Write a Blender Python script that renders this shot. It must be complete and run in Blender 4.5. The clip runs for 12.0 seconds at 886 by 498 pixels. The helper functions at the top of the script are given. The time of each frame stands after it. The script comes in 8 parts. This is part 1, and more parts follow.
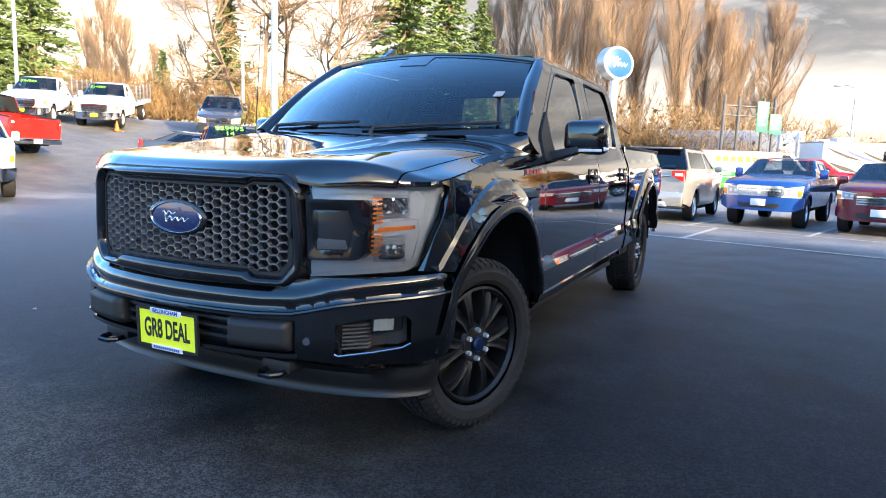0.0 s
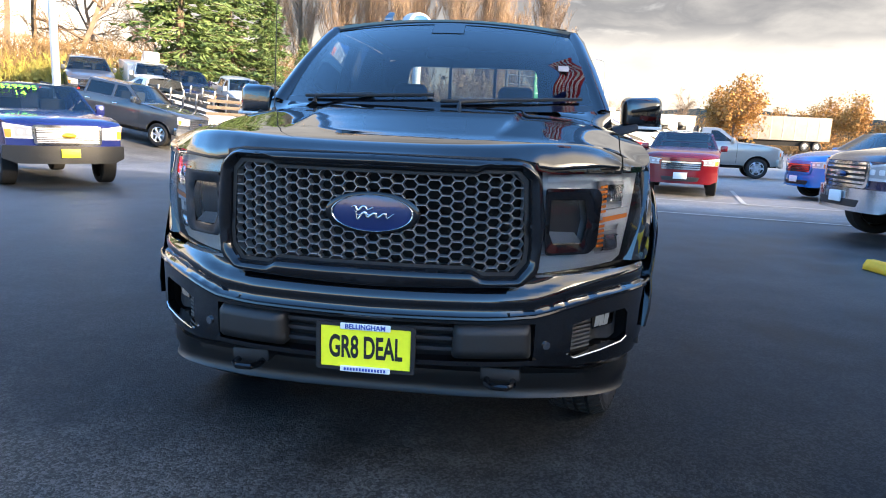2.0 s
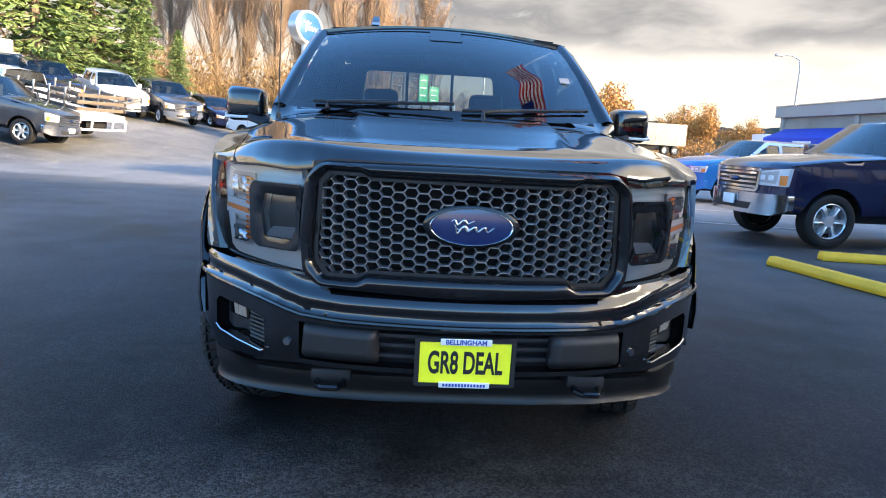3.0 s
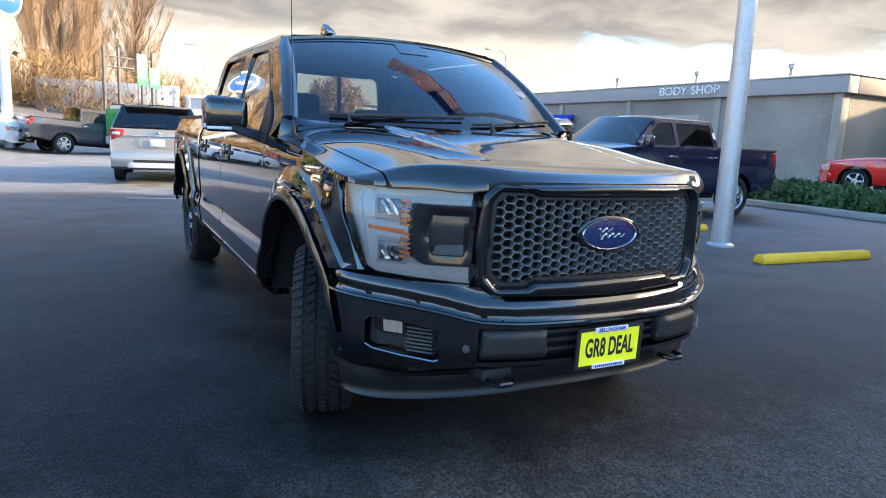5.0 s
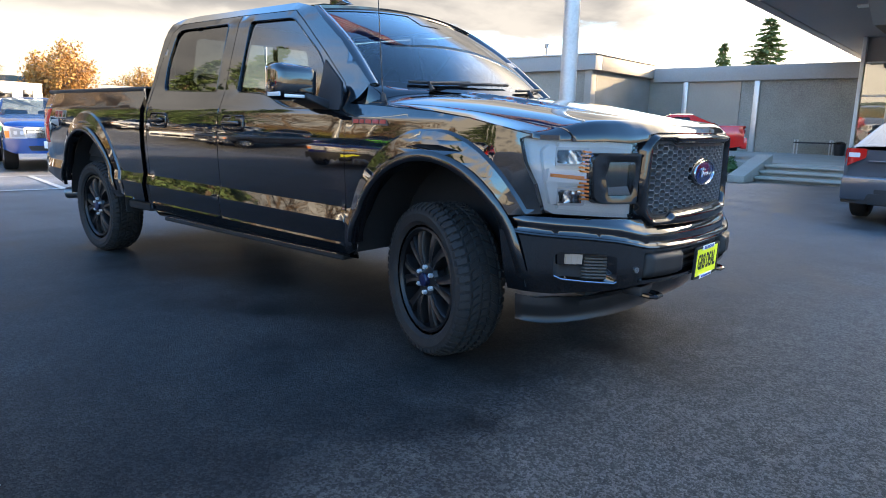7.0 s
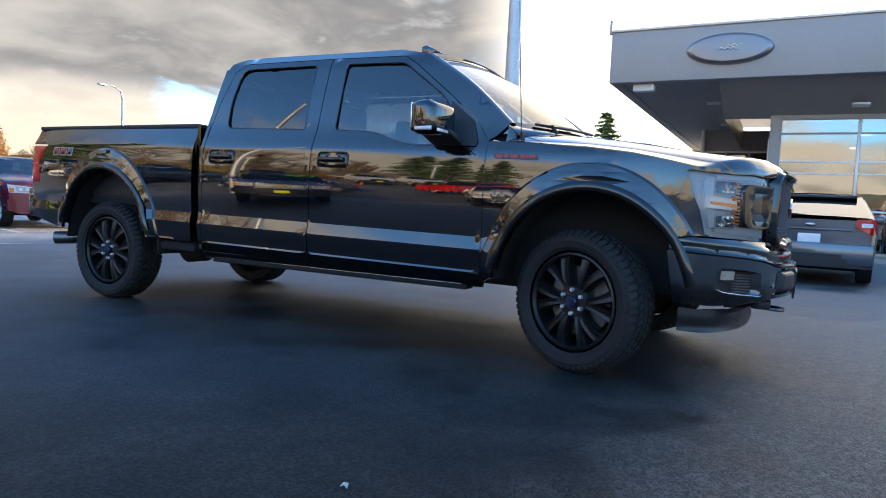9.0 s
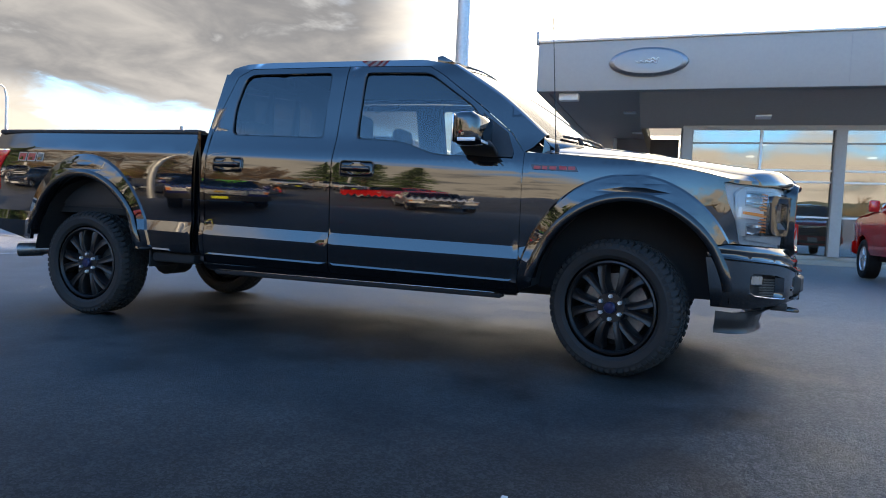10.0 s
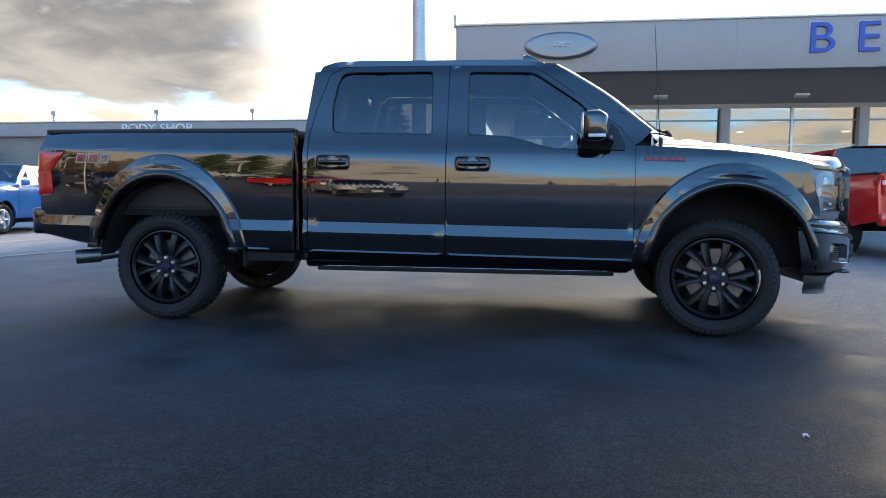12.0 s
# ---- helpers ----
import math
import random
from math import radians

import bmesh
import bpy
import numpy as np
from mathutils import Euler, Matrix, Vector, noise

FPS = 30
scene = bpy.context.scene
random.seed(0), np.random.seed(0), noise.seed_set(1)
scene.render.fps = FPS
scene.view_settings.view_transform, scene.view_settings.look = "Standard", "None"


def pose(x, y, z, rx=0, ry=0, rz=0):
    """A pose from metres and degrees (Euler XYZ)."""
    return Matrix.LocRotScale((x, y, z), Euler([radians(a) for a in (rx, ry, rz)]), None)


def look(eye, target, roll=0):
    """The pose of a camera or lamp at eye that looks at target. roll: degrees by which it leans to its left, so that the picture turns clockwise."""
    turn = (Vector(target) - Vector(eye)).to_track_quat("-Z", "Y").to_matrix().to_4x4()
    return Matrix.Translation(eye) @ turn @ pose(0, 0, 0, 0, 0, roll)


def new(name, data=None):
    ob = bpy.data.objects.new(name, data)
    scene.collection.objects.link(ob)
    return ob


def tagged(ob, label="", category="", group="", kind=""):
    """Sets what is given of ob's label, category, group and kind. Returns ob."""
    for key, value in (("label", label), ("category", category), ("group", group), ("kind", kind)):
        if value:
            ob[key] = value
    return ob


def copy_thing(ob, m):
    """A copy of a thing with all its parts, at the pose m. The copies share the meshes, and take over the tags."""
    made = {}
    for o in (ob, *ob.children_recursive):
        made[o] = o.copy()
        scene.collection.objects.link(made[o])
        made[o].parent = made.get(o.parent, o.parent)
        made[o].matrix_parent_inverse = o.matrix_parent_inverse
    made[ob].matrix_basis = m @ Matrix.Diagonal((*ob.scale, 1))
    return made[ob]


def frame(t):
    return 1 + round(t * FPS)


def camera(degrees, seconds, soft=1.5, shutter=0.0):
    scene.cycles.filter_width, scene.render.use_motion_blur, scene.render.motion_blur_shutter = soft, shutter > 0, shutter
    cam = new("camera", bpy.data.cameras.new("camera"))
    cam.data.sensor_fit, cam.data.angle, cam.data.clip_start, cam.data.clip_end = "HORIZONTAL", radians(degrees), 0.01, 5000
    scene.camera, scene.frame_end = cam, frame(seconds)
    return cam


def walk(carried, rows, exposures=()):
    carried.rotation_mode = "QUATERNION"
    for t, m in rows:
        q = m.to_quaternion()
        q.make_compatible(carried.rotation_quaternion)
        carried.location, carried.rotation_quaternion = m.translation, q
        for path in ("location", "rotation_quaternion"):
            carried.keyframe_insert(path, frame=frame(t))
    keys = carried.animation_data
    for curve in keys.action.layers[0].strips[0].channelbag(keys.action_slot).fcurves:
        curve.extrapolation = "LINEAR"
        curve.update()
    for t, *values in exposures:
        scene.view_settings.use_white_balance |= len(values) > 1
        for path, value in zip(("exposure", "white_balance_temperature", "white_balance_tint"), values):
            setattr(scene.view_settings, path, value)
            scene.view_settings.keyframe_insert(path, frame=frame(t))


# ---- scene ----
cam = camera(68.0, 12.0, 1.0)
PATH = [
    (0, (2.088, -2.926, 1.254), (1.221, -1.144, 0.986), 2.1),
    (0.5, (1.705, -3.038, 1.249), (1.007, -1.184, 0.975), 2.0),
    (1, (1.314, -3.116, 1.24), (0.744, -1.224, 0.937), 1.7),
    (1.5, (0.909, -3.11, 1.239), (0.505, -1.179, 0.916), 1.7),
    (2, (0.48, -3.174, 1.262), (0.258, -1.217, 0.914), 2.4),
    (2.5, (0.104, -3.217, 1.257), (0.038, -1.248, 0.914), 2.9),
    (3, (-0.249, -3.186, 1.271), (-0.102, -1.219, 0.942), 3.2),
    (3.2, (-0.391, -3.186, 1.28), (-0.152, -1.227, 0.952), 3.7),
    (4.8, (-1.628, -3.06, 1.314), (-0.777, -1.279, 0.988), 2.8),
    (5, (-1.801, -3.029, 1.338), (-0.87, -1.291, 1.004), 2.6),
    (5.5, (-2.176, -2.893, 1.312), (-1.085, -1.254, 0.958), 2.5),
    (6, (-2.537, -2.679, 1.327), (-1.286, -1.162, 0.963), 2.8),
    (6.5, (-2.993, -2.477, 1.321), (-1.594, -1.098, 0.944), 1.5),
    (7, (-3.429, -2.234, 1.206), (-1.93, -0.963, 0.832), 1.3),
    (7.2, (-3.575, -2.158, 1.195), (-2.043, -0.926, 0.825), 1.6),
    (8.8, (-4.461, -1.182, 0.916), (-2.708, -0.232, 0.768), 2.6),
    (9, (-4.547, -1.032, 0.904), (-2.773, -0.118, 0.775), 2.8),
    (9.5, (-4.718, -0.682, 0.895), (-2.882, 0.103, 0.79), 2.7),
    (10, (-4.89, -0.309, 0.905), (-3.001, 0.34, 0.801), 2.6),
    (10.5, (-5.113, 0.068, 0.947), (-3.189, 0.601, 0.836), 2.1),
    (11, (-5.321, 0.412, 0.947), (-3.378, 0.87, 0.827), 1.3),
    (11.5, (-5.484, 0.796, 0.929), (-3.521, 1.145, 0.774), 0.6),
    (12, (-5.59, 1.235, 0.946), (-3.614, 1.501, 0.788), 0.4),
]
walk(cam, [(t, look(eye, target, roll)) for t, eye, target, roll in PATH], [(0.0, 1.78, 6850, 10), (3.2, 1.82, 6950, 10), (5.0, 1.84, 7350, 10), (7.0, 1.92, 7300, 10), (9.0, 1.50, 6950, 10), (12.0, 1.45, 7100, 10)])

# world, sun and exposure
SUN_AZ, SUN_EL = -16.8, 13.6
world = bpy.data.worlds.new("world")
scene.world = world
world.use_nodes = True


def build_sky():
    nt = world.node_tree
    nt.nodes.clear()
    n, l = nt.nodes.new, nt.links.new
    out, bg = n("ShaderNodeOutputWorld"), n("ShaderNodeBackground")
    sky = n("ShaderNodeTexSky")
    sky.sky_type, sky.sun_disc = "NISHITA", False
    sky.sun_elevation, sky.sun_rotation = radians(SUN_EL), radians(90 - SUN_AZ)
    sky.air_density, sky.dust_density, sky.ozone_density, sky.altitude = 1.0, 0.3, 3.0, 50
    dim = n("ShaderNodeVectorMath")
    dim.operation = "MULTIPLY"
    dim.inputs[1].default_value = CLEAR_SKY
    l(sky.outputs[0], dim.inputs[0])
    tc, sep = n("ShaderNodeTexCoord"), n("ShaderNodeSeparateXYZ")
    l(tc.outputs["Generated"], sep.inputs[0])

    def math_node(op, a, b=None, c=None):
        m = n("ShaderNodeMath")
        m.operation = op
        for k, v in enumerate((a, b, c)):
            if v is None:
                continue
            if isinstance(v, (int, float)):
                m.inputs[k].default_value = v
            else:
                l(v, m.inputs[k])
        return m.outputs[0]

    def smooth(v, lo, hi):
        m = n("ShaderNodeMapRange")
        m.interpolation_type = "SMOOTHSTEP"
        m.inputs[1].default_value, m.inputs[2].default_value = lo, hi
        l(v, m.inputs[0])
        return m.outputs[0]

    def mix(f, a, b):
        m = n("ShaderNodeMix")
        m.data_type = "RGBA"
        l(f, m.inputs[0])
        for v, s in ((a, m.inputs[6]), (b, m.inputs[7])):
            if isinstance(v, tuple):
                s.default_value = (*v, 1)
            else:
                l(v, s)
        return m.outputs[2]

    def cloud_noise(scale, detail, off):
        m = n("ShaderNodeTexNoise")
        m.inputs["Scale"].default_value, m.inputs["Detail"].default_value = scale, detail
        m.inputs["Roughness"].default_value, m.inputs["Distortion"].default_value = 0.55, 0.4
        mv = n("ShaderNodeVectorMath")
        mv.operation = "ADD"
        mv.inputs[1].default_value = off
        l(flat, mv.inputs[0])
        l(mv.outputs[0], m.inputs["Vector"])
        return m.outputs[0]

    lift = math_node("ADD", math_node("MAXIMUM", sep.outputs[2], 0.0), 0.20)
    comb = n("ShaderNodeCombineXYZ")
    l(math_node("DIVIDE", sep.outputs[0], lift), comb.inputs[0])
    l(math_node("DIVIDE", sep.outputs[1], lift), comb.inputs[1])
    flat = comb.outputs[0]
    big, small = cloud_noise(0.85, 7, (3.1, 1.7, 0)), cloud_noise(3.0, 8, (7.3, 2.2, 0))

    def towards(v):
        d = n("ShaderNodeVectorMath")
        d.operation = "DOT_PRODUCT"
        d.inputs[1].default_value = v
        l(tc.outputs["Generated"], d.inputs[0])
        return d.outputs["Value"]

    wob = math_node("SUBTRACT", big, 0.5)
    tiny = math_node("SUBTRACT", small, 0.5)
    up = sep.outputs[2]
    ragged = math_node("ADD", math_node("MULTIPLY", wob, 0.10), math_node("MULTIPLY", tiny, 0.07))
    el = math_node("ADD", up, ragged)
    puff = smooth(math_node("ADD", math_node("MULTIPLY", small, 0.45), math_node("MULTIPLY", big, 0.55)), 0.35, 0.64)
    # thin white cloud low all round, clear blue above it
    north = smooth(towards((-0.42, 0.91, 0.0)), 0.35, 0.85)
    ceiling = math_node("ADD", math_node("MULTIPLY", north, 0.26), 0.17)
    fade = math_node("SUBTRACT", ceiling, math_node("ADD", up, math_node("MULTIPLY", wob, 0.30)))
    cover = smooth(math_node("ADD", fade, math_node("MULTIPLY", tiny, 0.25)), -0.02, 0.10)
    bright = mix(puff, LIGHT_CLOUD_A, LIGHT_CLOUD_B)
    bright = mix(smooth(up, 0.20, 0.03), bright, WARM_CLOUD)
    # sunlit cloud opposite the sun
    away = smooth(towards((-0.95, -0.28, 0.1)), 0.05, 0.55)
    bright = mix(math_node("MULTIPLY", away, smooth(small, 0.30, 0.52)), bright, WEST_CLOUD)
    # the heavy bank in the north-east, above a clear strip at the horizon
    dark = mix(puff, DARK_CLOUD_A, DARK_CLOUD_B)
    heavy = smooth(math_node("ADD", towards(BANK), math_node("MULTIPLY", wob, 0.45)), 0.52, 0.74)
    heavy = math_node("MULTIPLY", heavy, math_node("MULTIPLY", smooth(el, 0.118, 0.150), smooth(math_node("ADD", up, math_node("MULTIPLY", wob, 0.5)), 0.60, 0.46)))
    col = mix(math_node("MAXIMUM", cover, heavy), dim.outputs[0], bright)
    heavy = math_node("MULTIPLY", heavy, smooth(math_node("ADD", math_node("MULTIPLY", tiny, 1.2), math_node("MULTIPLY", wob, 0.8)), -0.32, -0.16))
    col = mix(heavy, col, dark)
    # glow through thin cloud round the sun: a wide pale skirt and a bright heart
    sunward = towards((math.cos(radians(SUN_EL)) * math.cos(radians(SUN_AZ)), math.cos(radians(SUN_EL)) * math.sin(radians(SUN_AZ)), math.sin(radians(SUN_EL))))
    col = mix(smooth(math_node("ADD", sunward, math_node("MULTIPLY", wob, 0.12)), 0.72, 0.91), col, SKIRT_CLOUD)
    col = mix(smooth(sunward, 0.93, 1.0), col, GLOW_CLOUD)
    l(col, bg.inputs[0])
    bg.inputs[1].default_value = 1.0
    l(bg.outputs[0], out.inputs[0])


CLEAR_SKY = (0.17, 0.25, 0.31)
BANK = (0.40, 0.91, 0.10)
LIGHT_CLOUD_A, LIGHT_CLOUD_B = (0.22, 0.225, 0.235), (0.42, 0.415, 0.41)
DARK_CLOUD_A, DARK_CLOUD_B = (0.105, 0.108, 0.118), (0.25, 0.243, 0.238)
WARM_CLOUD, WEST_CLOUD = (0.42, 0.37, 0.305), (0.95, 0.83, 0.67)
SKIRT_CLOUD, GLOW_CLOUD = (1.15, 1.06, 0.94), (8.5, 7.5, 6.1)
build_sky()
sun = new("sun", bpy.data.lights.new("sun", "SUN"))
sun.data.energy, sun.data.angle, sun.data.color = 5.0, radians(2.0), (1.0, 0.78, 0.52)
_s = Vector((math.cos(radians(SUN_EL)) * math.cos(radians(SUN_AZ)), math.cos(radians(SUN_EL)) * math.sin(radians(SUN_AZ)), math.sin(radians(SUN_EL))))
sun.matrix_world = look(_s * 80, (0, 0, 0))

# ---- materials
def mat(name, col, rough=0.5, metal=0.0, grain=None, bump=0.0, vary=0.0, coat=0.0, trans=0.0, spec=0.5, emit=None, scale2=None, rough_vary=0.0, rnd=0.0):
    """col: base colour. grain: noise scale; vary: strength of colour change; bump: relief in metres; rnd: change from piece to piece."""
    m = bpy.data.materials.new(name)
    m.use_nodes = True
    nt = m.node_tree
    n, l = nt.nodes.new, nt.links.new
    b = nt.nodes["Principled BSDF"]
    b.inputs["Base Color"].default_value = (*col, 1)
    b.inputs["Roughness"].default_value, b.inputs["Metallic"].default_value = rough, metal
    b.inputs["Coat Weight"].default_value, b.inputs["Coat Roughness"].default_value = coat, 0.02
    b.inputs["Transmission Weight"].default_value = trans
    b.inputs["Specular IOR Level"].default_value = spec
    if emit:
        b.inputs["Emission Color"].default_value, b.inputs["Emission Strength"].default_value = (*emit[:3], 1), emit[3]
    if grain:
        tc = n("ShaderNodeTexCoord")
        fine, broad = n("ShaderNodeTexNoise"), n("ShaderNodeTexNoise")
        fine.inputs["Scale"].default_value, fine.inputs["Detail"].default_value = grain, 6
        broad.inputs["Scale"].default_value, broad.inputs["Detail"].default_value = scale2 or grain / 12, 5
        for t in (fine, broad):
            l(tc.outputs["Object"], t.inputs["Vector"])
        if vary:
            add = n("ShaderNodeMath")
            add.operation = "ADD"
            l(fine.outputs[0], add.inputs[0]), l(broad.outputs[0], add.inputs[1])
            mr = n("ShaderNodeMapRange")
            mr.inputs[1].default_value, mr.inputs[2].default_value = 0.6, 1.4
            mr.inputs[3].default_value, mr.inputs[4].default_value = 1 - vary, 1 + vary
            l(add.outputs[0], mr.inputs[0])
            val = mr.outputs[0]
            if rnd:
                oi, mm = n("ShaderNodeObjectInfo"), n("ShaderNodeMapRange")
                mm.inputs[3].default_value, mm.inputs[4].default_value = 1 - rnd, 1 + rnd
                l(oi.outputs["Random"], mm.inputs[0])
                mu = n("ShaderNodeMath")
                mu.operation = "MULTIPLY"
                l(val, mu.inputs[0]), l(mm.outputs[0], mu.inputs[1])
                val = mu.outputs[0]
            sc = n("ShaderNodeVectorMath")
            sc.operation = "SCALE"
            sc.inputs[0].default_value = col
            l(val, sc.inputs["Scale"])
            l(sc.outputs[0], b.inputs["Base Color"])
        if rough_vary:
            mr = n("ShaderNodeMapRange")
            mr.inputs[1].default_value, mr.inputs[2].default_value = 0.3, 0.7
            mr.inputs[3].default_value, mr.inputs[4].default_value = rough - rough_vary, min(1, rough + rough_vary)
            l(broad.outputs[0], mr.inputs[0])
            l(mr.outputs[0], b.inputs["Roughness"])
        if bump:
            bp = n("ShaderNodeBump")
            bp.inputs["Strength"].default_value, bp.inputs["Distance"].default_value = 1.0, bump
            l(fine.outputs[0], bp.inputs["Height"])
            l(bp.outputs[0], b.inputs["Normal"])
    return m


def asphalt_material(name):
    """Dark paving round the truck; older paving beyond uneven seams is painted paler, as if sunlit."""
    m = bpy.data.materials.new(name)
    m.use_nodes = True
    nt = m.node_tree
    n, l = nt.nodes.new, nt.links.new
    b = nt.nodes["Principled BSDF"]
    tc = n("ShaderNodeTexCoord")

    def tex(kind, scale, detail=3, vector=None):
        t = n(kind)
        t.inputs["Scale"].default_value = scale
        if "Detail" in t.inputs:
            t.inputs["Detail"].default_value = detail
        l(vector or tc.outputs["Object"], t.inputs["Vector"])
        return t

    def ranged(sock, lo, hi, a, b, soft=False):
        r = n("ShaderNodeMapRange")
        if soft:
            r.interpolation_type = "SMOOTHSTEP"
        r.inputs[1].default_value, r.inputs[2].default_value, r.inputs[3].default_value, r.inputs[4].default_value = lo, hi, a, b
        l(sock, r.inputs[0])
        return r.outputs[0]

    def join(op, a, b):
        k = n("ShaderNodeMath")
        k.operation = op
        for i, v in enumerate((a, b)):
            if isinstance(v, (int, float)):
                k.inputs[i].default_value = v
            else:
                l(v, k.inputs[i])
        return k.outputs[0]

    def along(v):
        d = n("ShaderNodeVectorMath")
        d.operation = "DOT_PRODUCT"
        d.inputs[1].default_value = v
        l(tc.outputs["Object"], d.inputs[0])
        return d.outputs["Value"]

    stones, grit = tex("ShaderNodeTexVoronoi", 95), tex("ShaderNodeTexNoise", 160, 4)
    patch, stain, fine = tex("ShaderNodeTexNoise", 0.30, 6), tex("ShaderNodeTexNoise", 1.7, 8), tex("ShaderNodeTexNoise", 11, 6)
    long_map = n("ShaderNodeMapping")
    long_map.inputs["Rotation"].default_value, long_map.inputs["Scale"].default_value = (0, 0, radians(-12)), (0.16, 1.0, 1.0)
    l(tc.outputs["Object"], long_map.inputs[0])
    streak = tex("ShaderNodeTexNoise", 0.9, 6, long_map.outputs[0])
    # older paving with sunlight put into its paler colour: north of the seam, and up the slope
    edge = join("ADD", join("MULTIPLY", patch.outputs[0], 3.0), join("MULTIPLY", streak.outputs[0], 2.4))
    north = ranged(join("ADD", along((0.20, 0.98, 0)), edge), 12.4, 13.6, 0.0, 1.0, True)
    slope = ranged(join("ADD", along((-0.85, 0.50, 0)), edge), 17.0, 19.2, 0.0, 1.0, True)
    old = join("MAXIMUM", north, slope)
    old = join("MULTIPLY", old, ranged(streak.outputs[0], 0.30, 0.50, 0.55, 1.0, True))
    worn = join("ADD", join("MULTIPLY", stain.outputs[0], 0.5), join("MULTIPLY", patch.outputs[0], 0.5))
    fresh, aged_lit = n("ShaderNodeValToRGB"), n("ShaderNodeValToRGB")
    for r, d, c in ((fresh, FRESH_A, FRESH_B), (aged_lit, AGED_LIT_A, AGED_LIT_B)):
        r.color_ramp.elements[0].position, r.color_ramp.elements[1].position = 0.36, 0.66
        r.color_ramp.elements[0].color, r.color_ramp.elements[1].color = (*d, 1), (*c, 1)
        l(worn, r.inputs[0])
    both = n("ShaderNodeMix")
    both.data_type = "RGBA"
    # south of the dark strip: coarse, open surface with skylight painted into its paler colour
    lit_open_grain = ranged(join("ADD", along((-0.15, -1.0, 0)), join("ADD", join("MULTIPLY", stain.outputs[0], 1.6), join("MULTIPLY", patch.outputs[0], 0.8))), 1.70, 2.9, 0.0, 1.0, True)
    base = n("ShaderNodeMix")
    base.data_type = "RGBA"
    base.inputs[7].default_value = (*COARSE_LIT, 1)
    l(lit_open_grain, base.inputs[0]), l(fresh.outputs[0], base.inputs[6])
    l(old, both.inputs[0]), l(base.outputs[2], both.inputs[6]), l(aged_lit.outputs[0], both.inputs[7])
    shade = n("ShaderNodeSeparateColor")
    l(stones.outputs["Color"], shade.inputs[0])
    # every stone has its own grey, a few are pale
    stone = join("ADD", ranged(shade.outputs[0], 0.0, 1.0, 0.55, 1.45), ranged(shade.outputs[1], 0.97, 0.99, 0.0, 1.6))
    stone = join("MULTIPLY", stone, ranged(grit.outputs[0], 0.35, 0.68, 0.82, 1.2))
    stone = join("MULTIPLY", stone, ranged(fine.outputs[0], 0.35, 0.65, 0.85, 1.15))
    mul = n("ShaderNodeVectorMath")
    mul.operation = "SCALE"
    l(both.outputs[2], mul.inputs[0]), l(stone, mul.inputs["Scale"])
    l(mul.outputs[0], b.inputs["Base Color"])
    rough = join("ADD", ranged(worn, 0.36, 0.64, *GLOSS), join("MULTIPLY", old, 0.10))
    # the open, stony surface keeps its gloss low even at a flat angle
    b.inputs["Roughness"].default_value, b.inputs["Specular IOR Level"].default_value = 1.0, 0.0
    gl, mx = n("ShaderNodeBsdfGlossy"), n("ShaderNodeMixShader")
    l(rough, gl.inputs["Roughness"])
    fr = n("ShaderNodeFresnel")
    fr.inputs[0].default_value = 1.5
    l(join("ADD", join("MULTIPLY", fr.outputs[0], GROUND_GLOSS), join("MULTIPLY", join("MULTIPLY", fr.outputs[0], fr.outputs[0]), 0.32)), mx.inputs[0])
    l(b.outputs[0], mx.inputs[1]), l(gl.outputs[0], mx.inputs[2]), l(mx.outputs[0], nt.nodes["Material Output"].inputs[0])
    ht = join("ADD", join("MULTIPLY", join("SUBTRACT", grit.outputs[0], stones.outputs["Distance"]), join("ADD", ranged(worn, 0.42, 0.56, 0.30, 1.9), join("MULTIPLY", lit_open_grain, 1.6))), join("MULTIPLY", fine.outputs[0], 0.25))
    bp = n("ShaderNodeBump")
    bp.inputs["Strength"].default_value, bp.inputs["Distance"].default_value = 1.0, 0.0030
    l(ht, bp.inputs["Height"])
    l(bp.outputs[0], b.inputs["Normal"]), l(bp.outputs[0], gl.inputs["Normal"])
    return m


FRESH_A, FRESH_B = (0.0040, 0.0040, 0.0041), (0.0150, 0.0147, 0.0144)
# coarse stone, paler to imitate ground clear of the truck's shade and reflection
COARSE_LIT = (0.039, 0.0385, 0.0375)
# worn old paving, raised in tone to stand for sunlit ground
AGED_LIT_A, AGED_LIT_B = (0.037, 0.037, 0.037), (0.080, 0.078, 0.073)
GLOSS, GROUND_GLOSS = (0.36, 0.48), 0.25


def glass_material(name, tint, rough=0.0, gain=1.8):
    """Thin tinted pane: a clear view through with a sharp reflection on top."""
    m = bpy.data.materials.new(name)
    m.use_nodes = True
    nt = m.node_tree
    nt.nodes.clear()
    n, l = nt.nodes.new, nt.links.new
    out, mx, tr, gl, fr = n("ShaderNodeOutputMaterial"), n("ShaderNodeMixShader"), n("ShaderNodeBsdfTransparent"), n("ShaderNodeBsdfGlossy"), n("ShaderNodeFresnel")
    tr.inputs[0].default_value = (*tint, 1)
    gl.inputs["Roughness"].default_value = rough
    fr.inputs[0].default_value = 1.52
    dbl = n("ShaderNodeMath")
    dbl.operation, dbl.use_clamp = "MULTIPLY", True
    dbl.inputs[1].default_value = gain
    l(fr.outputs[0], dbl.inputs[0])
    l(dbl.outputs[0], mx.inputs[0]), l(tr.outputs[0], mx.inputs[1]), l(gl.outputs[0], mx.inputs[2]), l(mx.outputs[0], out.inputs[0])
    return m


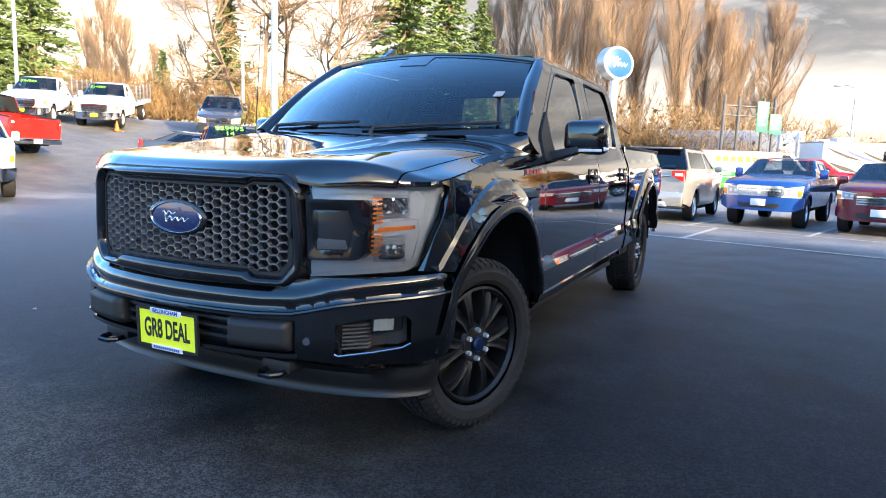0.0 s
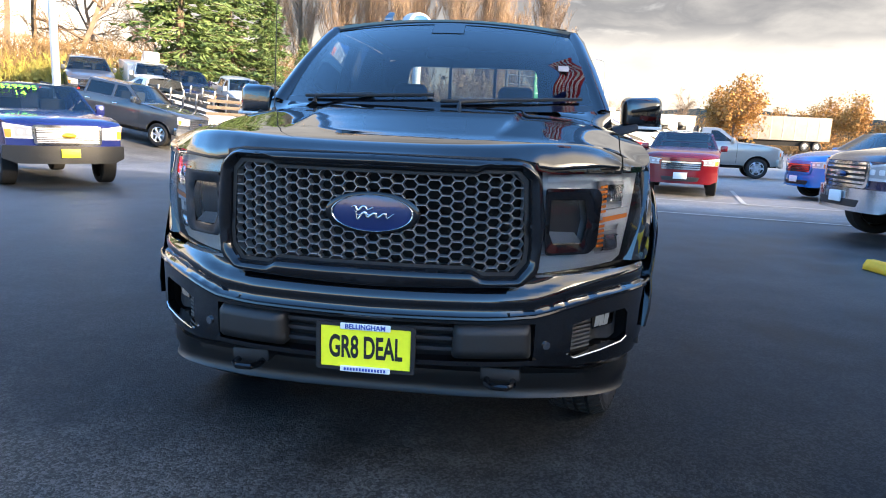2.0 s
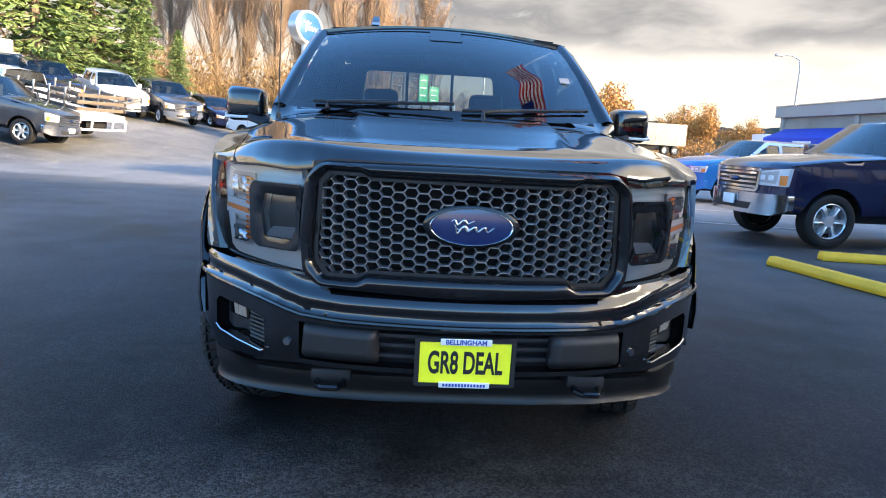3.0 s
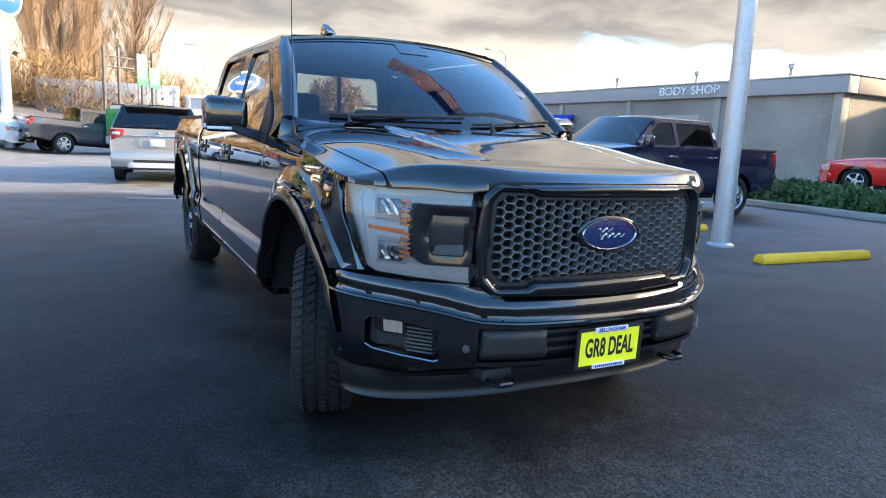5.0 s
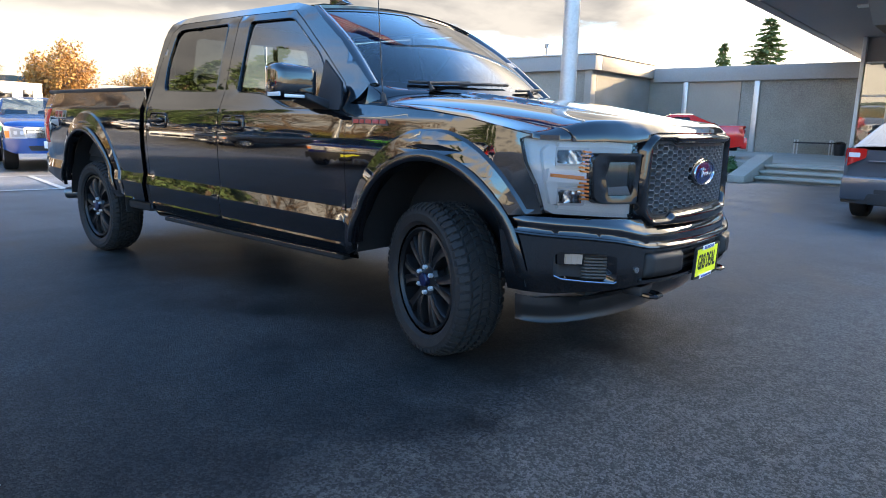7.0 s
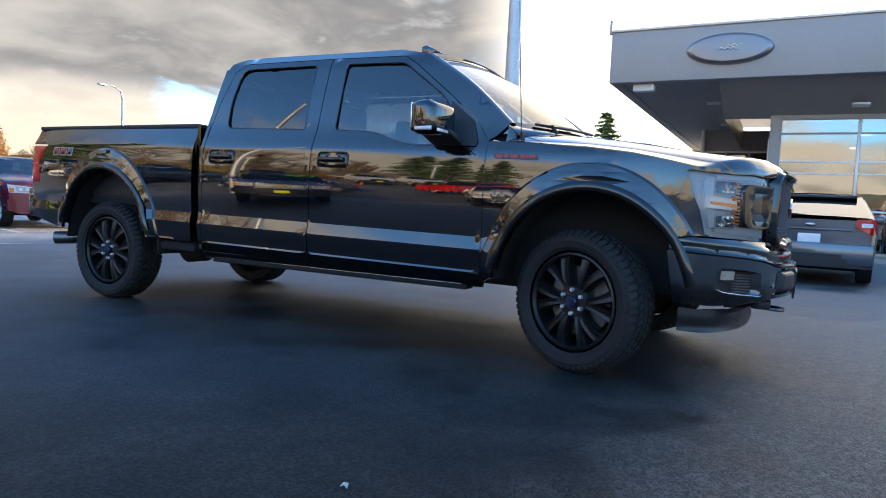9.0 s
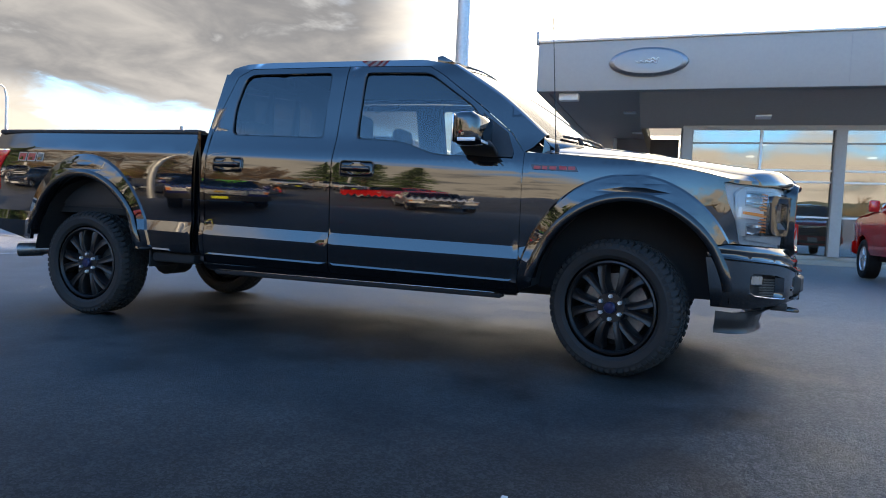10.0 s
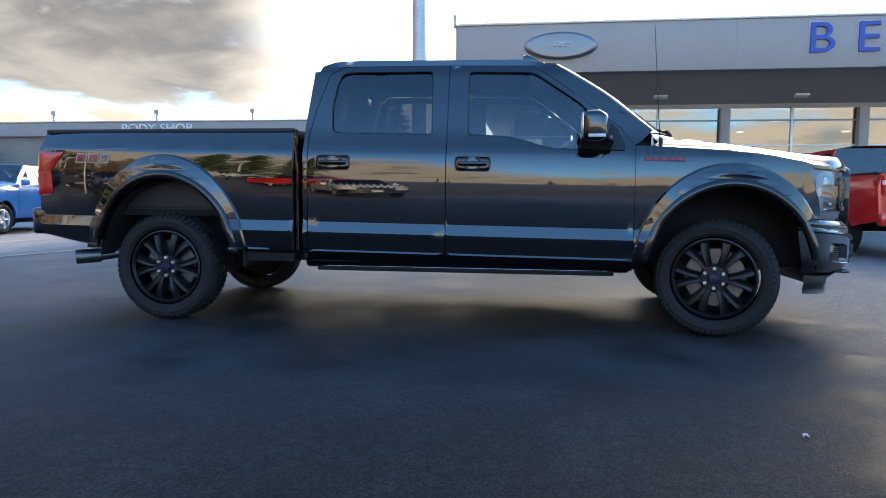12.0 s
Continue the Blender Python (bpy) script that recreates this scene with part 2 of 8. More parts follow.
M = {}
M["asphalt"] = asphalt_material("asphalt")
M["black_paint"] = mat("black_paint", (0.0022, 0.0025, 0.0034), 0.03, 0.0, 500, 0.000004, 0.0, 0.9, spec=0.55)
M["black_gloss"] = mat("black_gloss", (0.005, 0.005, 0.006), 0.08, 0, None, coat=0.3)
M["nut_silver"] = mat("nut_silver", (0.75, 0.76, 0.78), 0.35, 0.6, 90, 0, 0.05)
M["black_plastic"] = mat("black_plastic", (0.018, 0.018, 0.02), 0.55, 0, 350, 0.0006, 0.25, spec=0.4)
M["grey_plastic"] = mat("grey_plastic", (0.008, 0.0085, 0.0095), 0.55, 0, 420, 0.0004, 0.2)
M["grille_grey"] = mat("grille_grey", (0.21, 0.215, 0.225), 0.34, 0.45, 300, 0.0001, 0.12)
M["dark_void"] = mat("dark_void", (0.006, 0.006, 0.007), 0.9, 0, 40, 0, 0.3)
M["rubber"] = mat("rubber", (0.012, 0.012, 0.0125), 0.75, 0, 160, 0.001, 0.3, spec=0.35, rough_vary=0.1)
M["black_rim"] = mat("black_rim", (0.005, 0.005, 0.006), 0.42, 0.0, 300, 0, 0.1, spec=0.4)
M["silver_rim"] = mat("silver_rim", (0.66, 0.67, 0.69), 0.24, 0.7, 200, 0, 0.1)
M["chrome"] = mat("chrome", (0.62, 0.63, 0.65), 0.12, 1.0, 200, 0, 0.05)
M["steel"] = mat("steel", (0.3, 0.3, 0.31), 0.4, 0.9, 120, 0.0004, 0.25)
M["lamp_silver"] = mat("lamp_silver", (0.58, 0.60, 0.63), 0.22, 0.15, 90, 0, 0.1)
M["lens_white"] = mat("lens_white", (0.72, 0.74, 0.77), 0.15, 0.1, 120, 0, 0.1, coat=0.8)
M["lens_amber"] = mat("lens_amber", (0.75, 0.20, 0.03), 0.25, 0, 140, 0.001, 0.1, coat=0.6)
M["lens_red"] = mat("lens_red", (0.55, 0.012, 0.010), 0.15, 0, 140, 0, 0.1, coat=1.0)
M["fog_glow"] = mat("fog_glow", (0.16, 0.18, 0.20), 0.15, 0.6, 100, 0, 0.05, emit=(0.8, 0.9, 1.0, 0.04))
M["glass_dark"] = glass_material("glass_dark", (0.16, 0.18, 0.20))
M["glass_front"] = glass_material("glass_front", (0.58, 0.66, 0.68), gain=1.6)
M["glass_lens"] = glass_material("glass_lens", (0.94, 0.95, 0.96), gain=1.1)
M["glass_front_side"] = glass_material("glass_front_side", (0.44, 0.52, 0.55), gain=2.2)
M["lamp_guide"] = mat("lamp_guide", (0.46, 0.48, 0.50), 0.30, 0.0, 90, 0, 0.1)
M["dam_plastic"] = mat("dam_plastic", (0.0048, 0.005, 0.0055), 0.42, 0, 420, 0.0003, 0.2)
M["lamp_grey"] = mat("lamp_grey", (0.40, 0.42, 0.44), 0.30, 0.0, 90, 0, 0.1)
M["lamp_chamber"] = mat("lamp_chamber", (0.30, 0.31, 0.33), 0.3, 0.3, 90, 0, 0.1)
M["chrome_dark"] = mat("chrome_dark", (0.35, 0.36, 0.38), 0.2, 1.0, 200, 0, 0.05)
M["badge_gold"] = mat("badge_gold", (0.70, 0.46, 0.05), 0.3, 0.5, 200, 0, 0.08)
M["rib_grey"] = mat("rib_grey", (0.06, 0.058, 0.055), 0.5, 0, 200, 0.0004, 0.2)
M["badge_dark"] = mat("badge_dark", (0.05, 0.05, 0.055), 0.35, 0.4, 200, 0, 0.1)
M["decal_red"] = mat("decal_red", (0.33, 0.035, 0.03), 0.4, 0, 200, 0, 0.1)
M["decal_grey"] = mat("decal_grey", (0.10, 0.10, 0.09), 0.4, 0, 200, 0, 0.1)
M["decal_edge"] = mat("decal_edge", (0.42, 0.33, 0.28), 0.4, 0, 200, 0, 0.1)
M["steel_dark"] = mat("steel_dark", (0.16, 0.16, 0.16), 0.4, 0.9, 60, 0.0005, 0.3)
M["underbody"] = mat("underbody", (0.035, 0.034, 0.033), 0.7, 0.3, 40, 0.001, 0.4)
M["headliner"] = mat("headliner", (0.16, 0.16, 0.165), 0.9, 0, 60, 0.0005, 0.08)
M["cabin_dark"] = mat("cabin_dark", (0.02, 0.02, 0.022), 0.7, 0, 120, 0.0008, 0.2)
M["seat_cloth"] = mat("seat_cloth", (0.045, 0.045, 0.05), 0.85, 0, 200, 0.001, 0.2)
M["badge_blue"] = mat("badge_blue", (0.008, 0.022, 0.10), 0.2, 0.2, 300, 0, 0.1, coat=1.0)
M["cap_blue"] = mat("cap_blue", (0.004, 0.010, 0.045), 0.3, 0.1, 300, 0, 0.1)
M["badge_red"] = mat("badge_red", (0.35, 0.03, 0.025), 0.35, 0.1, 300, 0, 0.1)
M["plate_yellow"] = mat("plate_yellow", (0.95, 0.94, 0.03), 0.5, 0, 60, 0, 0.05)
M["neon_green"] = mat("neon_green", (0.18, 0.85, 0.05), 0.6, 0, 60, 0, 0.05)
M["paper_white"] = mat("paper_white", (0.75, 0.76, 0.77), 0.6, 0, 60, 0, 0.05)
M["ink_black"] = mat("ink_black", (0.01, 0.01, 0.012), 0.6, 0, 60, 0, 0.1)
M["ink_blue"] = mat("ink_blue", (0.03, 0.06, 0.32), 0.5, 0, 60, 0, 0.1)
M["white_paint"] = mat("white_paint", (0.74, 0.74, 0.73), 0.3, 0, 30, 0, 0.04, coat=0.7)
M["silver_paint"] = mat("silver_paint", (0.36, 0.355, 0.34), 0.28, 0.45, 600, 0, 0.06, coat=0.9)
M["grey_paint"] = mat("grey_paint", (0.045, 0.052, 0.065), 0.25, 0.3, 600, 0, 0.06, coat=1.0)
M["steel_grey_paint"] = mat("steel_grey_paint", (0.075, 0.085, 0.105), 0.28, 0.4, 600, 0, 0.06, coat=1.0)
M["navy_paint"] = mat("navy_paint", (0.008, 0.012, 0.045), 0.2, 0.2, 600, 0, 0.06, coat=1.0)
M["royal_blue_paint"] = mat("royal_blue_paint", (0.010, 0.017, 0.12), 0.22, 0.2, 600, 0, 0.06, coat=1.0)
M["blue_paint"] = mat("blue_paint", (0.010, 0.065, 0.27), 0.22, 0.1, 600, 0, 0.06, coat=1.0)
M["sky_blue_paint"] = mat("sky_blue_paint", (0.012, 0.15, 0.45), 0.22, 0.1, 600, 0, 0.06, coat=1.0)
M["red_paint"] = mat("red_paint", (0.66, 0.018, 0.014), 0.22, 0.05, 600, 0, 0.06, coat=1.0)
M["maroon_paint"] = mat("maroon_paint", (0.15, 0.006, 0.012), 0.22, 0.2, 600, 0, 0.06, coat=1.0)
M["green_wrap"] = mat("green_wrap", (0.03, 0.30, 0.06), 0.35, 0, 30, 0, 0.2, coat=0.5)
M["yellow_paint"] = mat("yellow_paint", (0.88, 0.46, 0.02), 0.6, 0, 60, 0.002, 0.18, scale2=4)
M["line_paint"] = mat("line_paint", (0.42, 0.42, 0.40), 0.7, 0, 80, 0.001, 0.35, scale2=6)
M["concrete"] = mat("concrete", (0.31, 0.285, 0.245), 0.85, 0, 40, 0.002, 0.22, scale2=1.5)
M["aggregate"] = mat("aggregate", (0.25, 0.235, 0.20), 0.9, 0, 22, 0.02, 0.45, scale2=0.6)
M["fascia_panel"] = mat("fascia_panel", (0.385, 0.36, 0.33), 0.55, 0, 12, 0, 0.05, scale2=0.4)
M["soffit"] = mat("soffit", (0.36, 0.34, 0.32), 0.7, 0, 12, 0, 0.06, scale2=0.5)
M["wall_paint"] = mat("wall_paint", (0.34, 0.33, 0.31), 0.75, 0, 15, 0.001, 0.08, scale2=0.6)
M["taupe_panel"] = mat("taupe_panel", (0.36, 0.30, 0.24), 0.7, 0, 15, 0.001, 0.08)
M["metal_trim"] = mat("metal_trim", (0.55, 0.54, 0.52), 0.4, 0.6, 60, 0, 0.1)
M["galvanised"] = mat("galvanised", (0.48, 0.49, 0.50), 0.45, 0.6, 25, 0.0006, 0.18, scale2=2.5)
M["interior_wall"] = mat("interior_wall", (0.62, 0.58, 0.50), 0.8, 0, 10, 0, 0.06)
M["awning_blue"] = mat("awning_blue", (0.012, 0.05, 0.42), 0.7, 0, 40, 0.001, 0.12)
M["bark"] = mat("bark", (0.17, 0.125, 0.09), 0.9, 0, 20, 0.01, 0.35)
M["twig_gold"] = mat("twig_gold", (0.27, 0.185, 0.12), 0.85, 0, 15, 0, 0.35, scale2=0.5)
M["twig_brown"] = mat("twig_brown", (0.22, 0.145, 0.085), 0.85, 0, 15, 0, 0.35, scale2=0.4)
M["needles"] = mat("needles", (0.11, 0.17, 0.05), 0.7, 0, 8, 0, 0.5, scale2=0.7)
M["needles_yellow"] = mat("needles_yellow", (0.28, 0.25, 0.05), 0.7, 0, 8, 0, 0.4, scale2=0.7)
M["hedge"] = mat("hedge", (0.05, 0.11, 0.03), 0.7, 0, 14, 0, 0.5, scale2=1.5)
M["autumn"] = mat("autumn", (0.42, 0.21, 0.05), 0.8, 0, 9, 0, 0.4, scale2=0.3)
M["scrub"] = mat("scrub", (0.20, 0.125, 0.055), 0.85, 0, 10, 0, 0.5, scale2=0.3)
M["far_woods"] = mat("far_woods", (0.035, 0.055, 0.035), 0.9, 0, 0.4, 0, 0.5, scale2=0.03)
M["far_hill"] = mat("far_hill", (0.06, 0.085, 0.085), 0.95, 0, 0.1, 0, 0.35, scale2=0.012)
M["soil"] = mat("soil", (0.06, 0.045, 0.03), 0.95, 0, 25, 0.02, 0.4)
M["stake_wood"] = mat("stake_wood", (0.11, 0.085, 0.065), 0.8, 0, 30, 0.002, 0.3)
M["sign_blue"] = mat("sign_blue", (0.015, 0.09, 0.42), 0.35, 0, 10, 0, 0.05, coat=0.5)
M["sign_green"] = mat("sign_green", (0.01, 0.28, 0.12), 0.5, 0, 10, 0, 0.05)
M["sign_white"] = mat("sign_white", (0.78, 0.78, 0.78), 0.4, 0, 10, 0, 0.05)
M["flag_red"] = mat("flag_red", (0.5, 0.02, 0.03), 0.8, 0, 60, 0.001, 0.1)
M["flag_blue"] = mat("flag_blue", (0.015, 0.03, 0.16), 0.8, 0, 60, 0.001, 0.1)
M["flag_white"] = mat("flag_white", (0.75, 0.74, 0.72), 0.8, 0, 60, 0.001, 0.08)


def let_light(m, share):
    """Thin cloth: part of the light goes through it."""
    nt = m.node_tree
    b, out = nt.nodes["Principled BSDF"], nt.nodes["Material Output"]
    tl, mx = nt.nodes.new("ShaderNodeBsdfTranslucent"), nt.nodes.new("ShaderNodeMixShader")
    src = b.inputs["Base Color"]
    if src.is_linked:
        nt.links.new(src.links[0].from_socket, tl.inputs[0])
    else:
        tl.inputs[0].default_value = src.default_value
    mx.inputs[0].default_value = share
    nt.links.new(b.outputs[0], mx.inputs[1])
    nt.links.new(tl.outputs[0], mx.inputs[2])
    nt.links.new(mx.outputs[0], out.inputs[0])


for _n in ("flag_red", "flag_blue", "flag_white"):
    let_light(M[_n], 0.2)
M["orange_plastic"] = mat("orange_plastic", (0.8, 0.18, 0.02), 0.5, 0, 40, 0, 0.1)
M["pink_sign"] = mat("pink_sign", (0.75, 0.12, 0.35), 0.5, 0, 40, 0, 0.1)


# ---- mesh helpers
def part(name, bm, material, parent=None, label="", smooth=True, angle=35):
    """Links a bmesh as one mesh object under a thing or a part."""
    me = bpy.data.meshes.new(name)
    bmesh.ops.recalc_face_normals(bm, faces=bm.faces)
    if smooth:
        lim = radians(angle)
        for f in bm.faces:
            f.smooth = True
        for e in bm.edges:
            e.smooth = not (len(e.link_faces) == 2 and e.calc_face_angle(0) > lim)
    bm.to_mesh(me)
    bm.free()
    me.materials.append(M[material])
    ob = new(name, me)
    if parent is not None:
        ob.parent = parent
    if label:
        ob["label"] = label
    return ob


def thing(name, label, category, m=None, group="", kind=""):
    e = new(name)
    e.empty_display_size = 0.2
    if m is not None:
        e.matrix_world = m
    return tagged(e, label, category, group, kind)


def bm_box(x0, x1, y0, y1, z0, z1, bevel=0.0, seg=2, bm=None):
    own = bm is None
    bm = bm or bmesh.new()
    vs = [bm.verts.new((x, y, z)) for x in (x0, x1) for y in (y0, y1) for z in (z0, z1)]
    fs = [(0, 1, 3, 2), (4, 6, 7, 5), (0, 4, 5, 1), (2, 3, 7, 6), (0, 2, 6, 4), (1, 5, 7, 3)]
    made = [bm.faces.new([vs[k] for k in f]) for f in fs]
    if bevel:
        es = list({e for f in made for e in f.edges})
        bmesh.ops.bevel(bm, geom=es, offset=bevel, segments=seg, affect="EDGES", profile=0.5)
    return bm


def bm_prism(pts, a, b, axis="x", bevel=0.0, seg=2):
    """A polygon drawn out along an axis from a to b. pts are in the other two axes, in order."""
    bm = bmesh.new()

    def v(p, d):
        return {"x": (d, p[0], p[1]), "y": (p[0], d, p[1]), "z": (p[0], p[1], d)}[axis]
    lo, hi = [bm.verts.new(v(p, a)) for p in pts], [bm.verts.new(v(p, b)) for p in pts]
    k = len(pts)
    bm.faces.new(lo), bm.faces.new(hi)
    for i in range(k):
        bm.faces.new((lo[i], lo[(i + 1) % k], hi[(i + 1) % k], hi[i]))
    if bevel:
        bmesh.ops.bevel(bm, geom=list(bm.edges), offset=bevel, segments=seg, affect="EDGES", profile=0.5)
    return bm


def bm_tube(path, r, seg=8, bm=None, cap=True):
    """A tube along points; r a number or one for each point."""
    bm = bm or bmesh.new()
    path = [Vector(p) for p in path]
    rings = []
    for i, p in enumerate(path):
        d = (path[min(i + 1, len(path) - 1)] - path[max(i - 1, 0)]).normalized()
        u = d.orthogonal().normalized() if i == 0 else (u - d * u.dot(d)).normalized()
        w = d.cross(u)
        rad = r if isinstance(r, (int, float)) else r[i]
        rings.append([bm.verts.new(p + (u * math.cos(a) + w * math.sin(a)) * rad) for a in (2 * math.pi * k / seg for k in range(seg))])
    for a, b in zip(rings, rings[1:]):
        for k in range(seg):
            bm.faces.new((a[k], a[(k + 1) % seg], b[(k + 1) % seg], b[k]))
    if cap:
        bm.faces.new(rings[0][::-1]), bm.faces.new(rings[-1])
    return bm


def bm_lathe(profile, seg=32, axis="x", bm=None, closed=False):
    """Turns (radius, offset) points about an axis through the origin."""
    bm = bm or bmesh.new()
    rings = []
    for r, d in profile:
        ring = []
        for k in range(seg):
            a = 2 * math.pi * k / seg
            c, s = r * math.cos(a), r * math.sin(a)
            ring.append(bm.verts.new({"x": (d, c, s), "y": (c, d, s), "z": (c, s, d)}[axis]))
        rings.append(ring)
    pairs = list(zip(rings, rings[1:])) + ([(rings[-1], rings[0])] if closed else [])
    for a, b in pairs:
        for k in range(seg):
            bm.faces.new((a[k], a[(k + 1) % seg], b[(k + 1) % seg], b[k]))
    return bm


def grid_surface(fn, us, vs, thick=None):
    """A sheet fn(u, v) over two lists; thick: a vector by which its back lies off, with closed rims."""
    bm = bmesh.new()
    rows = [[bm.verts.new(fn(u, v)) for v in vs] for u in us]
    for a, b in zip(rows, rows[1:]):
        for k in range(len(vs) - 1):
            bm.faces.new((a[k], a[k + 1], b[k + 1], b[k]))
    if thick is not None:
        close_back(bm, thick)
    return bm


def close_back(bm, off):
    """Gives a sheet a back side, moved by a vector (or by off(vertex place)), and rims."""
    fn = off if callable(off) else (lambda co: Vector(off))
    faces, rim = list(bm.faces), [e for e in bm.edges if len(e.link_faces) == 1]
    back = {v: bm.verts.new(v.co + fn(v.co)) for v in list(bm.verts)}
    for f in faces:
        bm.faces.new([back[v] for v in reversed(f.verts)])
    for e in rim:
        a, b = e.verts
        bm.faces.new((a, b, back[b], back[a]))


def inside(p, loop):
    x, y, odd = p[0], p[1], False
    for (x0, y0), (x1, y1) in zip(loop, loop[1:] + loop[:1]):
        if (y0 > y) != (y1 > y) and x < (x1 - x0) * (y - y0) / (y1 - y0) + x0:
            odd = not odd
    return odd


def resample(loop, step):
    out = []
    for (x0, y0), (x1, y1) in zip(loop, loop[1:] + loop[:1]):
        k = max(1, int(math.hypot(x1 - x0, y1 - y0) / step + 0.5))
        out += [(x0 + (x1 - x0) * i / k, y0 + (y1 - y0) * i / k) for i in range(k)]
    return out


def rounded(loop, r, seg=4):
    """The polygon with its corners rounded; r a number or one a corner."""
    out, k = [], len(loop)
    for i in range(k):
        p, a, b = (Vector(loop[j % k]) for j in (i, i - 1, i + 1))
        rad = r if isinstance(r, (int, float)) else r[i]
        da, db = (a - p), (b - p)
        cut = min(rad, da.length * 0.45, db.length * 0.45)
        if cut < 1e-4:
            out.append(tuple(p))
            continue
        s, e = p + da.normalized() * cut, p + db.normalized() * cut
        for j in range(seg + 1):
            t = j / seg
            out.append(tuple(s * (1 - t) ** 2 + p * 2 * t * (1 - t) + e * t * t))
    return out


def bm_panel(loop, fn, step=0.06, holes=(), back=None, extra_rows=(), extra=(), lines=()):
    """Fills a flat polygon (with holes) with a mesh of about that step, bent into place by fn(u, v)."""
    from mathutils.geometry import delaunay_2d_cdt
    loops = [resample(lp, step) for lp in (loop, *holes)]
    pts, edges = [], []
    for lp in loops:
        k = len(pts)
        pts += lp
        edges += [(k + i, k + (i + 1) % len(lp)) for i in range(len(lp))]
    us, vs = [p[0] for p in loops[0]], [p[1] for p in loops[0]]
    u = min(us) + step * 0.5
    rim = np.array(pts)
    vlist = list(np.arange(min(vs) + step * 0.5, max(vs), step)) + list(extra_rows)
    ok = lambda q, gap: inside(q, loops[0]) and not any(inside(q, h) for h in loops[1:]) and ((rim - q) ** 2).sum(1).min() > gap * gap
    rows_in = []
    for ln in lines:
        last = None
        for q in ln:
            if ok(q, 0.012):
                pts.append(q)
                if last is not None:
                    edges.append((last, len(pts) - 1))
                last = len(pts) - 1
            else:
                last = None
    rim = np.array(pts)
    for q in extra:
        if inside(q, loops[0]) and not any(inside(q, h) for h in loops[1:]) and ((rim - q) ** 2).sum(1).min() > (0.3 * step) ** 2:
            pts.append(q)
    while u < max(us):
        for v in vlist:
            q = (u, v)
            if inside(q, loops[0]) and not any(inside(q, h) for h in loops[1:]) and ((rim - q) ** 2).sum(1).min() > (0.35 * step) ** 2:
                pts.append(q)
        u += step
    vo, _, fo, *_ = delaunay_2d_cdt([Vector(p) for p in pts], edges, [], 0, 1e-6)
    bm = bmesh.new()
    vv = [bm.verts.new(fn(p[0], p[1])) for p in vo]
    for f in fo:
        c = (sum(vo[i][0] for i in f) / 3, sum(vo[i][1] for i in f) / 3)
        if inside(c, loops[0]) and not any(inside(c, h) for h in loops[1:]):
            try:
                bm.faces.new([vv[i] for i in f])
            except ValueError:
                pass
    for v in [v for v in bm.verts if not v.link_faces]:
        bm.verts.remove(v)
    if back is not None:
        close_back(bm, back)
    return bm


def text_mesh(name, words, size, material, parent, m, depth=0.004, label="", align="CENTER", wide=1.0, bold=0.0):
    cu = bpy.data.curves.new(name, "FONT")
    cu.body, cu.size, cu.align_x, cu.align_y, cu.extrude = words, size, align, "CENTER", depth
    cu.offset = bold
    tmp = bpy.data.objects.new(name, cu)
    scene.collection.objects.link(tmp)
    bpy.context.view_layer.update()
    me = bpy.data.meshes.new_from_object(tmp.evaluated_get(bpy.context.evaluated_depsgraph_get()))
    bpy.data.objects.remove(tmp)
    me.materials.clear()
    me.materials.append(M[material])
    ob = new(name, me)
    ob.parent = parent
    ob.matrix_basis = m @ Matrix.Diagonal((wide, 1, 1, 1))
    if label:
        ob["label"] = label
    return ob


def arc(cx, cz, r, a0, a1, k=18):
    return [(cx + r * math.cos(radians(a0 + (a1 - a0) * i / k)), cz + r * math.sin(radians(a0 + (a1 - a0) * i / k))) for i in range(k + 1)]


def lerp(table, v):
    """Smooth look-up in (key, value) rows."""
    if v <= table[0][0]:
        return table[0][1]
    for (a, x), (b, y) in zip(table, table[1:]):
        if v <= b:
            t = (v - a) / (b - a)
            return x + (y - x) * t
    return table[-1][1]

# ---- ground and buildings
def ground_z(x, y):
    """The lot is level round the truck and climbs towards the north-west."""
    r = max(0.0, -0.85 * x + 0.50 * y - 17.5) * 0.165
    return r if r < 2.4 else 2.4 + (1 - math.exp(-(r - 2.4) / 0.8)) * 0.8


def build_ground():
    def axis():
        out, v, s = [0.0], 0.0, 1.5
        while v < 900:
            s *= 1.0 if v < 45 else 1.35
            v += s
            out.append(v)
        return sorted({round(a, 3) for a in out} | {-round(a, 3) for a in out})
    xs = axis()
    bm = grid_surface(lambda u, v: (u, v + 5, ground_z(u, v + 5)), xs, xs)
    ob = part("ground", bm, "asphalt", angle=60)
    tagged(ob, "dark worn asphalt of a dealership car lot, damp in places", "ground", kind="structure")


build_ground()

def strip(name, a, b, w, material, label, z=0.012, category="marking"):
    a, b = Vector(a), Vector(b)
    d = (b - a)
    k = max(2, int(d.length / 0.8))
    nrm = Vector((-d.y, d.x)).normalized() * w / 2
    bm = bmesh.new()
    prev = None
    for i in range(k + 1):
        p = a + d * i / k
        now = [bm.verts.new((q.x, q.y, ground_z(q.x, q.y) + z)) for q in (p + nrm, p - nrm)]
        if prev:
            bm.faces.new((prev[0], prev[1], now[1], now[0]))
        prev = now
    ob = part(name, bm, material)
    return tagged(ob, label, category, kind="structure")


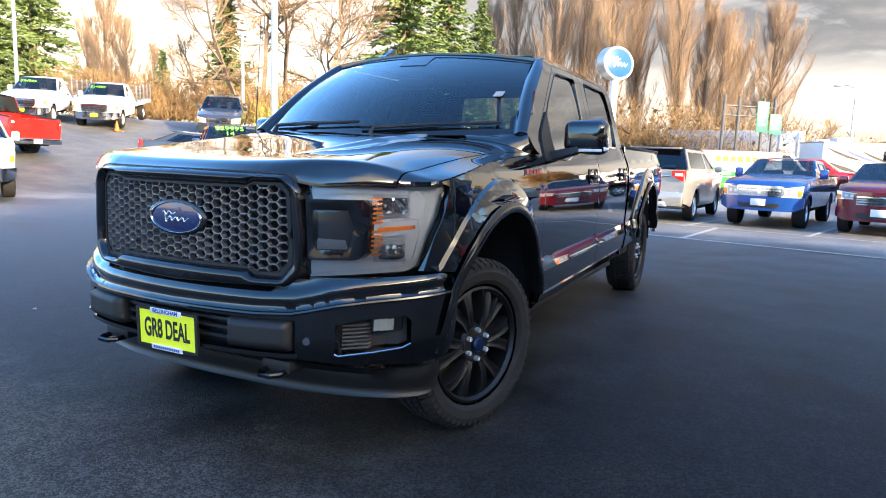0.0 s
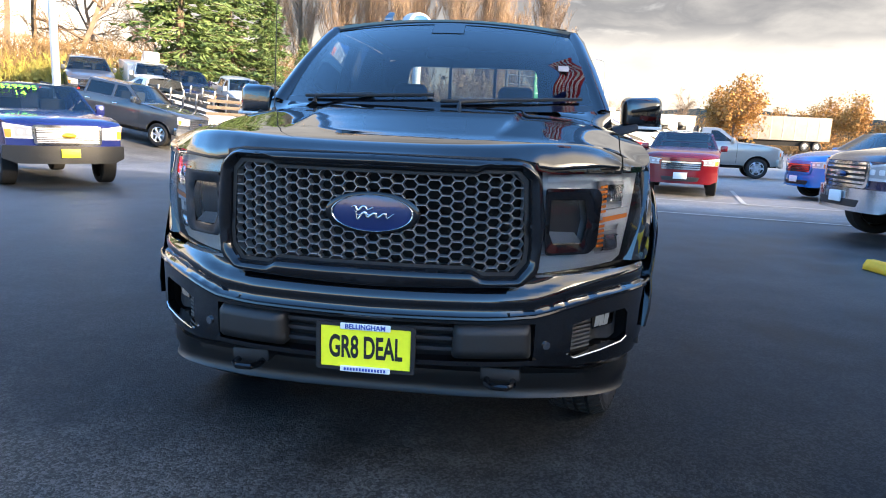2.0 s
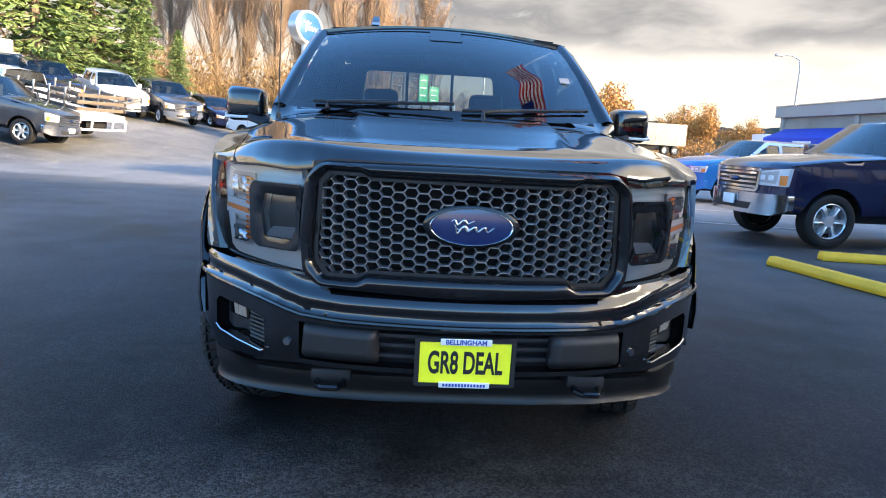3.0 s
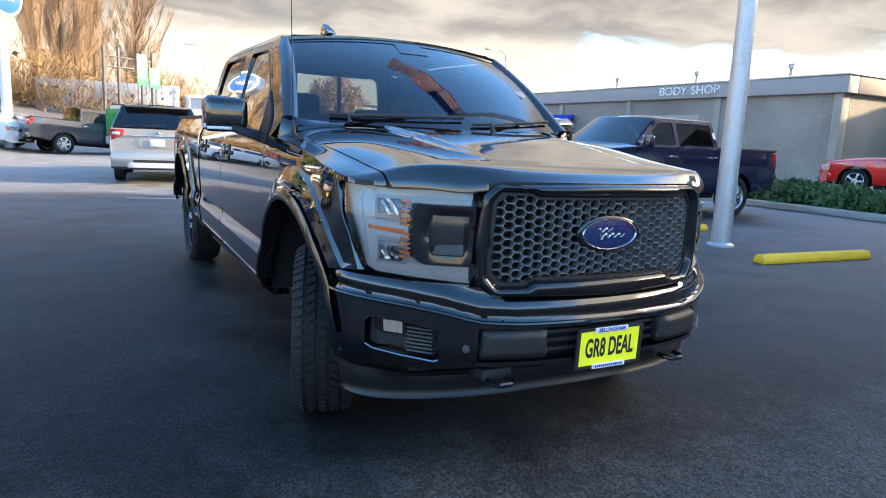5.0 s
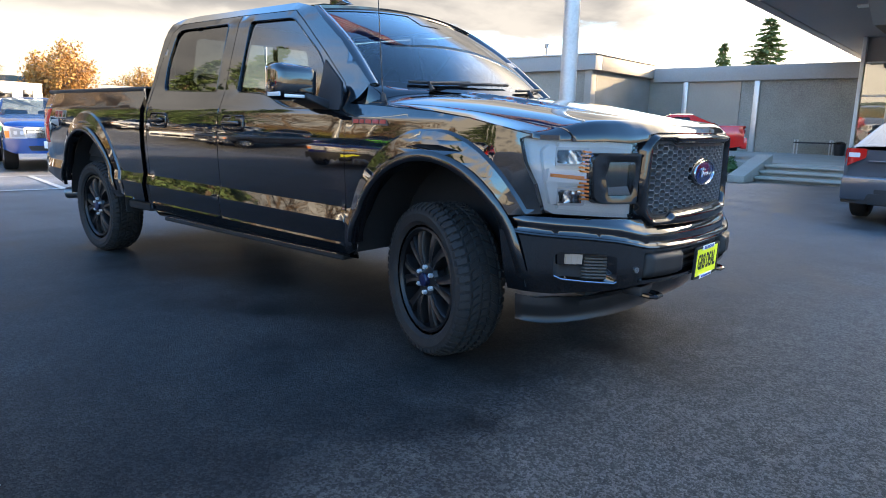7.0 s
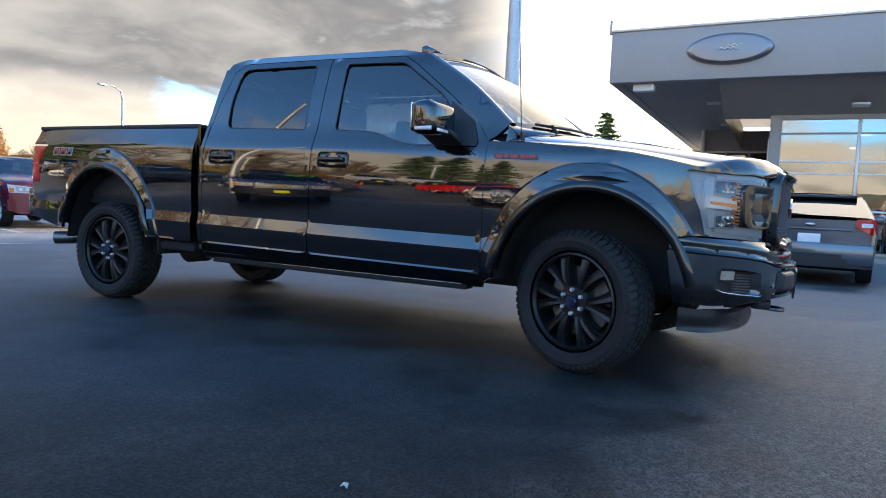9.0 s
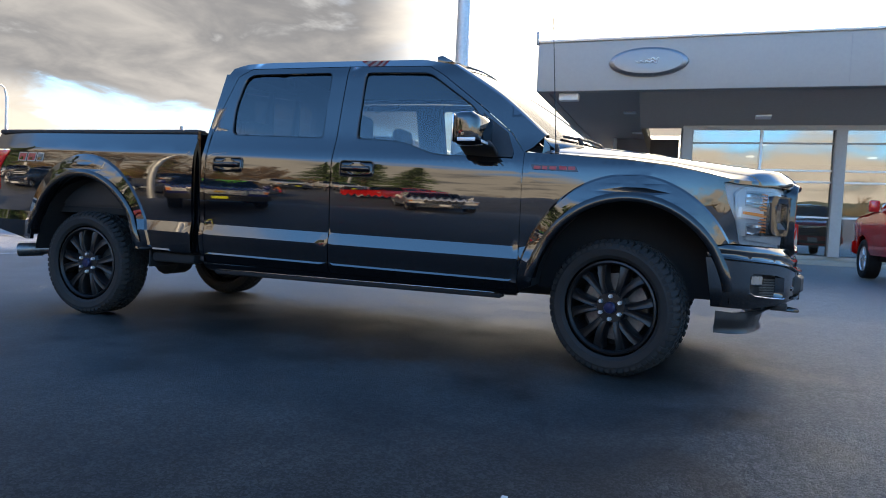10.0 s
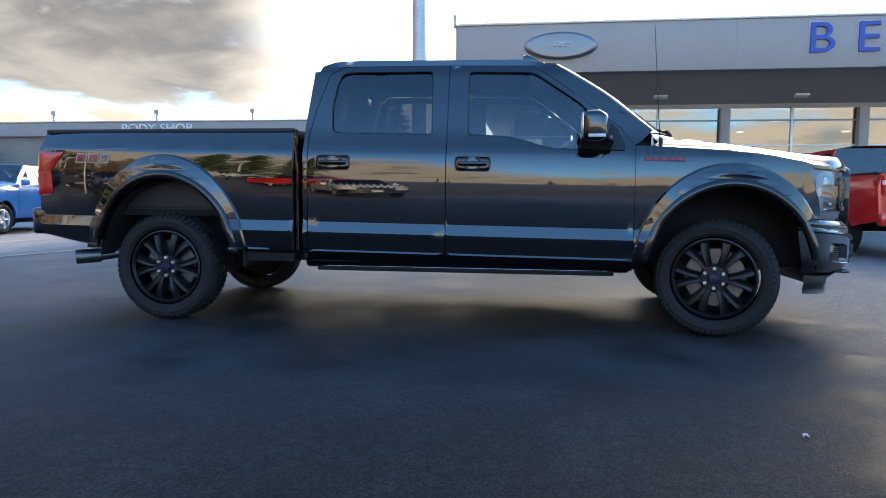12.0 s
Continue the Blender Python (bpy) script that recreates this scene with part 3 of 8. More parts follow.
for a, b in (((-1.3, 10.1), (7.5, 8.2)), ((-2.6, 13.3), (9.0, 10.9)), ((0.8, 9.7), (1.2, 12.5)), ((2.9, 11.9), (4.0, 16.5)), ((5.3, 11.6), (6.3, 15.9)), ((0.5, 12.4), (1.5, 16.8))):
    strip("parking_line", a, b, 0.10, "line_paint", "worn pale painted parking line on asphalt", category="parking line")


def wheel_stop(a, b):
    a, b = Vector(a), Vector(b)
    d = b - a
    prof = [(-0.085, 0.0), (-0.085, 0.05), (-0.05, 0.11), (0.05, 0.11), (0.085, 0.05), (0.085, 0.0)]
    bm = bm_prism(prof, -d.length / 2, d.length / 2, "y", bevel=0.012)
    for v in bm.verts:
        v.co.z += 0.004 * noise.noise(v.co * 3)
    ob = part("wheel_stop", bm, "yellow_paint", angle=25)
    c = (a + b) / 2
    ob.matrix_world = pose(c.x, c.y, 0, 0, 0, math.degrees(math.atan2(d.y, d.x)) - 90)
    tagged(ob, "yellow-painted concrete wheel stop lying on the asphalt", "wheel stop", "yellow wheel stops")


wheel_stop((4.28, 4.3), (4.62, 2.55))
wheel_stop((5.25, 4.85), (7.2, 4.55))
wheel_stop((5.3, 2.1), (7.3, 1.98))


def light_pole(x, y, h, r0, r1, label, heads=0, rz=0):
    z = ground_z(x, y)
    th = thing("light_pole", label, "light pole", pose(x, y, z, 0, 0, rz), "lot light poles")
    part("pole", bm_tube([(0, 0, h * k / 12) for k in range(13)], [r0 + (r1 - r0) * k / 12 for k in range(13)], 20), "galvanised", th)
    part("base_collar", bm_lathe([(r0 + 0.001, 0), (r0 + 0.05, 0), (r0 + 0.05, 0.03), (r0 + 0.012, 0.06), (r0 + 0.001, 0.06)], 20, "z"), "galvanised", th)
    for s in (-1, 1)[:heads]:
        part("arm", bm_tube([(0, 0, h - 0.15), (s * 0.7, 0, h - 0.1)], 0.04, 8), "galvanised", th)
        part("lamp_head", bm_box(s * 1.0 - 0.38, s * 1.0 + 0.38, -0.25, 0.25, h - 0.22, h + 0.02, 0.03), "sign_white", th)
    return th


light_pole(6.0, 3.24, 13.0, 0.135, 0.085, "tall round galvanised steel flagpole standing on the asphalt")


def wall_box(name, x0, x1, y0, y1, z0, z1, material, label, category="wall"):
    ob = part(name, bm_box(x0, x1, y0, y1, z0, z1), material, smooth=False)
    return tagged(ob, label, category, kind="structure")


# body shop: exposed aggregate panels between concrete ribs, a metal parapet band
def body_shop():
    th = thing("body_shop_building", "low body shop building of exposed-aggregate panels with a grey parapet", "building")
    top, band = 3.86, 0.55
    ys = [10.0, 14.8, 19.6, 24.4, 30.0]
    for a, b in zip(ys, ys[1:]):
        part("wall_panel", bm_box(19.4, 19.7, a + 0.14, b - 0.14, 0, top - band), "aggregate", th, smooth=False)
    for y in ys:
        part("rib", bm_box(19.33, 19.72, y - 0.14 + (0.14 if y == 10.0 else 0), y + 0.14 + (0.14 if y == 10.0 else 0), 0, top - band, 0.01), "concrete", th)
    part("wall_panel", bm_box(19.73, 24.6, 10.0, 10.3, 0, top - band), "aggregate", th, smooth=False)
    part("parapet", bm_box(19.2, 19.75, 9.8, 30.5, top - band, top, 0.02), "wall_paint", th)
    part("parapet", bm_box(19.76, 24.8, 9.8, 10.35, top - band, top, 0.02), "taupe_panel", th)
    part("coping", bm_box(19.15, 24.8, 9.75, 30.55, top + 0.001, top + 0.05, 0.01), "metal_trim", th)
    part("garage_door", bm_box(19.36, 19.42, 15.7, 18.5, 0, 2.66, 0.01), "wall_paint", th)
    for a, b, mm in ((10.0, 8.5, "aggregate"), (8.3, 6.22, "taupe_panel"), (6.2, 5.7, "aggregate"), (5.5, 2.22, "aggregate")):
        part("wall_panel", bm_box(24.6, 24.9, b, a, 0.2, 3.15), mm, th, smooth=False)
    for y in (8.4, 5.6):
        part("rib", bm_box(24.5, 24.92, y - 0.1, y + 0.1, 0.4, 3.15, 0.01), "metal_trim", th)
    part("parapet", bm_box(24.45, 24.95, 2.22, 9.79, 3.15, 3.72, 0.02), "wall_paint", th)
    part("wall_core", bm_box(24.95, 45, -0.5, 30.2, 0, 3.5), "wall_paint", th, smooth=False)
    part("wall_core", bm_box(19.75, 24.94, 10.36, 30.2, 0, 3.3), "wall_paint", th, smooth=False)
    for y in (12.6, 16.8, 21.5):
        part("vent_pipe", bm_tube([(20.3, y, top), (20.3, y, top + 0.45), (20.3, y, top + 0.46), (20.3, y, top + 0.62)], [0.05, 0.05, 0.10, 0.10], 10), "steel", th)
    for word, y in (("BODY", 16.93), ("SHOP", 15.32)):
        text_mesh("sign_lettering", word, 0.46, "sign_white", th, pose(19.17, y, top - 0.27, 90, 0, -90), 0.03, "raised pale blue-white letters", wide=1.18)


body_shop()


# dealership: a deep canopy in front of a glass showroom
def dealership():
    th = thing("dealership_building", "dealership showroom with a deep grey canopy and tall glass front", "building")
    x0, y0, y1, zb, zt = 13.7, 3.5, -34.0, 4.5, 5.85
    part("canopy_fascia", bm_box(x0, x0 + 0.3, y1, y0, zb, zt, 0.015), "fascia_panel", th)
    part("canopy_side", bm_box(x0 + 0.301, 34, y0 - 0.3, y0, zb, zt, 0.015), "fascia_panel", th)
    part("coping", bm_box(x0 - 0.04, 34, y1, y0 + 0.04, zt + 0.002, zt + 0.07, 0.01), "metal_trim", th)
    part("soffit", bm_box(x0 + 0.302, 34, 0.72, y0 - 0.302, zb + 0.03, zb + 0.2), "soffit", th, smooth=False)
    part("soffit", bm_prism([(x0 + 0.302, zb), (x0 + 0.302, zb + 0.12), (16.1, 3.94), (16.1, 3.80)], y1, 0.70, "y"), "soffit", th, "sloping grey soffit", smooth=False)
    part("soffit_end", bm_prism([(x0 + 0.302, zb + 0.02), (x0 + 0.302, zb + 0.03), (34, zb + 0.03), (34, 3.80), (16.1, 3.80)], 0.70, 0.72, "y"), "soffit", th, smooth=False)
    part("scupper", bm_box(x0 - 0.06, x0 + 0.05, y0 - 0.02, y0 + 0.06, zt - 0.05, zt + 0.32, 0.02), "steel", th)
    for yy in (0.2, -10.0, -20.0):
        part("fascia_seam", bm_box(x0 - 0.006, x0 + 0.01, yy - 4.45, yy - 4.43, zb + 0.02, zt - 0.02), "soffit", th)
    for y in range(-3, -30, -4):
        lamp_ = part("soffit_light", bm_box(-0.10, 0.10, -0.20, 0.20, -0.05, 0.0, 0.01), "sign_white", th)
        lamp_.matrix_basis = pose(15.2, y + 0.45, 4.01, 0, 18, 0)
    for x in (17.5, 22.5):
        part("soffit_light", bm_box(x - 0.12, x + 0.12, 0.95, 1.35, zb - 0.03, zb + 0.028, 0.01), "sign_white", th)
    # glazed entrance bay behind the raised walk
    part("entrance_post", bm_box(24.34, 24.58, 2.08, 2.21, 0.4, zb + 0.03, 0.008), "sign_white", th)
    part("entrance_header", bm_box(24.62, 24.9, -0.45, 2.2, 3.70, zb + 0.02), "soffit", th, smooth=False)
    part("entrance_back_wall", bm_box(24.86, 24.94, -0.45, 2.2, 0.4, 3.69), "interior_wall", th, smooth=False)
    for y in (1.25, 0.4):
        part("mullion", bm_box(24.42, 24.54, y - 0.03, y + 0.03, 0.4, 3.70, 0.006), "metal_trim", th)
    for z in (0.45, 2.15, 2.52, 3.66):
        part("transom", bm_box(24.44, 24.53, -0.45, 2.08, z - 0.03, z + 0.03, 0.006), "sign_white", th)
    for a, b in ((2.07, 1.29), (1.21, 0.44), (0.36, -0.44)):
        for za, zc in ((0.49, 2.11), (2.19, 2.48), (2.56, 3.62)):
            pn = part("pane", bm_box(24.48, 24.49, b, a, za, zc), "glass_showroom", th, smooth=False)
            pn.visible_shadow = False
    part("flood_light", bm_box(13.95, 14.25, 2.35, 2.9, zb - 0.2, zb + 0.0, 0.03), "sign_white", th)
    # glass front
    gx = 16.0
    part("sill_wall", bm_box(gx - 0.1, gx + 0.15, y1, -0.5, 0.12, 0.22, 0.01), "concrete", th)
    part("head_beam", bm_box(gx - 0.08, gx + 0.12, y1, -0.5, 3.74, 3.86), "soffit", th)
    yk, k = -0.65, 0
    while yk > y1 + 3:
        wide = 0.14 if k % 2 == 0 else 0.035
        part("column" if wide > 0.1 else "mullion", bm_box(gx - (0.22 if wide > 0.1 else 0.06), gx + 0.1, yk - wide, yk + wide, 0.22, 3.74, 0.008), "wall_paint" if wide > 0.1 else "metal_trim", th)
        nxt = yk - 1.98
        for za, zc in ((0.24, 1.28), (1.33, 2.26), (2.31, 2.58), (2.63, 3.34), (3.39, 3.73)):
            pn = part("pane", bm_box(gx - 0.008, gx + 0.008, nxt + 0.04, yk - wide - 0.01, za, zc), "glass_showroom", th, smooth=False)
            pn.visible_shadow = False
        for z in (1.305, 2.285, 2.605):
            part("transom", bm_box(gx - 0.05, gx + 0.06, nxt + 0.035, yk - wide, z - 0.024, z + 0.024), "metal_trim", th)
        part("valance", bm_box(gx - 0.03, gx + 0.04, nxt + 0.035, yk - wide, 3.34, 3.39), "soffit", th)
        yk, k = nxt, k + 1
    # return wall with entrance glazing
    part("return_wall", bm_box(16.11, 24.5, -0.58, -0.50, 0.4, zb + 0.03), "wall_paint", th, smooth=False)
    for a in (16.6, 19.2, 21.8):
        part("window_frame", bm_box(a, a + 2.2, -0.50, -0.46, 0.9, 3.3, 0.01), "metal_trim", th)
        part("pane", bm_box(a + 0.06, a + 2.14, -0.458, -0.452, 0.96, 3.24), "black_gloss", th, smooth=False)
    # showroom inside
    part("interior_floor", bm_box(gx + 0.16, 33, y1, -0.6, 0.0, 0.22), "concrete", th, smooth=False)
    part("interior_wall", bm_box(26.0, 26.2, y1, -0.6, 0.2, 3.7), "interior_wall", th, smooth=False)
    part("interior_wall", bm_box(24.5, 26, -0.9, -0.6, 0.2, 3.7), "interior_wall", th, smooth=False)
    part("interior_ceiling", bm_box(gx + 0.2, 26, y1, -0.6, 3.66, 3.74), "interior_wall", th, smooth=False)
    for y in (-3, -7, -11, -15):
        for x in (18.5, 22.5):
            part("ceiling_lamp", bm_box(x - 0.12, x + 0.12, y - 0.12, y + 0.12, 3.60, 3.65), "lamp_glow", th, smooth=False)
    # signs on the fascia
    sign = part("oval_sign", bm_lathe([(0.001, 0.10), (0.90, 0.10), (0.98, 0.06), (1.0, 0.0)], 48, "x"), "steel", th, "oval sign with silver rim")
    sign.matrix_basis = pose(x0 + 0.0, 0.51, 5.23) @ Matrix.Diagonal((-1.3, 1.02, 0.39, 1))
    face = part("sign_face", bm_lathe([(0.001, 0.0), (0.5, -0.02), (1.0, -0.0), (1.0, 0.03)], 48, "x"), "oval_taupe", sign)
    face.matrix_basis = pose(0.103, 0, 0) @ Matrix.Diagonal((-0.5, 0.86, 0.82, 1))
    wave_mark(sign, 0.42, M["sign_white"], Matrix.Translation((0.125, 0, 0)) @ Matrix.Diagonal((1, 1, 1.5, 1)) @ pose(0, 0, 0, 90, 0, 90), 0.02)
    for ch, y in (("B", -6.40), ("E", -7.58)):
        t = text_mesh("sign_letter", ch, 1.16, "ink_blue_bright", th, pose(x0 - 0.03, y, 5.25, 90, 0, -90), 0.04, "blue channel letter with a white edge", wide=1.15)
        t2 = text_mesh("letter_edge", ch, 1.16, "sign_white", t, pose(0, 0, -0.035), 0.012, wide=1.0)
        t2.data.transform(Matrix.Diagonal((1.07, 1.05, 1, 1)))


def wave_mark(parent, w, material, m, depth):
    """A plain rippling stroke across a badge, about 1.5 w wide."""
    bm = bmesh.new()
    for amp, y0, x0, x1, ph in ((0.10, -0.06, -0.62, 0.72, 0.4), (0.06, 0.24, -0.70, 0.06, 0.6), (0.03, -0.02, -0.48, -0.02, 0.0)):
        pts = [(w * (x + 0.35 * amp * math.sin(x * 19 + ph)), w * (y0 + amp * math.sin(x * 19 + ph) * (1 + 1.1 * math.exp(-(x + 0.45) ** 2 / 0.03))), 0) for x in np.linspace(x0, x1, 60)]
        bm_tube(pts, [0.055 * w * math.sin(math.pi * (0.08 + 0.84 * k / 59)) for k in range(60)], 6, bm)
    for v in bm.verts:
        v.co.z *= depth / (0.055 * w)
    for f in bm.faces:
        f.smooth = True
    me = bpy.data.meshes.new("wave_mark")
    bm.to_mesh(me)
    bm.free()
    me.materials.append(material)
    ob = new("wave_mark", me)
    ob.parent = parent
    ob.matrix_basis = m
    return ob


M["glass_showroom"] = glass_material("glass_showroom", (0.55, 0.58, 0.60), gain=5.0)
M["oval_taupe"] = mat("oval_taupe", (0.24, 0.22, 0.22), 0.3, 0.1, 20, 0, 0.06, coat=0.6)
M["ink_blue_bright"] = mat("ink_blue_bright", (0.02, 0.07, 0.40), 0.4, 0, 20, 0, 0.06)
M["lamp_glow"] = mat("lamp_glow", (0.9, 0.85, 0.75), 0.5, 0, 20, 0, 0.02, emit=(1.0, 0.88, 0.7, 0.9))
dealership()

# raised walk, steps, planter and kerb before the buildings
wall_box("walk_slab", 15.2, 24.6, -0.49, 9.9, 0, 0.40, "concrete", "raised concrete walk in front of the buildings", "pavement")
for k in range(3):
    bm = bm_box(13.72 + 0.4 * k, 15.19, -1.58, 2.39, 0.13 * k + 0.0005, 0.13 * k + 0.068)
    ob = part("step", bm_box(13.6 + 0.4 * k, 15.19, -1.6, 2.4, 0.13 * k + 0.068, 0.13 * (k + 1), 0.014, bm=bm), "concrete")
    tagged(ob, "low concrete step up to the raised walk", "step", "entrance steps", kind="structure")
wall_box("walk_slab_south", 15.2, 15.89, -30, -0.5, 0, 0.12, "concrete", "concrete walk along the showroom glass", "pavement")
ob = part("planter_kerb", bm_box(12.7, 12.9, 2.9, 10.5, 0, 0.16, 0.03), "concrete")
tagged(ob, "concrete kerb along the planter", "kerb", kind="structure")
ob = part("planter_wing_wall", bm_prism([(12.91, 0), (12.91, 0.17), (15.19, 0.62), (15.19, 0)], 2.41, 2.8, "y", 0.015), "concrete")
tagged(ob, "sloping concrete wing wall beside the steps", "wall", kind="structure")
ob = part("planter_soil", bm_box(12.91, 15.19, 2.81, 10.5, 0, 0.15), "soil", smooth=False)
tagged(ob, "dark planter soil behind the kerb", "soil", kind="structure")


# bench and litter bin against the aggregate wall
def bench():
    th = thing("bench", "low dark bench with pale metal legs on the raised walk", "bench", pose(24.05, 3.3, 0.4))
    for x in (-0.19, 0.0, 0.19):
        part("seat_slat", bm_box(x - 0.085, x + 0.085, -0.62, 0.62, 0.40, 0.45, 0.012), "black_plastic", th)
    for y in (-0.58, 0.58):
        part("leg", bm_tube([(-0.25, y, 0), (-0.25, y, 0.52), (0.22, y, 0.52), (0.22, y, 0)], 0.025, 8), "metal_trim", th)
    tb = thing("litter_bin", "round black litter bin on the raised walk", "litter bin", pose(23.9, 2.42, 0.4))
    part("bin_body", bm_lathe([(0.001, 0.0), (0.13, 0.0), (0.17, 0.06), (0.19, 0.38), (0.17, 0.40), (0.001, 0.40)], 20, "z"), "black_plastic", tb)
    part("bin_lid", bm_lathe([(0.20, 0.405), (0.20, 0.44), (0.12, 0.50), (0.001, 0.51)], 20, "z"), "black_gloss", tb)


bench()


# small office with a blue awning beyond the lot
def office():
    th = thing("office_awning", "blue fabric awning over an office entrance", "awning")
    part("canopy_cloth", bm_prism([(18.2, 1.9), (18.2, 2.25), (19.32, 2.75), (19.32, 2.6)], 23.3, 29.6, "y", 0.02), "awning_blue", th)
    for i in range(9):
        part("lettering_bar", bm_box(18.18, 18.21, 25.6 + i * 0.16, 25.71 + i * 0.16, 1.97, 2.1), "sign_white", th)
    for y in (24.2, 26.4, 28.4):
        part("window_frame", bm_box(19.28, 19.37, y - 0.7, y + 0.7, 0.9, 1.9, 0.02), "sign_white", th)


office()

# ---- parked vehicles
def rim_mesh(bm, r, spokes, w, twin=0.0, face=0.0, lean=0.12):
    """A spoked wheel about the x axis, outer side towards +x, of rim radius r."""
    bm_lathe([(r * 0.99, face - w), (r, face - 0.02), (r, face), (r * 0.96, face + 0.004), (r * 0.92, face - 0.012), (r * 0.90, face - w)], 40, "x", bm)
    bm_lathe([(0.001, face - 0.012), (r * 0.31, face - 0.014), (r * 0.35, face - 0.03), (r * 0.36, face - 0.07)], 24, "x", bm)
    return bm


def spoke_mesh(r, face, twin):
    """One blade, or a pair that opens towards the rim, along +y."""
    bm = bmesh.new()
    for s in ((-1, 1) if twin else (0,)):
        rows = []
        for q, ang, hw, x in ((0.16, 0.30, 0.085, -0.030), (0.32, 0.42, 0.080, -0.012), (0.55, 0.62, 0.085, -0.004), (0.78, 0.82, 0.105, -0.008), (0.95, 1.0, 0.135, -0.022)):
            aa = s * twin * ang
            hw = r * hw * (1.0 if twin else 1.35)
            c, sn = math.cos(aa), math.sin(aa)
            row = []
            for d, dx in ((-1.0, -0.075), (-0.94, -0.010), (-0.74, 0.0), (-0.2, -0.007), (0.2, -0.007), (0.74, 0.0), (0.94, -0.010), (1.0, -0.075)):
                row.append(bm.verts.new((face + x + dx, q * r * c - d * hw * sn, q * r * sn + d * hw * c)))
            rows.append(row)
        for p, q in zip(rows, rows[1:]):
            for j in range(7):
                bm.faces.new((p[j], p[j + 1], q[j + 1], q[j]))
    return bm


def tyre_mesh(R, r, w):
    """A tyre about the x axis, centred."""
    h = w / 2
    prof = [(r, -h * 0.82), (r + 0.02, -h * 0.95), (r + (R - r) * 0.5, -h), (R - 0.034, -h * 0.93), (R - 0.016, -h * 0.80), (R - 0.010, 0), (R - 0.016, h * 0.80), (R - 0.034, h * 0.93), (r + (R - r) * 0.5, h), (r + 0.02, h * 0.95), (r, h * 0.82)]
    return bm_lathe(prof, 56, "x")


def tread_mesh(R, w, tread):
    """Blocks in five lanes round the tyre, the shoulder ones larger."""
    h = w / 2
    bm = bmesh.new()
    for k in range(tread):
        for lane, (c, lw) in enumerate(((-0.80, 0.34), (-0.38, 0.29), (0.0, 0.24), (0.38, 0.29), (0.80, 0.34))):
            a = 2 * math.pi * (k + 0.5 * (lane % 2)) / tread
            half = math.pi / tread * 0.72
            sk = (0.55 if lane in (1, 3) else 0.12) * math.pi / tread * (1 if lane < 2 else -1)
            vs = []
            for rr, sh in ((R - 0.02, 1.0), (R + 0.003, 0.96), (R + 0.005, 0.86)):
                for da, dx in ((-half - sk, -lw / 2), (half - sk, -lw / 2), (half + sk, lw / 2), (-half + sk, lw / 2)):
                    x = (c + dx * sh) * h
                    q = rr - (0.030 if abs(x) > h * 0.86 else 0.006)
                    vs.append(bm.verts.new((x, q * math.cos(a + da * sh), q * math.sin(a + da * sh))))
            bm.faces.new(vs[8:])
            for j in (0, 4):
                for i in range(4):
                    bm.faces.new((vs[j + i], vs[j + (i + 1) % 4], vs[j + 4 + (i + 1) % 4], vs[j + 4 + i]))
    return bm


def add_wheel(parent, x, y, R, r, w, side, rimmat="silver_rim", spokes=6, twin=0.0, tread=0, steer=0.0, hub=None, nuts=False):
    """side: +1 for the outer face towards +x."""
    tyre = part("tyre", tyre_mesh(R, r + 0.012, w), "rubber", None, angle=30)
    piv = part("wheel", rim_mesh(bmesh.new(), r, spokes, w * 0.6, twin, w * 0.40), rimmat, parent, angle=30)
    tyre.parent = piv
    if tread:
        tagged(part("tread", tread_mesh(R, w, tread), "rubber", piv, angle=30), kind="stuff")
    first = part("spoke", spoke_mesh(r, w * 0.40, twin), rimmat, piv, angle=30)
    for k in range(1, spokes):
        sp_ = new("spoke", first.data)
        sp_.parent = piv
        sp_.matrix_basis = pose(0, 0, 0, 360 * k / spokes, 0, 0)
    piv.matrix_basis = pose(x, y, R, 0, 0, (0 if side > 0 else 180) + steer)
    disc = part("brake_disc", bm_lathe([(0.02, 0.0), (r * 0.72, 0.0), (r * 0.72, -0.03), (0.02, -0.03)], 28, "x"), "steel_dark" if r > 0.24 else "dark_void", piv)
    disc.matrix_basis = pose(0.02, 0, 0)
    part("wheel_back", bm_lathe([(0.01, -w * 0.22), (r * 0.92, -w * 0.22)], 24, "x"), "dark_void", piv)
    if nuts:
        for k in range(6):
            a = 2 * math.pi * (k + 0.5) / 6
            nut = part("wheel_nut", bm_lathe([(0.001, 0.02), (0.010, 0.02), (0.0125, 0.014), (0.0125, -0.02)], 6, "x"), "nut_silver", piv)
            nut.matrix_basis = pose(w * 0.40 - 0.012, 0.0675 * math.cos(a), 0.0675 * math.sin(a))
        cap = part("hub_cap", bm_lathe([(0.001, 0.022), (0.030, 0.020), (0.036, 0.012), (0.036, -0.01)], 24, "x"), "cap_blue", piv)
        cap.matrix_basis = pose(w * 0.40 - 0.008, 0, 0)
    return piv


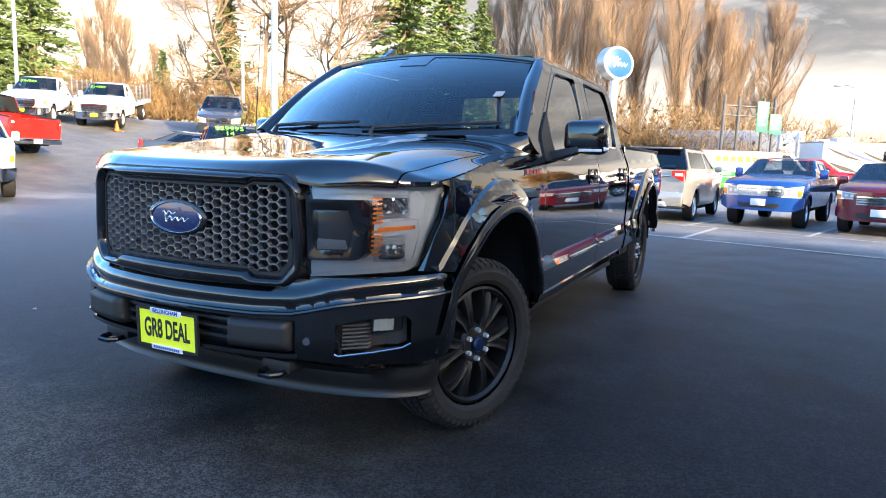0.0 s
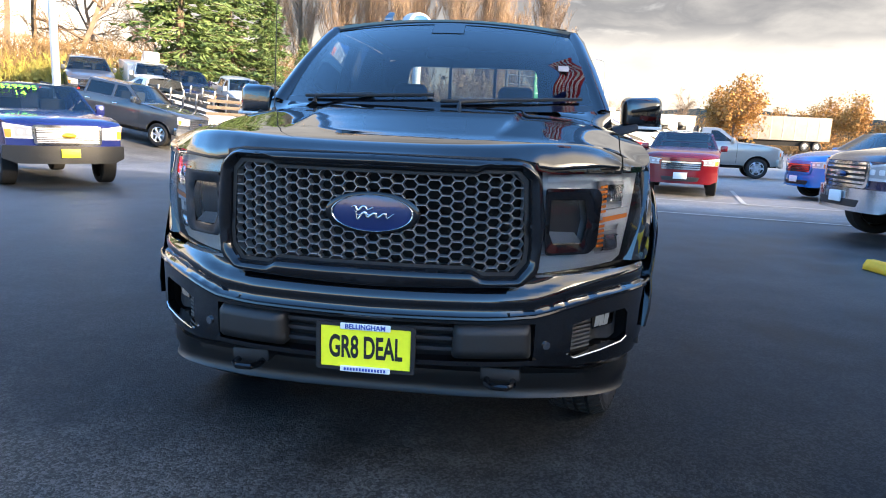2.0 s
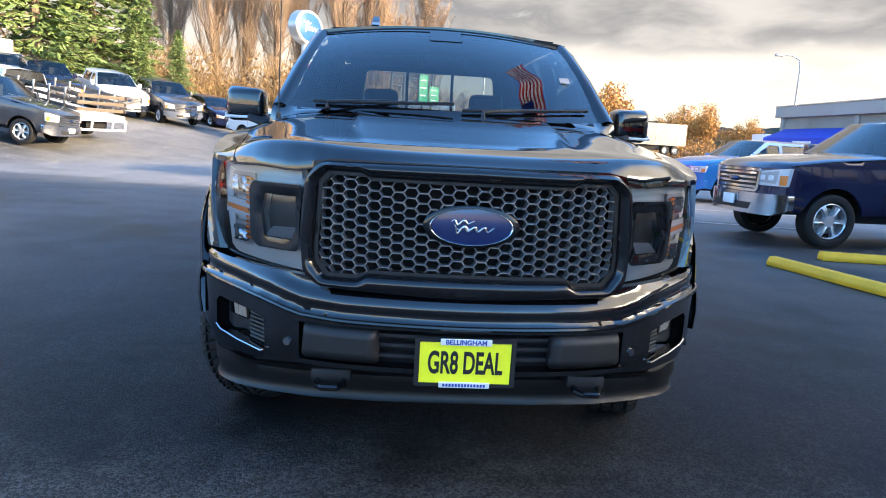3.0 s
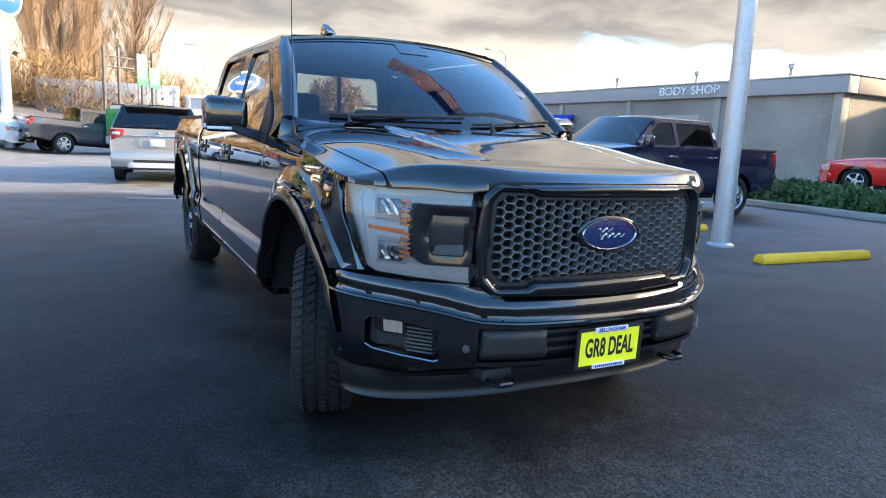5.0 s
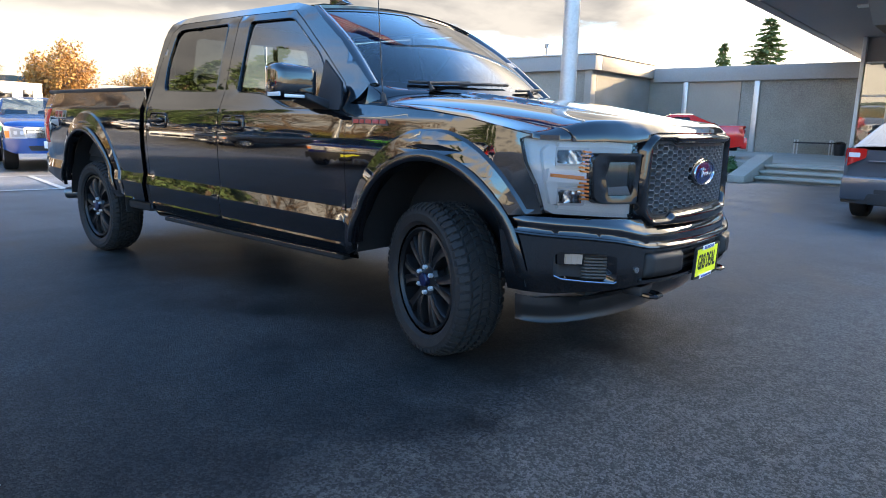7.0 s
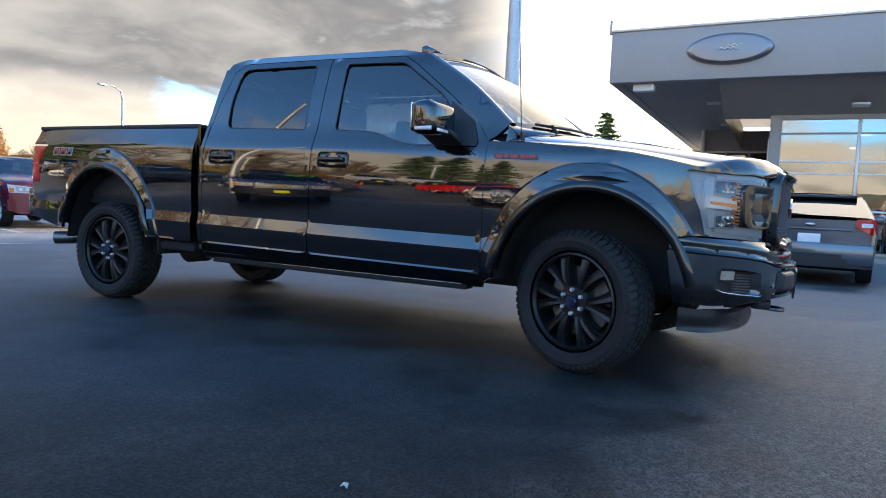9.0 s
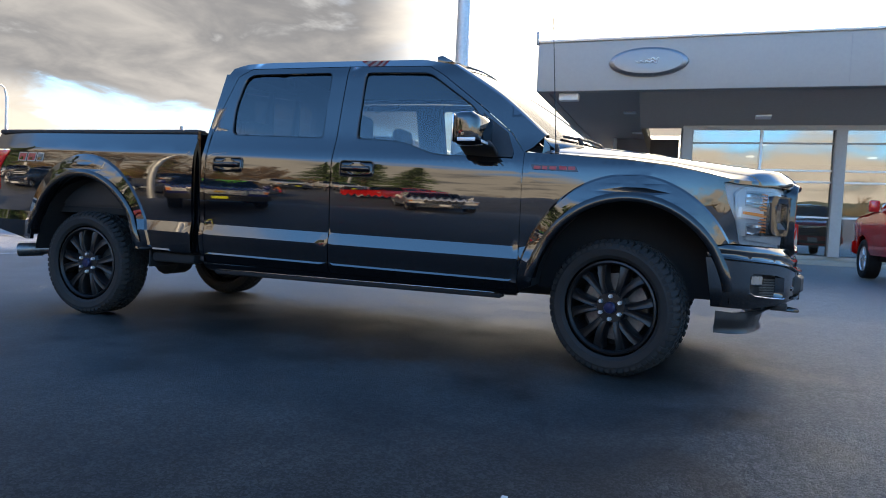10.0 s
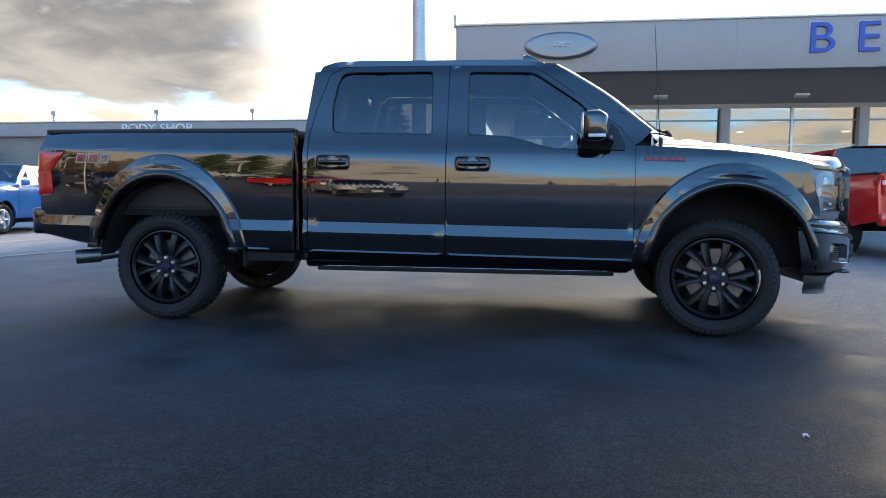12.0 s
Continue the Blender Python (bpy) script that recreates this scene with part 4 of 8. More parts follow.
PICKUP = dict(L=5.9, w=1.0, sill=0.50, hood=1.14, hoodc=1.20, cowl=1.62, belt=1.34, wt=2.35, roof=1.93, rb=3.95, rg=4.02, bed=1.36, yf=0.95, yr=4.60, R=0.405, r=0.26, tw=0.27, doors=(1.72, 2.85, 3.95), split=2.85, kind="pickup")
SUV = dict(L=4.75, w=0.96, sill=0.36, hood=0.98, hoodc=1.06, cowl=1.30, belt=1.18, wt=2.05, roof=1.72, rb=4.25, rg=4.62, bed=1.18, yf=0.90, yr=3.72, R=0.36, r=0.235, tw=0.23, doors=(1.45, 2.5, 3.45), split=2.5, kind="suv")
HATCH = dict(L=4.5, w=0.90, sill=0.28, hood=0.78, hoodc=0.84, cowl=1.25, belt=0.98, wt=2.15, roof=1.43, rb=3.3, rg=4.25, bed=1.02, yf=0.92, yr=3.60, R=0.325, r=0.225, tw=0.21, doors=(1.35, 2.4, 3.3), split=2.4, kind="hatch")
COUPE = dict(L=4.5, w=0.90, sill=0.25, hood=0.74, hoodc=0.80, cowl=1.75, belt=0.92, wt=2.45, roof=1.29, rb=3.05, rg=3.75, bed=0.95, yf=0.85, yr=3.40, R=0.315, r=0.21, tw=0.21, doors=(1.8, 3.0, 3.05), split=3.02, kind="coupe")
VAN = dict(L=5.5, w=1.0, sill=0.42, hood=1.10, hoodc=1.15, cowl=1.05, belt=1.28, wt=1.75, roof=2.10, rb=5.35, rg=5.45, bed=1.28, yf=0.80, yr=4.20, R=0.36, r=0.22, tw=0.22, doors=(1.2, 2.2, 2.2), split=2.2, kind="van")


def car(name, label, category, spec, paint, m, front="bar", group="parked vehicles", rims="silver_rim", bumper=None, price=False, plate="paper_white", cab_only=False, **over):
    """A parked vehicle, front towards -y, its front bumper at y = 0, the middle of its width at x = 0."""
    p = dict(spec, **over)
    th = thing(name, label, category, m, group)
    L, w, sill, R, yf, yr = (p[k] for k in ("L", "w", "sill", "R", "yf", "yr"))
    pick = p["kind"] == "pickup"
    bumper = bumper or paint

    def plan(y):
        a, b = max(0, (0.95 - y) / 0.95), max(0, (y - (L - 0.6)) / 0.6)
        return 1 - 0.14 * a * a * a - 0.06 * b * b

    def S(y, z):
        if z > p["belt"]:
            k = 1 - 0.235 * (z - p["belt"]) / max(0.3, p["roof"] - p["belt"]) * (0.35 if p["kind"] == "van" else 1)
            return w * plan(y) * 0.955 * k
        return w * plan(y) * lerp([(sill - 0.1, 0.90), (sill + 0.08, 0.975), (sill + 0.3, 0.985), (p["belt"] - 0.2, 1.0), (p["belt"], 0.955)], z)

    Ra = R + 0.075
    a0 = math.degrees(math.asin(max(-0.9, (sill - R) / Ra)))
    end_z = p["bed"]
    ytail = p["rg"] if cab_only else L
    top = [(0.20, p["hood"]), (p["cowl"] * 0.5, (p["hood"] + p["belt"]) / 2 + 0.02), (p["cowl"], p["belt"]), (p["rg"] if pick else L - 0.06, p["belt"])]
    if pick and not cab_only:
        top += [(p["rg"] + 0.01, p["bed"]), (L - 0.05, p["bed"])]
    if p["kind"] in ("coupe", "hatch"):
        top[-1] = (p["rg"], p["belt"] + 0.02)
        top += [(L - 0.05, p["bed"])]
    base = [(ytail - 0.02, sill + 0.12)]
    if not cab_only:
        base += [(yr + Ra * math.cos(radians(a0)), sill)] + arc(yr, R, Ra, a0, 180 - a0, 14)
    else:
        base += [(ytail - 0.02, sill)]
    base += [(yf + Ra * math.cos(radians(a0)), sill)] + arc(yf, R, Ra, a0, 180 - a0, 14) + [(0.24, sill + 0.02)]
    loop = top + base
    for s in (-1, 1):
        part("body_side", bm_panel(loop, lambda y, z: (s * S(y, z), y, z), 0.13, back=lambda co: Vector((-0.04 * s, 0, 0))), paint, th)
        for yy in p["doors"]:
            if yy < p["rg"]:
                part("door_gap", bm_panel([(yy - 0.006, sill + 0.08), (yy + 0.006, sill + 0.08), (yy + 0.006, p["belt"] - 0.01), (yy - 0.006, p["belt"] - 0.01)], lambda y, z: (s * (S(y, z) + 0.003), y, z), 0.12), "dark_void", th)
        for yy in p["doors"][1:]:
            if yy <= p["rg"]:
                part("door_handle", bm_box(s * S(yy - 0.15, p["belt"] - 0.16) - 0.02, s * S(yy - 0.15, p["belt"] - 0.16) + 0.025 * s + 0.01, yy - 0.27, yy - 0.06, p["belt"] - 0.18, p["belt"] - 0.14, 0.008), "chrome" if pick else paint, th)
        # cabin side: frame with two windows
        outer = [(p["cowl"] + 0.06, p["belt"] + 0.004), (p["wt"], p["roof"] - 0.06), (p["rb"], p["roof"] - 0.06), (p["rg"], p["belt"] + 0.004)]
        sp = p["split"]
        rb_in = p["rb"] - 0.07
        slope = (p["wt"] - p["cowl"]) / (p["roof"] - 0.06 - p["belt"])
        f1 = [(p["cowl"] + 0.26, p["belt"] + 0.05), (p["wt"] + 0.10, p["roof"] - 0.13), (sp - 0.05, p["roof"] - 0.13), (sp - 0.05, p["belt"] + 0.05)]
        glass = [f1]
        if p["kind"] not in ("coupe", "van") and p["rb"] - sp > 0.3:
            glass.append([(sp + 0.05, p["belt"] + 0.05), (sp + 0.05, p["roof"] - 0.13), (rb_in, p["roof"] - 0.13), (rb_in + (p["rg"] - p["rb"]) * 0.55, p["belt"] + 0.05)])
        glass = [rounded(g, 0.04, 3) for g in glass]
        part("cabin_side", bm_panel(outer, lambda y, z: (s * S(y, z), y, z), 0.13, glass, back=lambda co: Vector((-0.05 * s, 0, 0))), paint, th)
        for g in glass:
            gl = part("side_window", bm_panel(g, lambda y, z: (s * (S(y, z) - 0.015), y, z), 0.2), "glass_dark", th)
        mir = part("mirror", bm_box(s * (w * 0.97) - 0.0 + (0.02 if s > 0 else -0.19), s * (w * 0.97) + (0.19 if s > 0 else -0.02), p["cowl"] + 0.22, p["cowl"] + 0.36, p["belt"] - 0.02, p["belt"] + (0.20 if pick else 0.13), 0.035), paint, th)
        # head and tail lamps
        hz, hh = p["hood"] - (0.10 if not pick else 0.14), (0.17 if not pick else 0.26)
        lamp = [(0.50, -0.5), (0.93, -0.5), (0.96, 0.5), (0.50, 0.25)]
        curve = lambda x, z, off=-0.012: (x, 0.26 * (abs(x) / w) ** 3 + off, z)
        hl_ = part("headlight", bm_panel([(s * a * w, hz + b * hh) for a, b in lamp], curve, 0.09, back=(0, 0.05, 0)), "lamp_silver", th)
        part("lamp_bezel", bm_panel([(s * a * w, hz + b * hh) for a, b in ((0.53, -0.34), (0.80, -0.38), (0.83, 0.34), (0.53, 0.14))], lambda x, z: curve(x, z, -0.016), 0.09, back=(0, 0.01, 0)), "lamp_chamber", hl_)
        for q in (0.60, 0.73):
            part("projector", bm_panel(rounded([(s * a * w, hz + b * hh) for a, b in ((q - 0.036, -0.20), (q + 0.036, -0.20), (q + 0.036, 0.08), (q - 0.036, 0.08))], 0.02), lambda x, z: curve(x, z, -0.022), 0.09, back=(0, 0.01, 0)), "lens_white", hl_)
        part("indicator", bm_panel([(s * a * w, hz + b * hh) for a, b in ((0.85, -0.45), (0.93, -0.45), (0.945, 0.1), (0.85, 0.1))], lambda x, z: (x, 0.26 * (abs(x) / w) ** 3 - 0.018, z), 0.09, back=(0, 0.01, 0)), "lens_amber", th)
        if not cab_only:
            tz = p["bed"] - (0.34 if pick else 0.27)
            tl = 0.30 if pick else 0.26
            xa = w * (0.80 if pick else 0.66)
            tail_ = part("tail_light", bm_panel(rounded([(s * xa, tz + (0.0 if pick else 0.14)), (s * w * 0.955, tz), (s * w * 0.955, tz + tl), (s * xa, tz + tl)], 0.03), lambda x, z: (x, L + 0.016 - 0.10 * max(0, (abs(x) / w - 0.80) / 0.155) ** 2, z), 0.06, back=(0, -0.10, 0)), "lens_red", th)
            part("reversing_lamp", bm_panel(rounded([(s * w * (0.83 if pick else 0.74), tz + tl * 0.55), (s * w * 0.90, tz + tl * 0.55), (s * w * 0.90, tz + tl * 0.78), (s * w * (0.83 if pick else 0.74), tz + tl * 0.78)], 0.01), lambda x, z: (x, L + 0.020 - 0.10 * max(0, (abs(x) / w - 0.80) / 0.155) ** 2, z), 0.06, back=(0, -0.01, 0)), "lens_white", tail_)
    # hood, roof, glass
    def hood(u, v):
        xs = v * S(max(0.2, u), p["hood"])
        y = max(u, 0.0) if u > 0.3 else u + 0.20 * abs(v) ** 3 * (1 - u / 0.3)
        z0 = lerp([(0.0, p["hood"] - 0.05), (0.12, p["hood"] + 0.02), (p["cowl"] * 0.5, (p["hood"] + p["belt"]) / 2 + 0.03), (p["cowl"] + 0.1, p["belt"] + 0.01)], u)
        return (xs, y, z0 + (p["hoodc"] - p["hood"]) * (1 - v ** 4) * min(1, u / 0.2) - 0.012 * (abs(v) > 0.97))
    vs = [-1, -0.97, -0.85, -0.65, -0.62, -0.3, 0, 0.3, 0.62, 0.65, 0.85, 0.97, 1]
    part("hood", grid_surface(hood, [0, 0.06, 0.12, 0.25, 0.4, p["cowl"] * 0.5, p["cowl"] * 0.75, p["cowl"] + 0.08], vs), paint, th)

    def roof(u, v):
        return (v * S(u, p["roof"] - 0.06), u, p["roof"] - 0.06 + 0.06 * (1 - abs(v) ** 3) * min(1, max(0, (u - p["wt"]) / 0.15 + 0.35)))
    part("roof", grid_surface(roof, np.linspace(p["wt"], p["rb"], 8), [-1, -0.9, -0.7, -0.35, 0, 0.35, 0.7, 0.9, 1]), paint, th)

    def shield(u, v):
        zb, zt = p["belt"] + 0.03, p["roof"] - 0.04
        z = zb + (zt - zb) * u
        y = p["cowl"] + 0.06 + (p["wt"] - p["cowl"] - 0.06) * u - 0.12 * (1 - v * v) * (1 - 0.5 * u)
        return (v * (S(p["wt"], z) - 0.01), y, z + 0.025 * (1 - v * v) * u)
    part("windshield", grid_surface(shield, np.linspace(0, 1, 6), np.linspace(-1, 1, 11)), "glass_front", th)

    def back_glass(u, v):
        zb, zt = p["belt"] + 0.04, p["roof"] - 0.05
        z = zb + (zt - zb) * u
        y = p["rg"] + (p["rb"] - p["rg"]) * u + 0.03 * (1 - v * v)
        return (v * (S(p["rb"], z) - 0.02), y, z)
    if p["kind"] != "van":
        part("rear_window", grid_surface(back_glass, np.linspace(0, 1, 4), np.linspace(-1, 1, 7)), "glass_dark", th)
    else:
        part("rear_panel", grid_surface(back_glass, np.linspace(0, 1, 4), np.linspace(-1, 1, 7)), paint, th)
    # front
    fz0 = sill + 0.02
    def face(x, z, off=0.0):
        return (x, 0.26 * (abs(x) / w) ** 3 + off + 0.05 * max(0, (z - p["hood"] + 0.15)), z)
    xe = w * 0.93
    part("front_panel", bm_panel([(-xe, fz0), (xe, fz0), (xe * 1.0, p["hood"] - 0.02), (-xe * 1.0, p["hood"] - 0.02)], lambda x, z: face(x, z), 0.12, back=(0, 0.04, 0)), paint, th)
    gz0, gz1, gw = (fz0 + 0.28, p["hood"] - 0.07, 0.50 * w) if pick else (p["hood"] - 0.30, p["hood"] - 0.10, 0.50 * w)
    part("grille", bm_panel(rounded([(-gw, gz0), (gw, gz0), (gw * 1.06, gz1), (-gw * 1.06, gz1)], 0.05), lambda x, z: face(x, z, -0.015), 0.12, back=(0, 0.02, 0)), "black_plastic", th)
    bars = {"bar": 4, "bow": 9}.get(front, 5)
    for k in range(bars):
        z = gz0 + (gz1 - gz0) * (k + 0.5) / bars
        t = {"split": 0.03, "bow": 0.030 if k == 4 else 0.008}.get(front, 0.016)
        part("grille_bar", bm_panel([(-gw, z - t), (gw, z - t), (gw, z + t), (-gw, z + t)], lambda x, z2: face(x, z2, -0.035), 0.15, back=(0, 0.02, 0)), "lamp_silver" if front == "bow" else "chrome", th)
    part("grille_frame", bm_panel(rounded([(-gw - 0.04, gz0 - 0.04), (gw + 0.04, gz0 - 0.04), (gw * 1.06 + 0.04, gz1 + 0.04), (-gw * 1.06 - 0.04, gz1 + 0.04)], 0.07), lambda x, z: face(x, z, -0.03), 0.12, [rounded([(-gw, gz0), (gw, gz0), (gw * 1.06, gz1), (-gw * 1.06, gz1)], 0.05)], back=(0, 0.025, 0)), "chrome" if pick else paint, th)
    if front == "split":
        part("grille_post", bm_panel([(-0.035, gz0), (0.035, gz0), (0.035, gz1), (-0.035, gz1)], lambda x, z: face(x, z, -0.045), 0.1, back=(0, 0.02, 0)), "chrome", th)
    elif pick:
        bd = part("badge", bm_lathe([(0.001, 0.03), (0.9, 0.025), (1.0, 0.0)], 24, "y"), "badge_gold" if front == "bow" else "badge_blue", th)
        bd.matrix_basis = pose(0, -0.045, (gz0 + gz1) / 2) @ Matrix.Diagonal((0.12, -1, 0.045, 1))
    bz0, bz1 = (sill + 0.0, sill + 0.25) if pick else (sill + 0.02, sill + 0.24)
    bx = w * (0.99 if pick else 0.95)
    part("front_bumper", bm_panel(rounded([(-bx, bz0 + 0.02), (-bx * 0.8, bz0 - 0.06), (bx * 0.8, bz0 - 0.06), (bx, bz0 + 0.02), (bx, bz1), (-bx, bz1)], 0.03), lambda x, z: (x, 0.30 * (abs(x) / w) ** 3 - (0.07 if pick else 0.035), z), 0.11, back=(0, 0.09, 0)), bumper, th)
    part("air_intake", bm_panel(rounded([(-w * 0.45, bz0 + 0.0), (w * 0.45, bz0 + 0.0), (w * 0.5, bz0 + 0.10), (-w * 0.5, bz0 + 0.10)], 0.02), lambda x, z: (x, 0.30 * (abs(x) / w) ** 3 - (0.075 if pick else 0.045), z), 0.12, back=(0, 0.02, 0)), "black_plastic", th)
    part("front_plate", bm_box(-0.152, 0.152, -0.105, -0.085, bz0 + 0.05, bz0 + 0.2, 0.004), plate, th)
    # tail
    if not cab_only:
        zt = p["bed"] if pick else p["belt"] + 0.02
        xt = S(L - 0.02, 0.8)
        part("tailgate" if pick else "tail_panel", bm_panel([(-xt, sill + 0.15), (xt, sill + 0.15), (xt * 0.985, zt - 0.01), (-xt * 0.985, zt - 0.01)], lambda x, z: (x, L - 0.05 + 0.03 * (1 - (x / w) ** 2), z), 0.15, back=(0, -0.05, 0)), paint, th)
        part("rear_bumper", bm_box(-xt, xt, L - 0.09, L + 0.07, sill + 0.04, sill + (0.24 if pick else 0.36), 0.03), "chrome" if pick and bumper == "chrome" else (bumper if pick else paint), th)
        part("rear_plate", bm_box(-0.152, 0.152, L + 0.012 if not pick else L + 0.07, L + 0.03 if not pick else L + 0.085, (zt - 0.38) if not pick else sill + 0.07, (zt - 0.23) if not pick else sill + 0.21, 0.004), "paper_white", th)
        if p["kind"] in ("suv", "hatch"):
            part("chrome_strip", bm_box(-w * 0.62, w * 0.62, L - 0.02, L + 0.022, zt - 0.17, zt - 0.145, 0.006), "chrome" if p["kind"] == "suv" else paint, th)
            part("plate_recess", bm_panel(rounded([(-0.30, zt - 0.42), (0.30, zt - 0.42), (0.40, zt - 0.30), (0.33, zt - 0.19), (-0.33, zt - 0.19), (-0.40, zt - 0.30)], 0.02), lambda x, z: (x, L - 0.004, z), 0.15, back=(0, -0.02, 0)), paint, th)
            part("tail_badge", bm_lathe([(0.001, 0.012), (0.9, 0.010), (1.0, 0.0)], 20, "y"), "chrome", th).matrix_basis = pose(0, L, zt - 0.09) @ Matrix.Diagonal((0.07, 1, 0.035, 1))
            low_ = part("lower_cladding", bm_panel(rounded([(-xt * 1.0, sill + 0.0), (xt * 1.0, sill + 0.0), (xt * 1.0, sill + 0.27), (xt * 0.6, sill + 0.20), (-xt * 0.6, sill + 0.20), (-xt * 1.0, sill + 0.27)], 0.03), lambda x, z: (x, L + 0.078 - 0.10 * (abs(x) / xt) ** 4, z), 0.1, back=(0, -0.06, 0)), "black_plastic", th)
            part("skid_plate", bm_panel(rounded([(-xt * 0.66, sill + 0.03), (xt * 0.66, sill + 0.03), (xt * 0.60, sill + 0.14), (-xt * 0.60, sill + 0.14)], 0.02), lambda x, z: (x, L + 0.086 - 0.10 * (abs(x) / xt) ** 4, z), 0.1, back=(0, -0.03, 0)), "lamp_silver" if p["kind"] == "suv" else "black_plastic", low_)
            for s in (-1, 1):
                part("exhaust_tip", bm_tube([(s * xt * 0.55, L - 0.05, sill + 0.05), (s * xt * 0.55, L + 0.10, sill + 0.05)], 0.045, 14, cap=False), "chrome", low_)
            part("roof_spoiler", bm_prism([(p["rb"] - 0.15, p["roof"] - 0.02), (p["rb"] + 0.20, p["roof"] - 0.03), (p["rb"] + 0.18, p["roof"] - 0.075), (p["rb"] - 0.15, p["roof"] - 0.06)], -w * 0.66, w * 0.66, "x", 0.012), paint, th)
            part("rear_wiper", bm_tube([(0.0, p["rg"] + 0.045, p["belt"] + 0.06), (0.32, p["rg"] + 0.04, p["belt"] + 0.09)], 0.011, 6), "black_plastic", th)
        if pick:
            part("bed_floor", bm_box(-w * 0.86, w * 0.86, p["rg"] + 0.02, L - 0.11, 0.82, 0.88), "black_plastic", th, smooth=False)
            part("bed_front", bm_box(-w * 0.9, w * 0.9, p["rg"] + 0.02, p["rg"] + 0.07, sill, p["bed"] - 0.02), paint, th, smooth=False)
            for s in (-1, 1):
                part("bed_rail", bm_box(s * w * 0.90 - 0.055, s * w * 0.90 + 0.055, p["rg"] + 0.03, L - 0.07, p["bed"] - 0.015, p["bed"] + 0.03, 0.012), "black_plastic", th)
        if p["kind"] in ("coupe", "hatch") and L - p["rg"] > 0.1:
            part("boot_lid", grid_surface(lambda u, v: (v * S(u, p["belt"]) * 0.97, u, lerp([(p["rg"], p["belt"] + 0.03), (L - 0.04, p["bed"] + 0.01)], u) + 0.02 * (1 - v * v)), np.linspace(p["rg"], L - 0.03, 4), np.linspace(-1, 1, 7)), paint, th)
    part("cab_back", bm_box(-w * 0.9, w * 0.9, p["rg"] - 0.06, p["rg"] - 0.01, sill, p["belt"]), paint if pick else "cabin_dark", th, smooth=False)
    # inside and below
    part("floor_pan", bm_box(-w * 0.80, w * 0.80, yf + R + 0.1, (p["rg"] if cab_only else yr - R - 0.1), sill - 0.12, sill + 0.15, 0.03), "dark_void", th)
    part("engine_bay", bm_box(-w * 0.62, w * 0.62, 0.2, yf + R + 0.09, sill - 0.05, p["hood"] - 0.14, 0.03), "dark_void", th)
    if not cab_only:
        part("rear_frame", bm_box(-w * 0.62, w * 0.62, yr - R - 0.09, L - 0.14, sill - 0.03, 0.80, 0.03), "dark_void", th)
    part("dashboard", bm_box(-w * 0.85, w * 0.85, p["cowl"] - 0.02, p["cowl"] + 0.5, p["belt"] - 0.3, p["belt"] - 0.01, 0.05), "cabin_dark", th)
    for s in (-1, 1):
        part("seat", bm_box(s * 0.40 * w - 0.24, s * 0.40 * w + 0.24, p["cowl"] + 1.1, p["cowl"] + 1.28, sill + 0.2, p["roof"] - 0.30, 0.06), "seat_cloth", th)
    for s in (-1, 1):
        add_wheel(th, s * (w - p["tw"] / 2 - 0.035), yf, R, p["r"], p["tw"], s, rims, 6 if pick else 5)
        if not cab_only:
            add_wheel(th, s * (w - p["tw"] / 2 - 0.035), yr, R, p["r"], p["tw"], s, rims, 6 if pick else 5)
    if price:
        def on_shield(x, u, off=-0.01):
            a = shield(u, x / (w * 0.85))
            return Vector(a)
        a, b = on_shield(-0.35, 0.66), on_shield(0.05, 0.66)
        tilt = math.degrees(math.atan2(p["roof"] - p["belt"], p["wt"] - p["cowl"]))
        text_mesh("price_lettering", price, 0.19, "neon_green", th, pose(-0.33, a[1] - 0.035, a[2] + 0.02, tilt, 0, 0), 0.002, "neon green painted price", wide=1.15)
    return th


def at_axle(x, y, rz, spec, which="yf", z=None, **over):
    """The pose that brings a vehicle's front (or rear) axle to (x, y)."""
    d = dict(spec, **over)[which]
    a = radians(rz)
    px, py = x + d * math.sin(a), y - d * math.cos(a)
    zz = ground_z(x, y) if z is None else z
    ex, ey = -math.sin(a) * 3, math.cos(a) * 3
    pitch = math.degrees(math.atan2(ground_z(x + ex, y + ey) - ground_z(x, y), 3)) if z is None else 0
    return pose(px, py, zz - math.sin(radians(pitch)) * d, 0, 0, rz) @ pose(0, 0, 0, pitch, 0, 0)


car("pickup_truck", "royal blue crew-cab pickup with chrome grille and price on the windshield", "pickup", PICKUP, "royal_blue_paint", at_axle(-8.30, 8.45, 50, PICKUP), "bow", price="$29995\n14", bumper="grey_plastic", plate="plate_yellow")
car("pickup_truck", "navy crew-cab pickup with chrome bumper and bright wheels", "pickup", PICKUP, "navy_paint", at_axle(5.95, 6.78, -87, PICKUP, yr=4.72, L=6.0), "bar", bumper="chrome", yr=4.72, L=6.0)
car("pickup_truck", "bright red crew-cab pickup parked before the showroom", "pickup", PICKUP, "red_paint", at_axle(6.75, -5.02, 91, PICKUP, "yr"), "bar", bumper="red_paint")
car("hatchback", "grey hatchback car parked before the showroom", "car", HATCH, "steel_grey_paint", at_axle(7.8, -1.45, 86, HATCH, "yr"), "bar", bumper="steel_grey_paint")
car("suv", "silver-white sport utility vehicle with tow hitch, parked on the lot", "suv", SUV, "silver_paint", at_axle(-0.4, 14.2, 174, SUV, "yr", L=5.0), "bar", L=5.0, w=1.0, roof=1.78, belt=1.22, hood=1.05, hoodc=1.12, bed=1.22)
